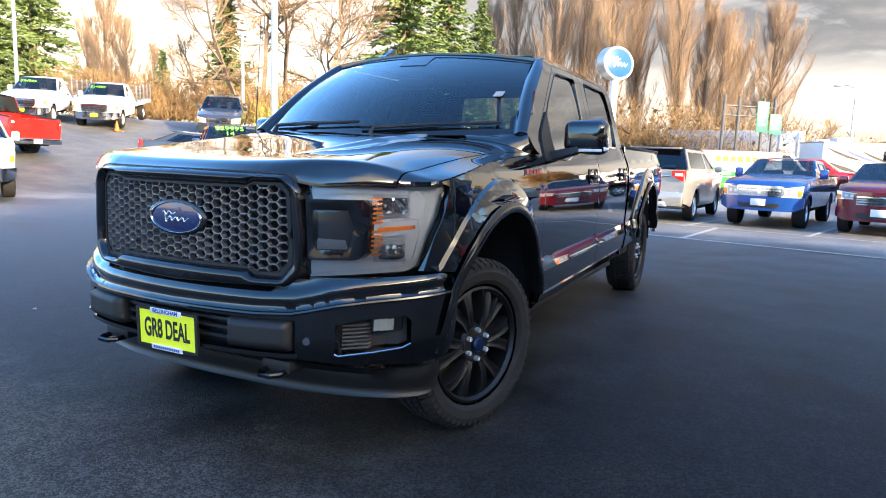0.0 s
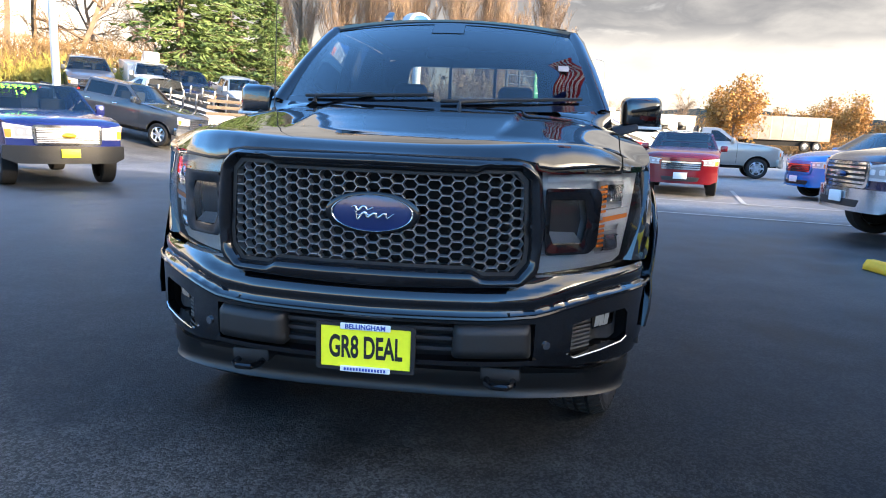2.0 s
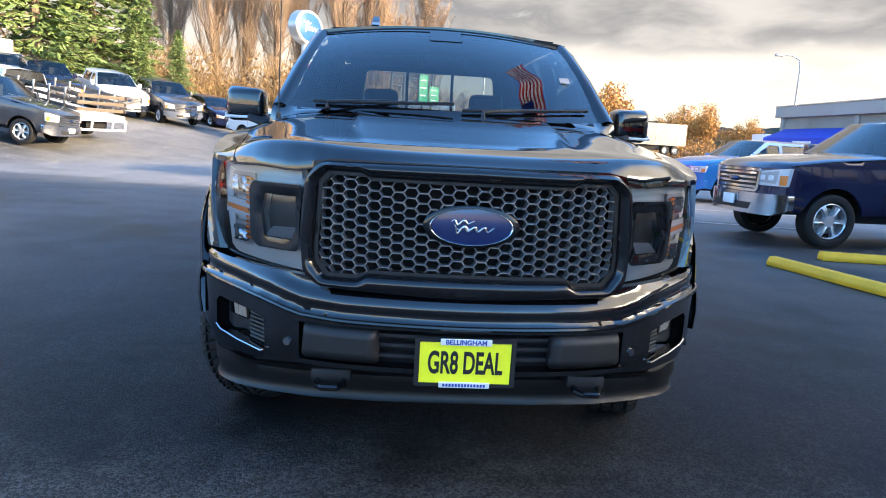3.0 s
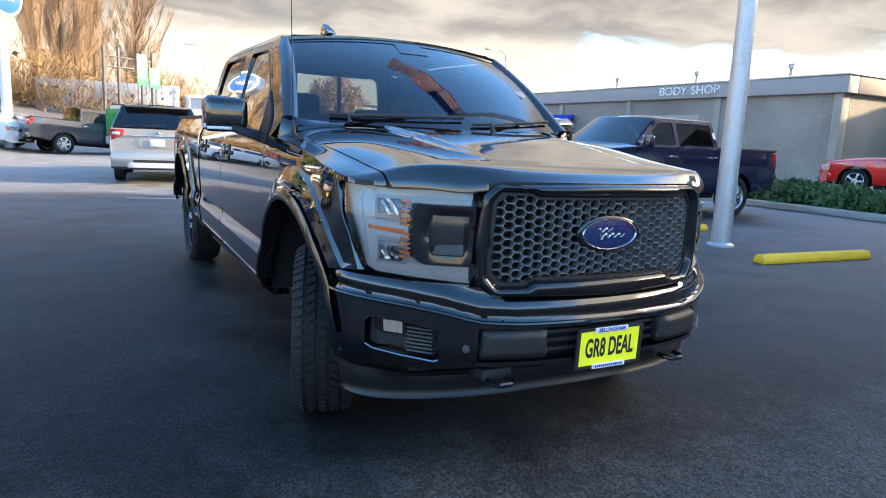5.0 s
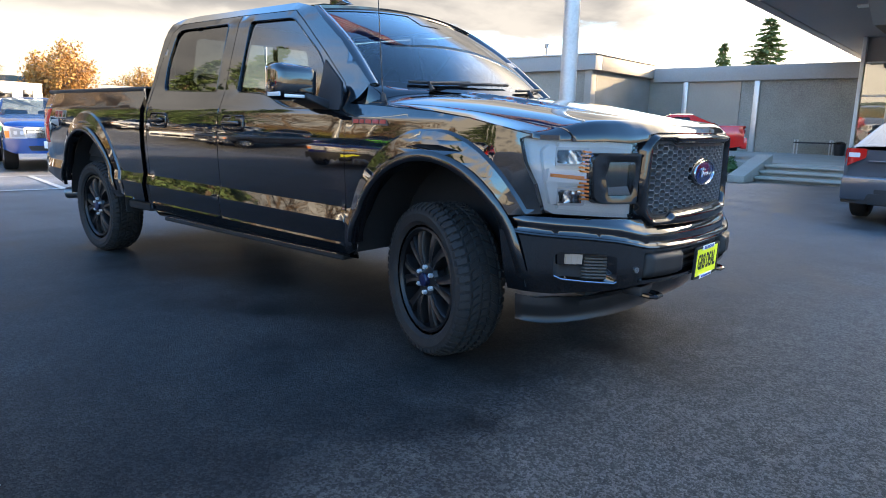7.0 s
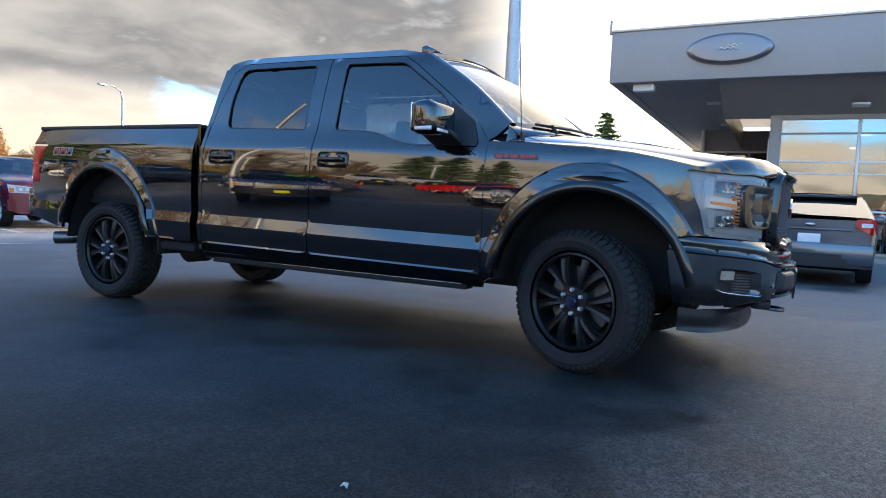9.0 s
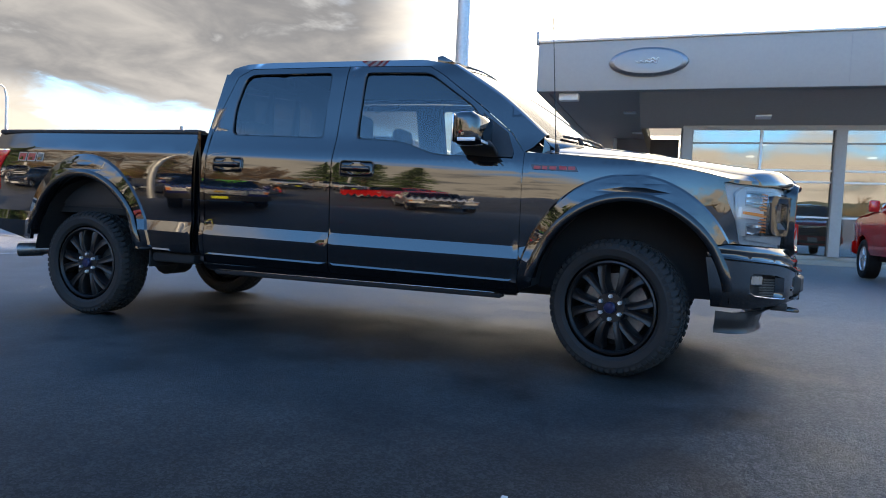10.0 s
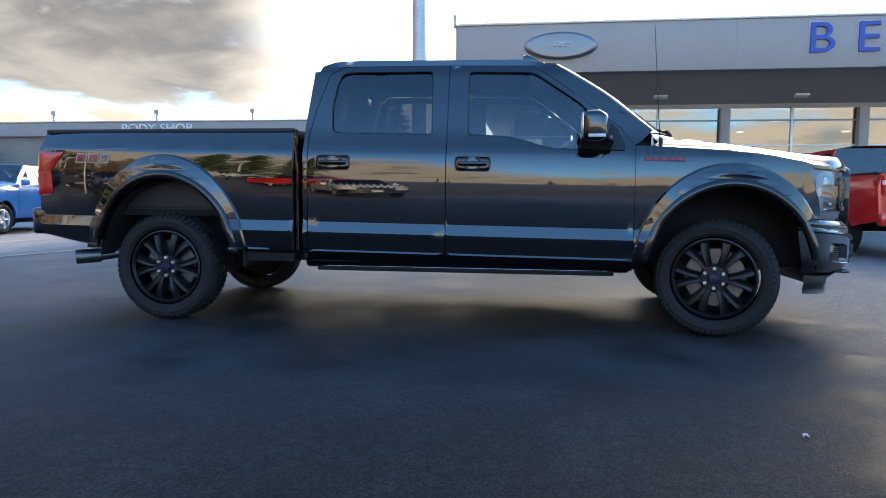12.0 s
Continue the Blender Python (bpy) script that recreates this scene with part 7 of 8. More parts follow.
def hood_point(t, v):
    av = abs(v)
    xf = 0.905 * av
    yf = lerp(CONTOUR, xf) - 0.004
    xr = 0.948 * av
    yr = 0.07 + 0.38 * av ** 2.2
    y = yf + (yr - yf) * t
    x = xf + (xr - xf) * smoothstep(t * 1.6)
    zm, zs = lerp(ZMID, y), lerp(ZSHUT, y)
    z = zm - (zm - zs) * max(0, (av - 0.34) / 0.66) ** 4.2
    z += 0.020 * smoothstep((0.52 - 0.10 * (1 - t) - av) / 0.035) * smoothstep((y + 0.90) / 0.7)
    lip = max(0, 1 - t / 0.05) ** 2
    z += (lerp(SEAM, x) - z) * lip
    return ((1 if v >= 0 else -1) * x, y, z)


def split(t):
    """Where the hood ends and the fender's top begins, as a share of the half width."""
    return lerp([(0, 0.925), (0.15, 0.932), (0.5, 0.948), (0.8, 0.962), (1, 0.972)], t)


tt = [0, 0.006, 0.014, 0.026, 0.04, 0.055, 0.075, 0.1] + list(np.linspace(0.13, 1, 26))
inner = sorted({round(q * s, 4) for s in (1, -1) for q in list(np.linspace(0, 0.42, 7)) + list(np.linspace(0.43, 0.66, 16)) + list(np.linspace(0.70, 0.985, 8)) + [1.0]})
part("hood", grid_surface(lambda t, k: hood_point(t, k * (split(t) - 0.003)), tt, inner, thick=(0, 0, -0.025)), "black_paint", hero, angle=28)
def fender_top(t, k, s):
    """From the shut line out to the upper edge of the fender's side."""
    p, q = Vector(hood_point(t, s * (split(t) + 0.003 + (0.997 - split(t)) * k))), Vector(hood_point(t, s))
    y = max(q.y, -0.655)
    z = lerp(ZSHUT, y) + 0.002
    return p + (Vector((s * (side(y, z) - 0.001), y, z)) - q) * k * k


for s in (1, -1):
    part("fender_top", grid_surface(lambda t, k: fender_top(t, k, s), tt, np.linspace(0, 1, 14), thick=(0, 0, -0.02)), "black_paint", hero, angle=40)
part("cowl_panel", grid_surface(lambda t, v: (0.93 * v, 0.05 + 0.38 * abs(v) ** 2.2 + 0.16 * t, 1.355 - 0.055 * abs(v) ** 6 + 0.028 * t + 0.006 * math.sin(40 * v)), [0, 0.5, 1], np.linspace(-1, 1, 61)), "black_plastic", hero)

# windshield, roof, cab back
def shield(u, v):
    xb, xt = 0.842 * v, 0.712 * v
    yb, yt = 0.13 + 0.30 * v * v, 1.005 + 0.07 * v * v
    zb, zt = 1.372 + 0.025 * v * v, 1.932 - 0.05 * v * v
    bulge = 0.05 * math.sin(math.pi * u)
    return (xb + (xt - xb) * u, yb + (yt - yb) * u - 0.35 * bulge, zb + (zt - zb) * u + 0.6 * bulge)


us = np.linspace(0, 1, 15)
ws = part("windshield", grid_surface(shield, us, np.linspace(-1, 1, 25)), "glass_front", hero)
part("windshield_band", grid_surface(lambda u, v: Vector(shield(u, v)) + Vector((0, -0.002, 0.003)), [0, 0.03, 0.06], np.linspace(-1, 1, 21)), "black_gloss", ws)
part("windshield_band", grid_surface(lambda u, v: Vector(shield(u, v)) + Vector((0, -0.002, 0.003)), [0.945, 0.975, 1.0], np.linspace(-1, 1, 21)), "black_gloss", ws)
part("mirror_mount_cover", grid_surface(lambda u, v: Vector(shield(u, v)) + Vector((0, -0.002, 0.003)), [0.80, 0.87, 0.944], np.linspace(-0.13, 0.13, 7)), "black_gloss", ws)
ALINE = [(0.43, 1.405), (0.742, 1.655), (1.077, 1.872)]


def pillar_edge(u):
    y = lerp([(0, 0.43), (0.5, 0.742), (1, 1.085)], u)
    return y, lerp(ALINE, y) if y < 1.077 else 1.874


for s in (1, -1):
    def strip_pt(u, k):
        y, z = pillar_edge(u)
        a, b = Vector((s * side(y, z), y, z + rake(y))), Vector(shield(u, s * 1.0))
        p = a.lerp(b, k)
        return p + Vector((0, -0.012, 0.012)) * math.sin(math.pi * k)
    part("a_pillar", grid_surface(strip_pt, np.linspace(0, 1, 12), [0, 0.2, 0.4, 0.6, 0.8, 1]), "black_paint", hero)


def cowl_corner(k, q, s):
    """Closes the body between the hood's rear edge and the pillar's foot; q runs up from the hood."""
    v = 0.70 + 0.30 * k
    a = Vector(hood_point(1.0, s * v)) + Vector((0, -0.006, 0.001))
    y, z = pillar_edge(0.0)
    foot = Vector((s * (side(y, z) + 0.001), y + 0.012, z + rake(y) + 0.004))
    b = Vector(shield(0.012, s * min(1.0, v * 1.06))).lerp(foot, smoothstep((v - 0.88) / 0.12))
    return a.lerp(b, q) + Vector((0, -0.014, 0.008)) * math.sin(math.pi * q) * (1 - 0.6 * k)


for s in (1, -1):
    part("cowl_corner", grid_surface(lambda k, q: cowl_corner(k, q, s), np.linspace(0, 1, 12), np.linspace(0, 1, 6)), "black_paint", hero, angle=50)


def roof_pt(t, v):
    av = abs(v)
    y0 = 1.000 + 0.085 * av ** 2
    y = y0 + (2.845 - 0.055 * av ** 4 - y0) * t
    edge = lerp([(2.50, 1.925), (2.70, 1.912), (2.79, 1.872), (2.85, 1.865)], y)
    edge = edge if y > 1.32 else lerp([(1.077, 1.872), (1.32, 1.925)], y)
    x = side(max(y, 1.1), edge) * 1.0
    crown = lerp([(0, 0.03), (0.12, 0.045), (0.4, 0.05), (0.9, 0.045), (1.0, 0.02)], t)
    z = edge + (1.955 - edge) * (1 - av ** 6) * 0 + crown * (1 - av ** 2.6)
    z = max(z, 1.932 - 0.05 * v * v) if t < 0.02 else z
    return (v * x, y, z + rake(y))


part("roof", grid_surface(roof_pt, [0, 0.03, 0.07, 0.12] + list(np.linspace(0.18, 1, 14)), np.linspace(-1, 1, 25), thick=(0, 0, -0.03)), "black_paint", hero, angle=40)
back_glass = rounded([(-0.60, 1.44), (0.60, 1.44), (0.56, 1.80), (-0.56, 1.80)], 0.05)
back_loop = [(-0.985, 0.46), (0.985, 0.46), (1.0, 1.20), (0.925, 1.40), (0.78, 1.83), (0.60, 1.862), (-0.60, 1.862), (-0.78, 1.83), (-0.925, 1.40), (-1.0, 1.20)]
part("cab_back", bm_panel(back_loop, lambda x, z: (x, 2.88 - max(0, z - 1.4) * 0.07, z + 0.037), 0.14, [back_glass], back=(0, -0.03, 0)), "black_paint", hero)
part("rear_window", bm_panel(back_glass, lambda x, z: (x, 2.875 - max(0, z - 1.4) * 0.07, z + 0.037), 0.2), "glass_front_side", hero)
for x in (-0.2, 0.2):
    part("window_divider", bm_box(x - 0.012, x + 0.012, 2.83, 2.865, 1.47, 1.84), "black_plastic", hero)
fin = bm_prism([(1.12, 1.966), (1.32, 1.966), (1.325, 2.035), (1.285, 2.045), (1.21, 1.995)], -0.022, 0.022, "x", 0.008, 2)
for v in fin.verts:
    v.co.x = v.co.x * (1.25 - 6 * max(0, v.co.z - 1.975)) - 0.43
    v.co.z -= 0.012
part("roof_antenna", fin, "black_paint", hero)
part("mast_antenna", bm_tube([(-0.885, 0.36, 1.30), (-0.885, 0.37, 1.36), (-0.885, 0.375, 1.365), (-0.885, 0.43, 2.12)], [0.016, 0.012, 0.0035, 0.002], 8), "black_plastic", hero)

# grille
def dist_loop(p, loop):
    best = 9
    for a, b in zip(loop, loop[1:] + loop[:1]):
        ax, ay, bx_, by_ = *a, *b
        dx, dy = bx_ - ax, by_ - ay
        t = max(0, min(1, ((p[0] - ax) * dx + (p[1] - ay) * dy) / (dx * dx + dy * dy + 1e-9)))
        best = min(best, math.hypot(p[0] - ax - t * dx, p[1] - ay - t * dy))
    return best


def inset(loop, d):
    """The loop moved inwards by d (outwards when negative), finely divided."""
    pts = resample(loop, 0.012)
    turn = sum(a[0] * b[1] - a[1] * b[0] for a, b in zip(pts, pts[1:] + pts[:1]))
    sg = 1 if turn > 0 else -1
    out = []
    for k, p in enumerate(pts):
        a, b = pts[k - 1], pts[(k + 1) % len(pts)]
        t = Vector((b[0] - a[0], b[1] - a[1])).normalized()
        q = (p[0] - t.y * d * sg, p[1] + t.x * d * sg)
        if dist_loop(q, loop) > abs(d) * 0.9:
            out.append(q)
    return out


half = [(0.0, 1.136), (0.335, 1.136), (0.365, 1.150), (0.475, 1.150), (0.505, 1.118), (0.518, 0.90), (0.515, 0.845), (0.478, 0.798), (0.370, 0.798), (0.335, 0.818), (0.0, 0.818)]
mesh_loop = [(fx(x), z) for x, z in half] + [(-fx(x), z) for x, z in half[-2:0:-1]]
hout = [(0.0, 1.192), (0.50, 1.187), (0.555, 1.135), (0.572, 0.96), (0.560, 0.80), (0.50, 0.748), (0.0, 0.735)]
sur_loop = rounded([(fx(x), z) for x, z in hout] + [(-fx(x), z) for x, z in hout[-2:0:-1]], 0.03)
part("grille_surround", bm_panel(sur_loop, lambda u, z: face(u, z, -0.004 + 0.036 * smoothstep(dist_loop((u, z), sur_loop) / 0.022) * (0.30 + 0.70 * smoothstep(dist_loop((u, z), mesh_loop) / 0.020))), 0.02, [mesh_loop], back=(0, 0.05, 0), lines=[inset(sur_loop, d) for d in (0.006, 0.012, 0.018, 0.023)] + [inset(mesh_loop, -d) for d in (0.006, 0.013, 0.020)]), "black_gloss", hero, "gloss black grille surround", angle=60)
inner_loop = [(u * 0.972, 0.975 + (z - 0.975) * 0.93) for u, z in mesh_loop]
part("grille_rim", bm_panel(mesh_loop, lambda u, z: face(u, z, 0.004), 0.03, [inner_loop], back=(0, 0.02, 0)), "grey_plastic", hero)
part("grille_backing", bm_panel([(-0.53, 0.80), (0.53, 0.80), (0.53, 1.15), (-0.53, 1.15)], lambda u, z: face(u, z, -0.055), 0.1), "dark_void", hero)


def honeycomb():
    bm = bmesh.new()
    pu, pz = 0.0405, 0.0336
    hexa = [(0.0262, 0), (0.0143, 0.0168), (-0.0143, 0.0168), (-0.0262, 0), (-0.0143, -0.0168), (0.0143, -0.0168)]
    for c in range(-14, 15):
        for r in range(-7, 8):
            uc, zc = c * pu, 0.975 + (r + 0.5 * (c % 2)) * pz
            if not inside((uc, zc), inner_loop) and dist_loop((uc, zc), inner_loop) > 0.012:
                continue
            rings = []
            for k, off in ((1.02, -0.006), (1.0, 0.0), (0.925, 0.0), (0.88, -0.030)):
                rings.append([(uc + du * k, zc + dz * k, off) for du, dz in hexa])
            vs = []
            for ring in rings:
                row = []
                for u, z, off in ring:
                    if not inside((u, z), inner_loop):
                        u2, z2 = min(((a[0] + (b[0] - a[0]) * t, a[1] + (b[1] - a[1]) * t) for a, b in zip(inner_loop, inner_loop[1:] + inner_loop[:1]) for t in (max(0, min(1, ((u - a[0]) * (b[0] - a[0]) + (z - a[1]) * (b[1] - a[1])) / ((b[0] - a[0]) ** 2 + (b[1] - a[1]) ** 2 + 1e-9))),)), key=lambda q: (q[0] - u) ** 2 + (q[1] - z) ** 2)
                        u, z = u2, z2
                    row.append(bm.verts.new(face(u, z, off)))
                vs.append(row)
            for a, b in zip(vs, vs[1:]):
                for k in range(6):
                    q = (a[k], a[(k + 1) % 6], b[(k + 1) % 6], b[k])
                    if len({tuple(round(t, 5) for t in w.co) for w in q}) > 2:
                        bm.faces.new(q)
            # a thin slat across the bar between two cells
            for sgn in (1,):
                z0 = zc + 0.0168
                p = [face(uc - 0.0135, z0, 0.003), face(uc + 0.0135, z0, 0.003)]
                if inside((uc, z0 + 0.01), inner_loop) and inside((uc, z0 - 0.01), inner_loop):
                    w = [bm.verts.new((p[0].x, p[0].y, p[0].z - 0.0016)), bm.verts.new((p[1].x, p[1].y, p[1].z - 0.0016)), bm.verts.new((p[1].x, p[1].y, p[1].z + 0.0016)), bm.verts.new((p[0].x, p[0].y, p[0].z + 0.0016))]
                    bm.faces.new(w)
    return bm


part("grille_mesh", honeycomb(), "grille_grey", hero, "dark grey honeycomb grille mesh", angle=20)
oval = part("oval_badge", bm_lathe([(0.001, 0.030), (0.80, 0.030), (0.86, 0.034), (0.97, 0.026), (1.0, 0.0), (1.02, -0.06)], 48, "y"), "black_gloss", hero)
oval.matrix_basis = pose(0, -1.030, 0.992) @ Matrix.Diagonal((0.165, -1, 0.073, 1))
rim = part("badge_rim", bm_lathe([(0.80, 0.033), (0.815, 0.038), (0.835, 0.038), (0.85, 0.032)], 48, "y"), "chrome", oval)
ins = part("badge_face", bm_lathe([(0.001, 0.036), (0.5, 0.0355), (0.81, 0.032)], 48, "y"), "badge_blue", oval)
mark = wave_mark(oval, 0.100, M["chrome"], Matrix.Diagonal((1 / 0.165, 1, 1 / 0.073, 1)) @ pose(0.0, 0.038, -0.002, 90, 0, 0) @ Matrix.Diagonal((1, 0.75, 1, 1)), 0.003)

# headlights
hl_shape = [(fx(0.572), 1.155), (fx(0.72), 1.166), (fx(0.88), 1.160), (fy(-0.575), 1.150), (fy(-0.60), 1.085), (fy(-0.648), 0.95), (fy(-0.685), 0.835), (fx(0.87), 0.815), (fx(0.72), 0.805), (fx(0.560), 0.795), (fx(0.572), 0.87)]
ins_shape = [(fx(0.562), 1.095), (fx(0.742), 1.095), (fx(0.760), 1.07), (fx(0.752), 0.895), (fx(0.725), 0.868), (fx(0.572), 0.868)]
for s in (1, -1):
    sg = lambda lp: [(s * u, z) for u, z in lp]
    hl = part("headlight", bm_panel(sg(hl_shape), lambda u, z: face(u, z, -0.045), 0.04, [sg([(fx(0.60), 1.07), (fx(0.715), 1.07), (fx(0.715), 0.89), (fx(0.60), 0.89)])], back=(0, 0.06, 0)), "lamp_grey", hero, "clear-lens headlight with silver reflector")
    lens = part("headlight_lens", bm_panel(rounded(sg(hl_shape), 0.02), lambda u, z: face(u, z, 0.004 - 0.02 * smoothstep((1.0 - abs(z - 0.98) / 0.18 - 0.8) / -0.8)), 0.03), "glass_lens", hl)
    # light guides along the edge
    guides = ([(0.585, 1.135), (0.72, 1.145), (0.868, 1.138), (0.868, 1.112), (0.72, 1.120), (0.585, 1.112)], [(0.575, 0.862), (0.74, 0.862), (0.845, 0.875), (0.865, 0.842), (0.72, 0.825), (0.575, 0.815)], [(0.855, 1.11), (0.895, 1.13), (0.915, 1.10), (0.905, 0.98), (0.885, 0.86), (0.845, 0.87), (0.872, 0.97), (0.88, 1.06)])
    for gd in guides:
        part("light_guide", bm_panel(rounded(sg([(fx(x), z) for x, z in gd]), 0.008), lambda u, z: face(u, z, -0.030), 0.03, back=(0, 0.015, 0)), "lamp_guide", hl)
    for (xa, xb, za, zb) in ((0.785, 0.862, 1.045, 1.105), (0.790, 0.852, 0.868, 0.925)):
        part("projector", bm_panel(rounded(sg([(fx(xa), za), (fx(xb), za), (fx(xb), zb), (fx(xa), zb)]), 0.008), lambda u, z: face(u, z, -0.014 + 0.006 * math.sin(z * 400) * math.sin(u * 300)), 0.012, back=(0, 0.03, 0)), "chrome_dark", hl)
        part("projector_bezel", bm_panel(rounded(sg([(fx(xa - 0.014), za - 0.012), (fx(xb + 0.014), za - 0.012), (fx(xb + 0.014), zb + 0.012), (fx(xa - 0.014), zb + 0.012)]), 0.01), lambda u, z: face(u, z, -0.028), 0.03, back=(0, 0.02, 0)), "lamp_chamber", hl)
    part("turn_signal", bm_panel(sg([(fx(0.785), 0.972), (fx(0.885), 0.985), (fx(0.885), 1.000), (fx(0.785), 0.990)]), lambda u, z: face(u, z, -0.012), 0.03, back=(0, 0.02, 0)), "lens_amber", hl)
    part("signal_tray", bm_panel(sg([(fx(0.77), 0.952), (fx(0.90), 0.965), (fx(0.895), 1.022), (fx(0.77), 1.012)]), lambda u, z: face(u, z, -0.020), 0.03, back=(0, 0.02, 0)), "lamp_silver", hl)
    for k in range(13):
        z = 0.882 + 0.0175 * k
        if 0.972 < z < 0.995:
            continue
        part("amber_rib", bm_panel(sg([(fx(0.766), z), (fx(0.794), z + 0.003), (fx(0.794), z + 0.012), (fx(0.766), z + 0.009)]), lambda u, z2: face(u, z2, -0.010), 0.03, back=(0, 0.02, 0)), "lens_amber", hl)
    hole = sg([(fx(0.585), 1.055), (fx(0.700), 1.055), (fx(0.715), 0.985), (fx(0.700), 0.905), (fx(0.600), 0.905), (fx(0.585), 0.94)])
    insert = part("headlight_insert", bm_panel(rounded(sg(ins_shape), 0.015), lambda u, z: face(u, z, 0.004 if dist_loop((u, z), hole) < 0.012 else 0.009), 0.022, [hole], back=(0, 0.05, 0)), "black_gloss", hero, "gloss black headlight insert")
    part("insert_recess", bm_panel(hole, lambda u, z: face(u, z, -0.03), 0.03, back=(0, 0.01, 0)), "black_plastic", insert)
    part("insert_shelf", bm_panel(sg([(fx(0.592), 0.908), (fx(0.70), 0.908), (fx(0.69), 0.94), (fx(0.60), 0.945)]), lambda u, z: face(u, z, 0.0 - (z - 0.908) * 0.8), 0.02), "lamp_chamber", insert)
    part("insert_top_lip", bm_panel(sg([(fx(0.565), 1.083), (fx(0.735), 1.088), (fx(0.735), 1.096), (fx(0.565), 1.092)]), lambda u, z: face(u, z, 0.014), 0.02, back=(0, 0.02, 0)), "black_gloss", insert)

# bumper
edge_u = by(-0.555)
def crease(u):
    return lerp([(0, 0.657), (bx(0.42), 0.660), (bx(0.56), 0.668), (bx(0.68), 0.698), (bx(0.78), 0.712), (edge_u, 0.738)], abs(u))


ups = [(0, 0.742), (bx(0.46), 0.748), (bx(0.545), 0.792), (bx(0.80), 0.800), (edge_u, 0.812)]
us_ = [edge_u * k / 22 for k in range(22, -1, -1)]
upper = ups + [(u, crease(u) + 0.004) for u in us_]
upper = upper[:-1] + [(-u, z) for u, z in upper[-1:0:-1]][0:]
part("bumper_upper", bm_panel([(u, z) for u, z in ups[::-1]] + [(-u, z) for u, z in ups[1:]] + [(-u, crease(u) + 0.003) for u in us_] + [(u, crease(u) + 0.003) for u in us_[::-1][1:]],
     lambda u, z: bump(u, z, -0.004 - 0.014 * smoothstep((z - crease(u) - 0.002) / 0.012) + 0.004 * smoothstep((z - crease(u) - 0.02) / 0.04) - 0.03 * smoothstep((z - crease(u) - 0.055) / 0.05)), 0.014, back=(0, 0.04, 0)), "black_paint", hero, angle=50)
low = [(edge_u - 0.045, 0.465), (bx(0.90), 0.455), (bx(0.70), 0.472), (bx(0.56), 0.490), (0, 0.492)]
fogh = [(bx(0.690), 0.628), (bx(0.76), 0.645), (bx(0.89), 0.655), (bx(0.905), 0.635), (bx(0.905), 0.545), (bx(0.88), 0.530), (bx(0.70), 0.508), (bx(0.688), 0.525)]
mid = [(-bx(0.56), 0.512), (bx(0.56), 0.512), (bx(0.56), 0.642), (-bx(0.56), 0.642)]
main_loop = [(u, crease(u)) for u in us_] + [(-u, crease(u)) for u in us_[::-1][1:]] + [(-u, z) for u, z in low] + [(u, z) for u, z in low[::-1][1:]]


def bumper_pt(u, z, off=0.0):
    c = crease(u)
    return bump(u, z, off - 0.002 + 0.010 * smoothstep((c - z) / 0.012) * 0 - 0.028 * smoothstep((0.56 - z) / 0.14))


part("front_bumper", bm_panel(main_loop, bumper_pt, 0.028, [mid, fogh, [(-u, z) for u, z in fogh[::-1]]], back=(0, 0.05, 0)), "black_paint", hero, angle=50)
part("bumper_crease", bm_tube([bump(u, crease(u) + 0.0015, 0.004) for u in us_] + [bump(-u, crease(u) + 0.0015, 0.004) for u in us_[::-1][1:]], 0.0090, 8), "black_gloss", hero)
part("bumper_intake", bm_panel([(-0.60, 0.50), (0.60, 0.50), (0.60, 0.65), (-0.60, 0.65)], lambda u, z: bump(u, z, -0.07), 0.1), "dark_void", hero)
for z in (0.545, 0.582, 0.615):
    part("intake_bar", bm_panel([(-0.30, z - 0.006), (0.30, z - 0.006), (0.30, z + 0.006), (-0.30, z + 0.006)], lambda u, z2: bump(u, z2, -0.03), 0.06, back=(0, 0.03, 0)), "black_plastic", hero)
part("bumper_lower_lip", bm_panel([(-bx(0.57), 0.498), (bx(0.57), 0.498), (bx(0.57), 0.514), (-bx(0.57), 0.514)], lambda u, z: bump(u, z, 0.002), 0.05, back=(0, 0.06, 0)), "black_gloss", hero)
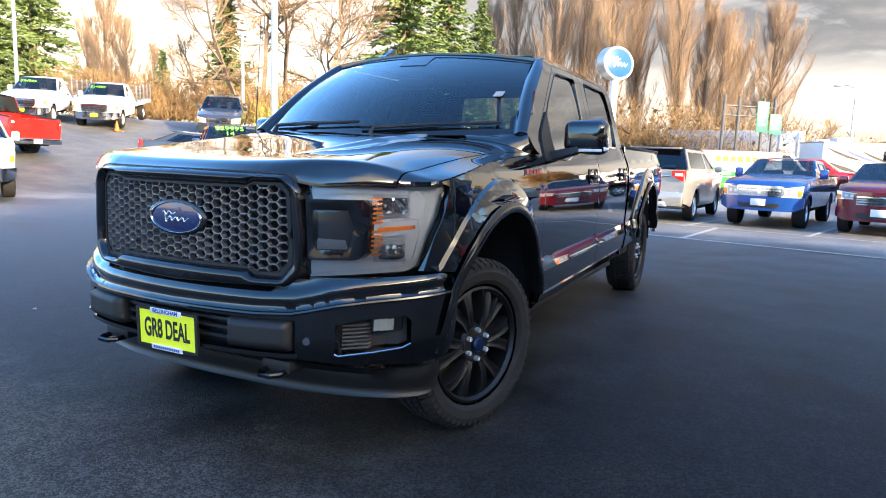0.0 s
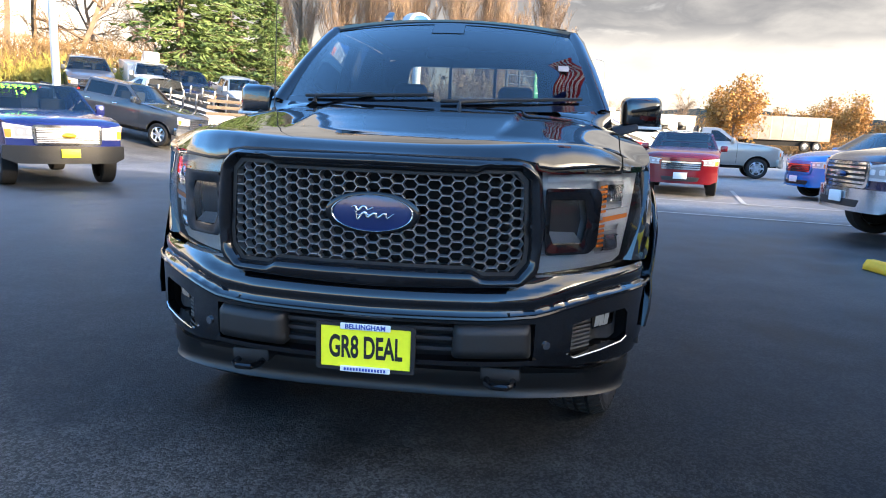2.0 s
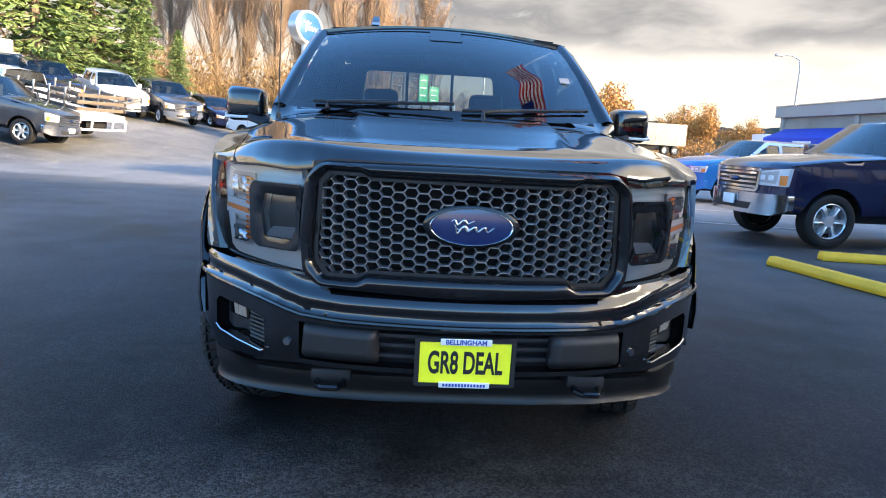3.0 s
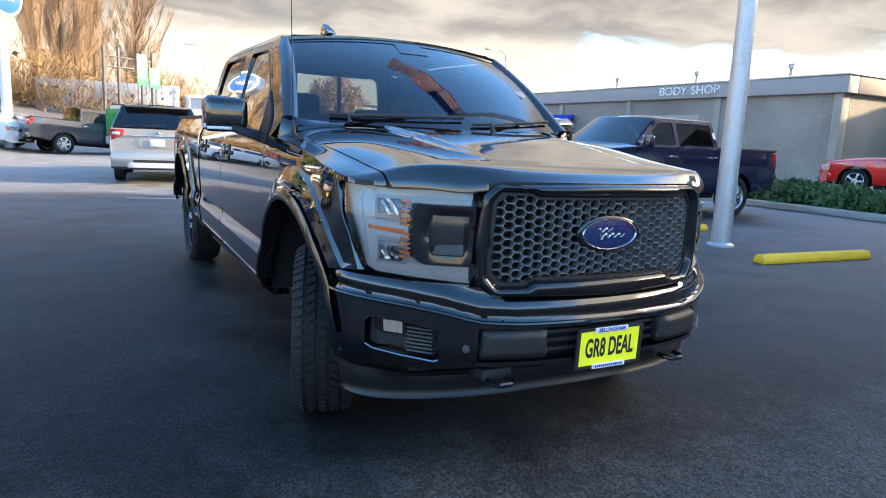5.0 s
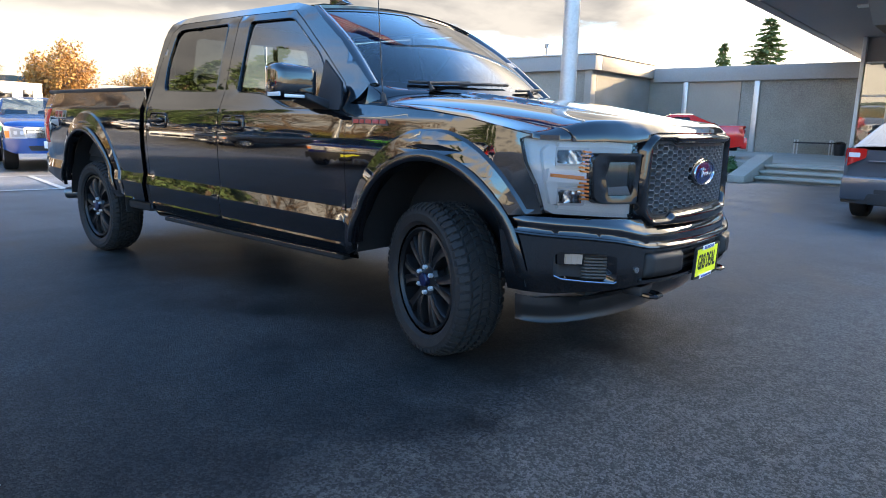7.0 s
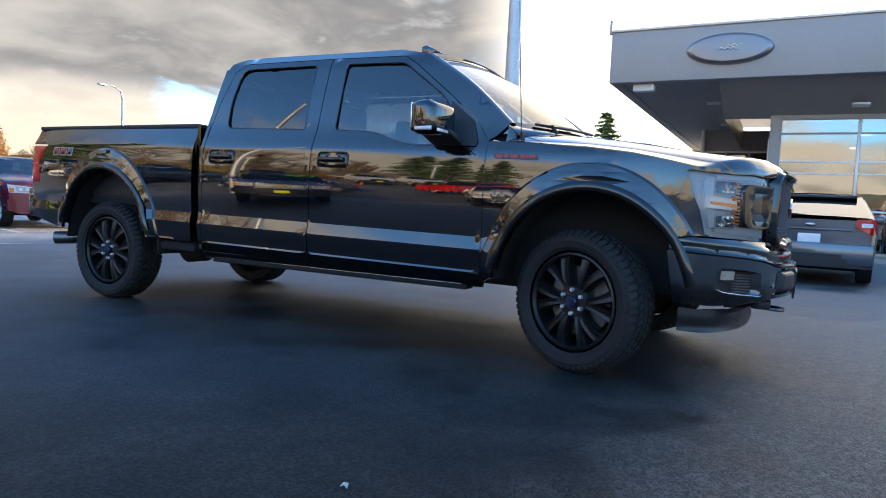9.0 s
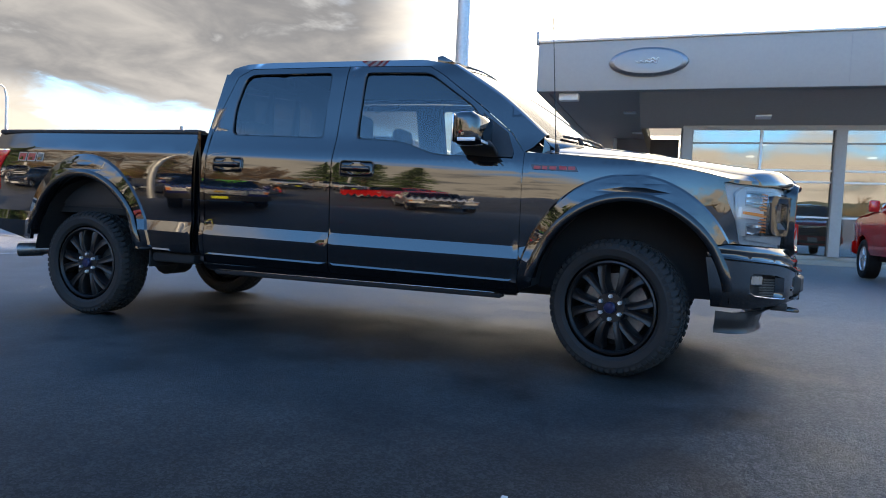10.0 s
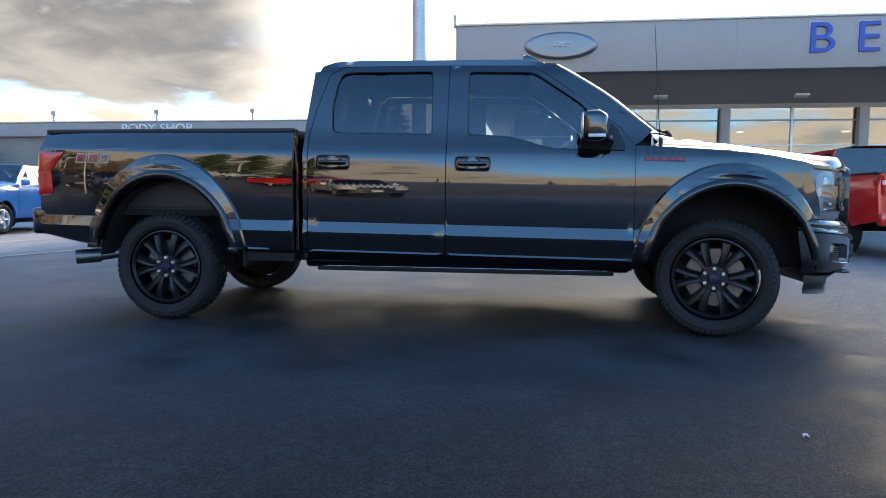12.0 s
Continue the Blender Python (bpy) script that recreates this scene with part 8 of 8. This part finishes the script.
for s in (1, -1):
    pad = [(s * bx(0.285), 0.522), (s * bx(0.290), 0.640), (s * bx(0.545), 0.642), (s * bx(0.553), 0.520)]
    prd = rounded(pad, 0.02)
    part("bumper_pad", bm_panel(prd, lambda u, z: bump(u, z, 0.030 * smoothstep(dist_loop((u, z), prd) / 0.018) - 0.006), 0.016, back=(0, 0.04, 0)), "grey_plastic", hero, "matt grey plastic bumper pad", angle=60)
    fog = [(s * u, z) for u, z in fogh]
    well = part("fog_light_recess", bm_panel(fog, lambda u, z: bump(u, z, -0.052 - 0.03 * smoothstep((abs(u) - bx(0.70)) / 0.05) * (1 - smoothstep((abs(u) - bx(0.85)) / 0.05))), 0.02), "black_plastic", hero)
    part("recess_trim", bm_tube([bump(s * u, z, 0.001) for u, z in ((bx(0.688), 0.515), (bx(0.70), 0.508), (bx(0.80), 0.518), (bx(0.88), 0.530), (bx(0.903), 0.545))], 0.0045, 6), "chrome_dark", well)
    lamp = part("fog_lamp", bm_panel(rounded([(s * bx(0.800), 0.582), (s * bx(0.888), 0.588), (s * bx(0.890), 0.648), (s * bx(0.800), 0.642)], 0.008), lambda u, z: bump(u, z, -0.046), 0.03, back=(0, 0.04, 0)), "black_gloss", well)
    for k in range(3):
        a = bx(0.806) + 0.026 * k
        part("lamp_reflector", bm_panel([(s * a, 0.590), (s * (a + 0.024), 0.592), (s * (a + 0.024), 0.638), (s * a, 0.636)], lambda u, z: bump(u, z, -0.040 + 0.12 * (z - 0.6) * (1 if k != 1 else 0.3)), 0.02, back=(0, 0.01, 0)), "fog_glow", lamp)
    for k in range(7):
        z = 0.520 + 0.015 * k
        part("recess_rib", bm_panel([(s * bx(0.695), z), (s * bx(0.792), z + 0.004), (s * bx(0.792), z + 0.011), (s * bx(0.695), z + 0.007)], lambda u, z2: bump(u, z2, -0.044), 0.03, back=(0, 0.02, 0)), "rib_grey", well)
    hook = [(s * 0.405, -0.93, 0.43), (s * 0.405, -1.035, 0.425), (s * 0.425, -1.06, 0.424), (s * 0.475, -1.06, 0.424), (s * 0.495, -1.035, 0.425), (s * 0.495, -0.93, 0.43)]
    hk = part("tow_hook", bm_tube(hook, 0.0115, 8), "black_gloss", hero)
    part("hook_bracket", bm_box(s * 0.45 - 0.07, s * 0.45 + 0.07, -1.0, -0.90, 0.42, 0.47, 0.012), "black_plastic", hk)
    part("parking_sensor", bm_tube([bump(s * bx(0.60), 0.565, -0.02), bump(s * bx(0.60), 0.565, 0.004)], 0.014, 14), "chrome_dark", hero)
vtop = [(0, 0.470), (vx(0.5), 0.468), (vx(0.70), 0.440), (vx(0.90), 0.432), (vy(-0.60), 0.440)]
vbot = [(vy(-0.60), 0.316), (vx(0.90), 0.312), (vx(0.72), 0.311), (vx(0.55), 0.309), (vx(0.40), 0.308), (0, 0.308)]
vl = [(u, z) for u, z in vtop[::-1]] + [(-u, z) for u, z in vtop[1:]] + [(-u, z) for u, z in vbot] + [(u, z) for u, z in vbot[::-1][1:]]
part("air_dam", bm_panel(vl, lambda u, z: val(u, z, 0.012 * smoothstep((z - 0.362) / 0.006) + 0.10 * smoothstep((z - 0.405) / 0.07) * smoothstep((vx(0.86) - abs(u)) / 0.15) + 0.012 * smoothstep((0.325 - z) / 0.02)), 0.028, back=(0, 0.03, 0)), "dam_plastic", hero, "satin black plastic air dam", angle=50)
part("air_dam_bridge", bm_panel([(-0.74, 0.44), (0.74, 0.44), (0.74, 0.52), (-0.74, 0.52)], lambda u, z: val(u, z, 0.04), 0.08, back=(0, 0.05, 0)), "dark_void", hero)


# plate with its frame
frame_loop = rounded([(-0.168, -0.082), (0.168, -0.082), (0.168, 0.082), (-0.168, 0.082)], 0.008)
plate = part("plate_frame", bm_panel(frame_loop, lambda a, b: (a, b, 0.004), 0.05, [rounded([(-0.154, -0.072), (0.154, -0.072), (0.154, 0.072), (-0.154, 0.072)], 0.006)], back=(0, 0, -0.012)), "ink_black", hero)
plate.matrix_basis = pose(0.0, -1.116, 0.545, 92, 0, 0)
face_ = part("yellow_plate", bm_box(-0.152, 0.152, -0.071, 0.071, -0.006, 0.001, 0.001, 1), "plate_yellow", plate, "bright yellow dealer plate")
words = text_mesh("plate_lettering", "GR8 DEAL", 0.092, "ink_black", plate, pose(0, 0.0, 0.0015), 0.0006, bold=0.0024)
words.matrix_basis = pose(0, -0.003, 0.0018) @ Matrix.Diagonal((0.60, 1.16, 1, 1))
part("frame_tab", bm_box(-0.085, 0.085, 0.062, 0.084, 0.0, 0.007, 0.002, 1), "paper_white", plate)
part("frame_tab", bm_box(-0.085, 0.085, -0.086, -0.066, 0.0, 0.007, 0.002, 1), "paper_white", plate)
text_mesh("frame_lettering", "BELLINGHAM", 0.023, "ink_blue", plate, pose(0, 0.073, 0.0072), 0.0005, bold=0.0007)
for k in range(14):
    part("lettering_bar", bm_box(-0.072 + k * 0.0104, -0.065 + k * 0.0104, -0.081, -0.071, 0.0068, 0.0078), "ink_blue", plate, smooth=False)

# mirrors
for s in (1, -1):
    bm = bm_box(1.035, 1.262, 0.715, 0.905, 1.315, 1.512, 0.045, 4)
    for v in bm.verts:
        f = (v.co.x - 1.035) / 0.227
        v.co.y += 0.04 * f * (v.co.y < 0.8) + 0.015 * f
        if v.co.y < 0.8:
            v.co.z += (1.40 - v.co.z) * 0.10
        v.co.x *= s
    mir = part("side_mirror", bm, "black_paint", hero, angle=50)
    arm = bm_prism([(0.70, 1.262), (0.93, 1.275), (0.90, 1.335), (0.72, 1.325)], 0.955, 1.125, "x", 0.018, 3)
    for v in arm.verts:
        f = (v.co.x - 0.955) / 0.17
        v.co.z += 0.035 * f + (0.02 * f if v.co.z < 1.30 else 0)
        v.co.x *= s
    part("mirror_arm", arm, "black_plastic", mir)
    part("mirror_lamp", bm_box(min(s * 1.06, s * 1.255), max(s * 1.06, s * 1.255), 0.735, 0.742, 1.328, 1.345, 0.003), "lamp_silver", mir)
    part("mirror_side_lamp", bm_box(min(s * 1.252, s * 1.262), max(s * 1.252, s * 1.262), 0.775, 0.885, 1.335, 1.358, 0.004), "lamp_silver", mir)
    part("mirror_glass", bm_box(min(s * 1.055, s * 1.245), max(s * 1.055, s * 1.245), 0.915, 0.923, 1.335, 1.495, 0.003), "chrome", mir)
    sail = [(0.615, 1.30), (0.665, 1.42), (0.835, 1.545), (0.835, 1.27), (0.62, 1.262)]
    part("mirror_sail", bm_panel(sail, lambda y, z: (s * side(y, z, 0.010), y, z + rake(y)), 0.05, back=(lambda co: Vector((-0.02 * s, 0, 0)))), "black_plastic", mir)

# handles, badges
for s in (1, -1):
    for yc, zc in ((1.650, 1.158), (2.655, 1.155)):
        frame_ = rounded([(yc - 0.118, zc - 0.046), (yc + 0.118, zc - 0.046), (yc + 0.118, zc + 0.046), (yc - 0.118, zc + 0.046)], 0.028, 5)
        base = part("door_handle", bm_panel(frame_, lambda y, z: (s * (side(y, z) + 0.006 * smoothstep(dist_loop((y, z), frame_) / 0.008) - 0.022 * smoothstep((0.042 - math.hypot((y - yc) * 0.7, z - zc)) / 0.02)), y, z + rake(y)), 0.012, back=(lambda co: Vector((-0.02 * s, 0, 0)))), "black_gloss", hero, angle=60)
        bar_ = bm_box(-0.016, 0.016, yc - 0.100, yc + 0.100, zc - 0.015 + rake(yc), zc + 0.015 + rake(yc), 0.010, 3)
        for v in bar_.verts:
            v.co.x = s * (v.co.x + side(yc, zc) + 0.018)
        part("grip", bar_, "black_gloss", base)
        ring_ = rounded([(yc - 0.122, zc - 0.050), (yc + 0.122, zc - 0.050), (yc + 0.122, zc + 0.050), (yc - 0.122, zc + 0.050)], 0.03, 5)
        part("handle_rim", bm_tube([(s * (side(y, z) + 0.003), y, z + rake(y)) for y, z in ring_ + ring_[:1]], 0.0045, 6), "black_gloss", base)
    x_ = side(0.35, 1.21)
    bd = part("fender_badge", bm_panel(rounded([(0.215, 1.190), (0.232, 1.222), (0.50, 1.232), (0.49, 1.20)], 0.004), lambda y, z: (s * side(y, z, 0.004), y, z), 0.04, back=(lambda co: Vector((-0.006 * s, 0, 0)))), "badge_dark", hero)
    for k, (a, b) in enumerate(((0.440, 0.480), (0.400, 0.428), (0.345, 0.385), (0.285, 0.330), (0.235, 0.275))):
        part("badge_bar", bm_panel([(a, 1.200), (b, 1.202), (b, 1.222), (a, 1.220)], lambda y, z: (s * side(y, z, 0.008), y, z), 0.03, back=(lambda co: Vector((-0.005 * s, 0, 0)))), "badge_red", bd)
    for k, (a, b, mt) in enumerate(((4.665, 4.575, "decal_red"), (4.565, 4.475, "decal_red"), (4.465, 4.395, "decal_grey"))):
        sh = 0.03
        lp = [(a - sh * 0, 1.125), (b, 1.125), (b - 0.012, 1.195), (a - 0.012, 1.195)]
        edge = part("bed_decal", bm_panel(lp, lambda y, z: (s * side(y, z, 0.0025), y, z + rake(y)), 0.03), "decal_edge", hero)
        inn = [(p[0] + (0.008 if p[0] < (a + b) / 2 else -0.008), p[1] + (0.008 if p[1] < 1.16 else -0.008)) for p in lp]
        part("decal_fill", bm_panel(inn, lambda y, z: (s * side(y, z, 0.0045), y, z + rake(y)), 0.03), mt, edge)
        notch = [((a + b) / 2 - 0.012, 1.135), ((a + b) / 2 + 0.02, 1.135), ((a + b) / 2 + 0.01, 1.158), ((a + b) / 2 - 0.018, 1.158)]
        part("decal_gap", bm_panel(notch, lambda y, z: (s * side(y, z, 0.0065), y, z + rake(y)), 0.03), "black_paint", edge)

# tail: lamps, tailgate, bumper, bed
for s in (1, -1):
    tl = [(4.768, 1.206), (5.005, 1.206), (5.015, 0.872), (4.868, 0.890), (4.878, 1.062)]
    lamp = part("tail_light", bm_panel(rounded(tl, 0.012), lambda y, z: (s * (side(y, z) + 0.012 * smoothstep(dist_loop((y, z), tl) / 0.02) - 0.35 * max(0, y - 4.97)), y, z + rake(y)), 0.03, back=(lambda co: Vector((-0.06 * s, 0, 0)))), "lens_red", hero, "red tail light lens")
    part("lamp_divider", bm_panel([(4.872, 1.046), (5.0, 1.040), (5.0, 1.052), (4.872, 1.058)], lambda y, z: (s * (side(y, z, 0.0135) - 0.35 * max(0, y - 4.97)), y, z + rake(y)), 0.03), "decal_red", lamp)
    part("bed_rail_cap", bm_box(min(s * 0.845, s * 0.942), max(s * 0.845, s * 0.942), 2.965, 4.945, 1.408, 1.442, 0.012), "black_plastic", hero)
    bin_ = part("bed_inner_wall", bm_box(min(s * 0.83, s * 0.85), max(s * 0.83, s * 0.85), 2.965, 4.94, 0.86, 1.41), "black_plastic", hero, smooth=False)
part("bed_floor", bm_box(-0.83, 0.83, 2.965, 4.94, 0.84, 0.88), "black_plastic", hero, smooth=False)
part("bed_front_wall", bm_box(-0.95, 0.95, 2.930, 2.962, 0.55, 1.425), "black_paint", hero, smooth=False)
part("tailgate", bm_box(-0.80, 0.80, 4.95, 5.03, 0.90, 1.44, 0.02), "black_paint", hero)
rb = bm_box(-0.975, 0.975, 4.93, 5.17, 0.640, 0.845, 0.03, 3)
for v in rb.verts:
    if v.co.y > 5.05:
        v.co.y -= 0.10 * (abs(v.co.x) / 0.975) ** 4
part("rear_bumper", rb, "black_paint", hero)
part("bumper_step", bm_box(-0.45, 0.45, 4.96, 5.16, 0.846, 0.857, 0.004), "black_plastic", hero)
pts = [(-0.62, 3.3, 0.50), (-0.66, 3.55, 0.52), (-0.70, 4.30, 0.52), (-0.78, 4.55, 0.475), (-0.89, 4.73, 0.462)]
ex = part("exhaust_pipe", bm_tube(pts, [0.035, 0.035, 0.035, 0.04, 0.05], 16, cap=False), "steel_dark", hero)
part("exhaust_tip", bm_tube([(-0.815, 4.61, 0.470), (-0.91, 4.755, 0.460)], 0.056, 18, cap=False), "steel_dark", ex)
part("exhaust_mouth", bm_tube([(-0.88, 4.71, 0.464), (-0.882, 4.713, 0.464)], 0.05, 18), "dark_void", ex)

# sills, running boards, underside
for s in (1, -1):
    part("sill", bm_prism([(0.88 * s, 0.42), (0.925 * s, 0.435), (0.960 * s, 0.478), (0.90 * s, 0.52)], 0.56, 2.88, "y", 0.01), "black_paint", hero)
    part("running_board", bm_box(min(s * 0.82, s * 0.925), max(s * 0.82, s * 0.925), 0.66, 2.80, 0.402, 0.434, 0.012, 3), "dark_void", hero)
    # added bright strip imitating the sky's reflection along the board's edge
    part("sky_glint_strip", bm_box(min(s * 0.912, s * 0.927), max(s * 0.912, s * 0.927), 0.70, 2.76, 0.4345, 0.4395, 0.002), "chrome_dark", hero)
    part("frame_rail", bm_box(min(s * 0.42, s * 0.52), max(s * 0.42, s * 0.52), -0.85, 4.95, 0.50, 0.66, 0.015), "underbody", hero)
    part("bed_under_sill", bm_box(min(s * 0.80, s * 0.96), max(s * 0.80, s * 0.96), 2.96, 3.34, 0.46, 0.53, 0.02), "dark_void", hero)
    part("mud_guard", bm_box(min(s * 0.72, s * 0.98), max(s * 0.72, s * 0.98), 3.335, 3.355, 0.42, 0.70, 0.008), "dark_void", hero)
    for y0, y1 in ((-0.28, 0.12),):
        part("suspension_arm", bm_tube([(s * 0.40, -0.22, 0.38), (s * 0.72, -0.08, 0.34), (s * 0.40, 0.10, 0.38)], 0.03, 8), "underbody", hero)
    part("damper", bm_tube([(s * 0.60, -0.05, 0.40), (s * 0.55, -0.05, 0.85)], 0.045, 10), "underbody", hero)
    part("leaf_spring", bm_tube([(s * 0.60, 3.35, 0.56), (s * 0.60, 3.98, 0.47), (s * 0.60, 4.65, 0.60)], 0.028, 8), "underbody", hero)
part("floor_pan", bm_box(-0.88, 0.88, 0.50, 2.86, 0.50, 0.60, 0.02), "dark_void", hero)
part("engine_block", bm_box(-0.40, 0.40, -0.75, 0.55, 0.48, 1.10, 0.04), "dark_void", hero)
part("transmission", bm_box(-0.20, 0.20, 0.4, 1.7, 0.36, 0.60, 0.05), "underbody", hero)
part("fuel_tank", bm_box(0.10, 0.46, 1.5, 2.8, 0.36, 0.58, 0.05), "underbody", hero)
part("drive_shaft", bm_tube([(0, 1.6, 0.46), (0, 3.85, 0.42)], 0.05, 12), "underbody", hero)
part("rear_axle", bm_tube([(-0.72, 3.98, 0.405), (-0.14, 3.98, 0.405), (-0.1, 3.98, 0.405), (0.1, 3.98, 0.405), (0.14, 3.98, 0.405), (0.72, 3.98, 0.405)], [0.05, 0.05, 0.15, 0.15, 0.05, 0.05], 14), "underbody", hero)
part("front_axle", bm_tube([(-0.70, -0.08, 0.405), (0.70, -0.08, 0.405)], 0.035, 12), "underbody", hero)
part("spare_wheel", bm_lathe([(0.10, 0.0), (0.37, 0.0), (0.385, 0.06), (0.385, 0.14), (0.34, 0.19), (0.10, 0.19)], 28, "z"), "rubber", hero).matrix_basis = pose(0.0, 4.55, 0.52)
part("muffler", bm_box(-0.72, -0.50, 2.2, 3.1, 0.46, 0.60, 0.05, 3), "steel_dark", hero)
part("bed_underside", bm_box(-0.83, 0.83, 2.97, 4.93, 0.79, 0.838), "dark_void", hero, smooth=False)

# wheels, the front pair turned to the truck's right
STEER = -18.0
for s in (1, -1):
    a = radians(STEER)
    kx, lever = 0.70, 0.145
    w = add_wheel(hero, s * (kx + lever * math.cos(a)), -0.08 + s * lever * math.sin(a), 0.405, 0.277, 0.275, s, "black_rim", 6, 0.25, 58, STEER, nuts=True)
    w = add_wheel(hero, s * 0.845, 3.983, 0.405, 0.277, 0.275, s, "black_rim", 6, 0.25, 58, 0, nuts=True)

# cabin
cab = part("dashboard", bm_prism([(0.45, 1.0), (0.50, 1.30), (0.95, 1.33), (1.12, 1.27), (1.10, 1.0)], -0.86, 0.86, "x", 0.03), "cabin_dark", hero)
wheel_ = part("steering_wheel", bm_lathe([(0.19 + 0.016 * math.cos(a), 0.016 * math.sin(a)) for a in (2 * math.pi * k / 8 for k in range(8))], 28, "y", closed=True), "cabin_dark", hero)
wheel_.matrix_basis = pose(0.40, 1.20, 1.27, -25, 0, 0)
part("steering_hub", bm_box(-0.17, 0.17, -0.02, 0.02, -0.04, 0.04, 0.015), "cabin_dark", wheel_)
part("console", bm_box(-0.17, 0.17, 1.10, 1.95, 0.70, 1.08, 0.04), "cabin_dark", hero)
def seat_shape(x, y, w_, z0, z1):
    st = part("seat", bm_prism([(y - 0.50, z0), (y - 0.50, z0 + 0.16), (y - 0.05, z0 + 0.12), (y + 0.14, z1), (y + 0.26, z1), (y + 0.12, z0)], x - w_ / 2, x + w_ / 2, "x", 0.05, 3), "seat_cloth", hero)
    part("headrest", bm_box(x - 0.13, x + 0.13, y + 0.15, y + 0.26, z1 + 0.03, z1 + 0.22, 0.045, 3), "seat_cloth", st)
for x in (0.40, -0.40):
    seat_shape(x, 1.72, 0.52, 0.74, 1.40)
for x in (0.46, -0.46):
    seat_shape(x, 2.58, 0.60, 0.76, 1.34)
part("rear_view_mirror", bm_box(-0.13, 0.13, 0.86, 0.90, 1.70, 1.77, 0.02), "cabin_dark", hero)
part("cabin_floor", bm_box(-0.9, 0.9, 0.5, 2.84, 0.62, 0.70), "cabin_dark", hero, smooth=False)
part("headliner", grid_surface(lambda t, v: (v * 0.70, 1.08 + 1.70 * t, 1.90 + 0.03 * (1 - v * v) + rake(1.08 + 1.7 * t)), np.linspace(0, 1, 6), np.linspace(-1, 1, 7)), "headliner", hero)
for x0, ang in ((0.16, 1), (-0.62, 1)):
    base = Vector(shield(0.02, x0 / 0.84))
    tip = Vector(shield(0.13, (x0 + 0.60) / 0.84 if x0 + 0.60 < 0.8 else 0.93))
    p0, p1 = Vector(shield(0.035, (x0 + 0.0) / 0.84)), Vector(shield(0.09 if x0 < 0 else 0.08, min(0.95, (x0 + 0.62) / 0.84)))
    arm_ = part("wiper_arm", bm_tube([base + Vector((0, -0.06, -0.01)), base + Vector((0, -0.03, 0.03)), p0.lerp(p1, 0.5) + Vector((0, -0.02, 0.03))], [0.016, 0.011, 0.007], 8), "black_plastic", hero)
    part("wiper_blade", bm_tube([Vector(shield(0.045 + 0.05 * k / 8, (x0 - 0.10 + 0.74 * k / 8) / 0.86)) + Vector((0, -0.012, 0.016)) for k in range(9)], 0.009, 6), "black_plastic", arm_)
st = part("window_sticker", bm_box(-0.028, 0.028, -0.03, 0.03, 0, 0.001), "decal_edge", ws)
st.matrix_basis = Matrix.Translation(Vector(shield(0.42, 0.86)) + Vector((0, -0.004, 0.006))) @ Euler((radians(33), 0, 0)).to_matrix().to_4x4()
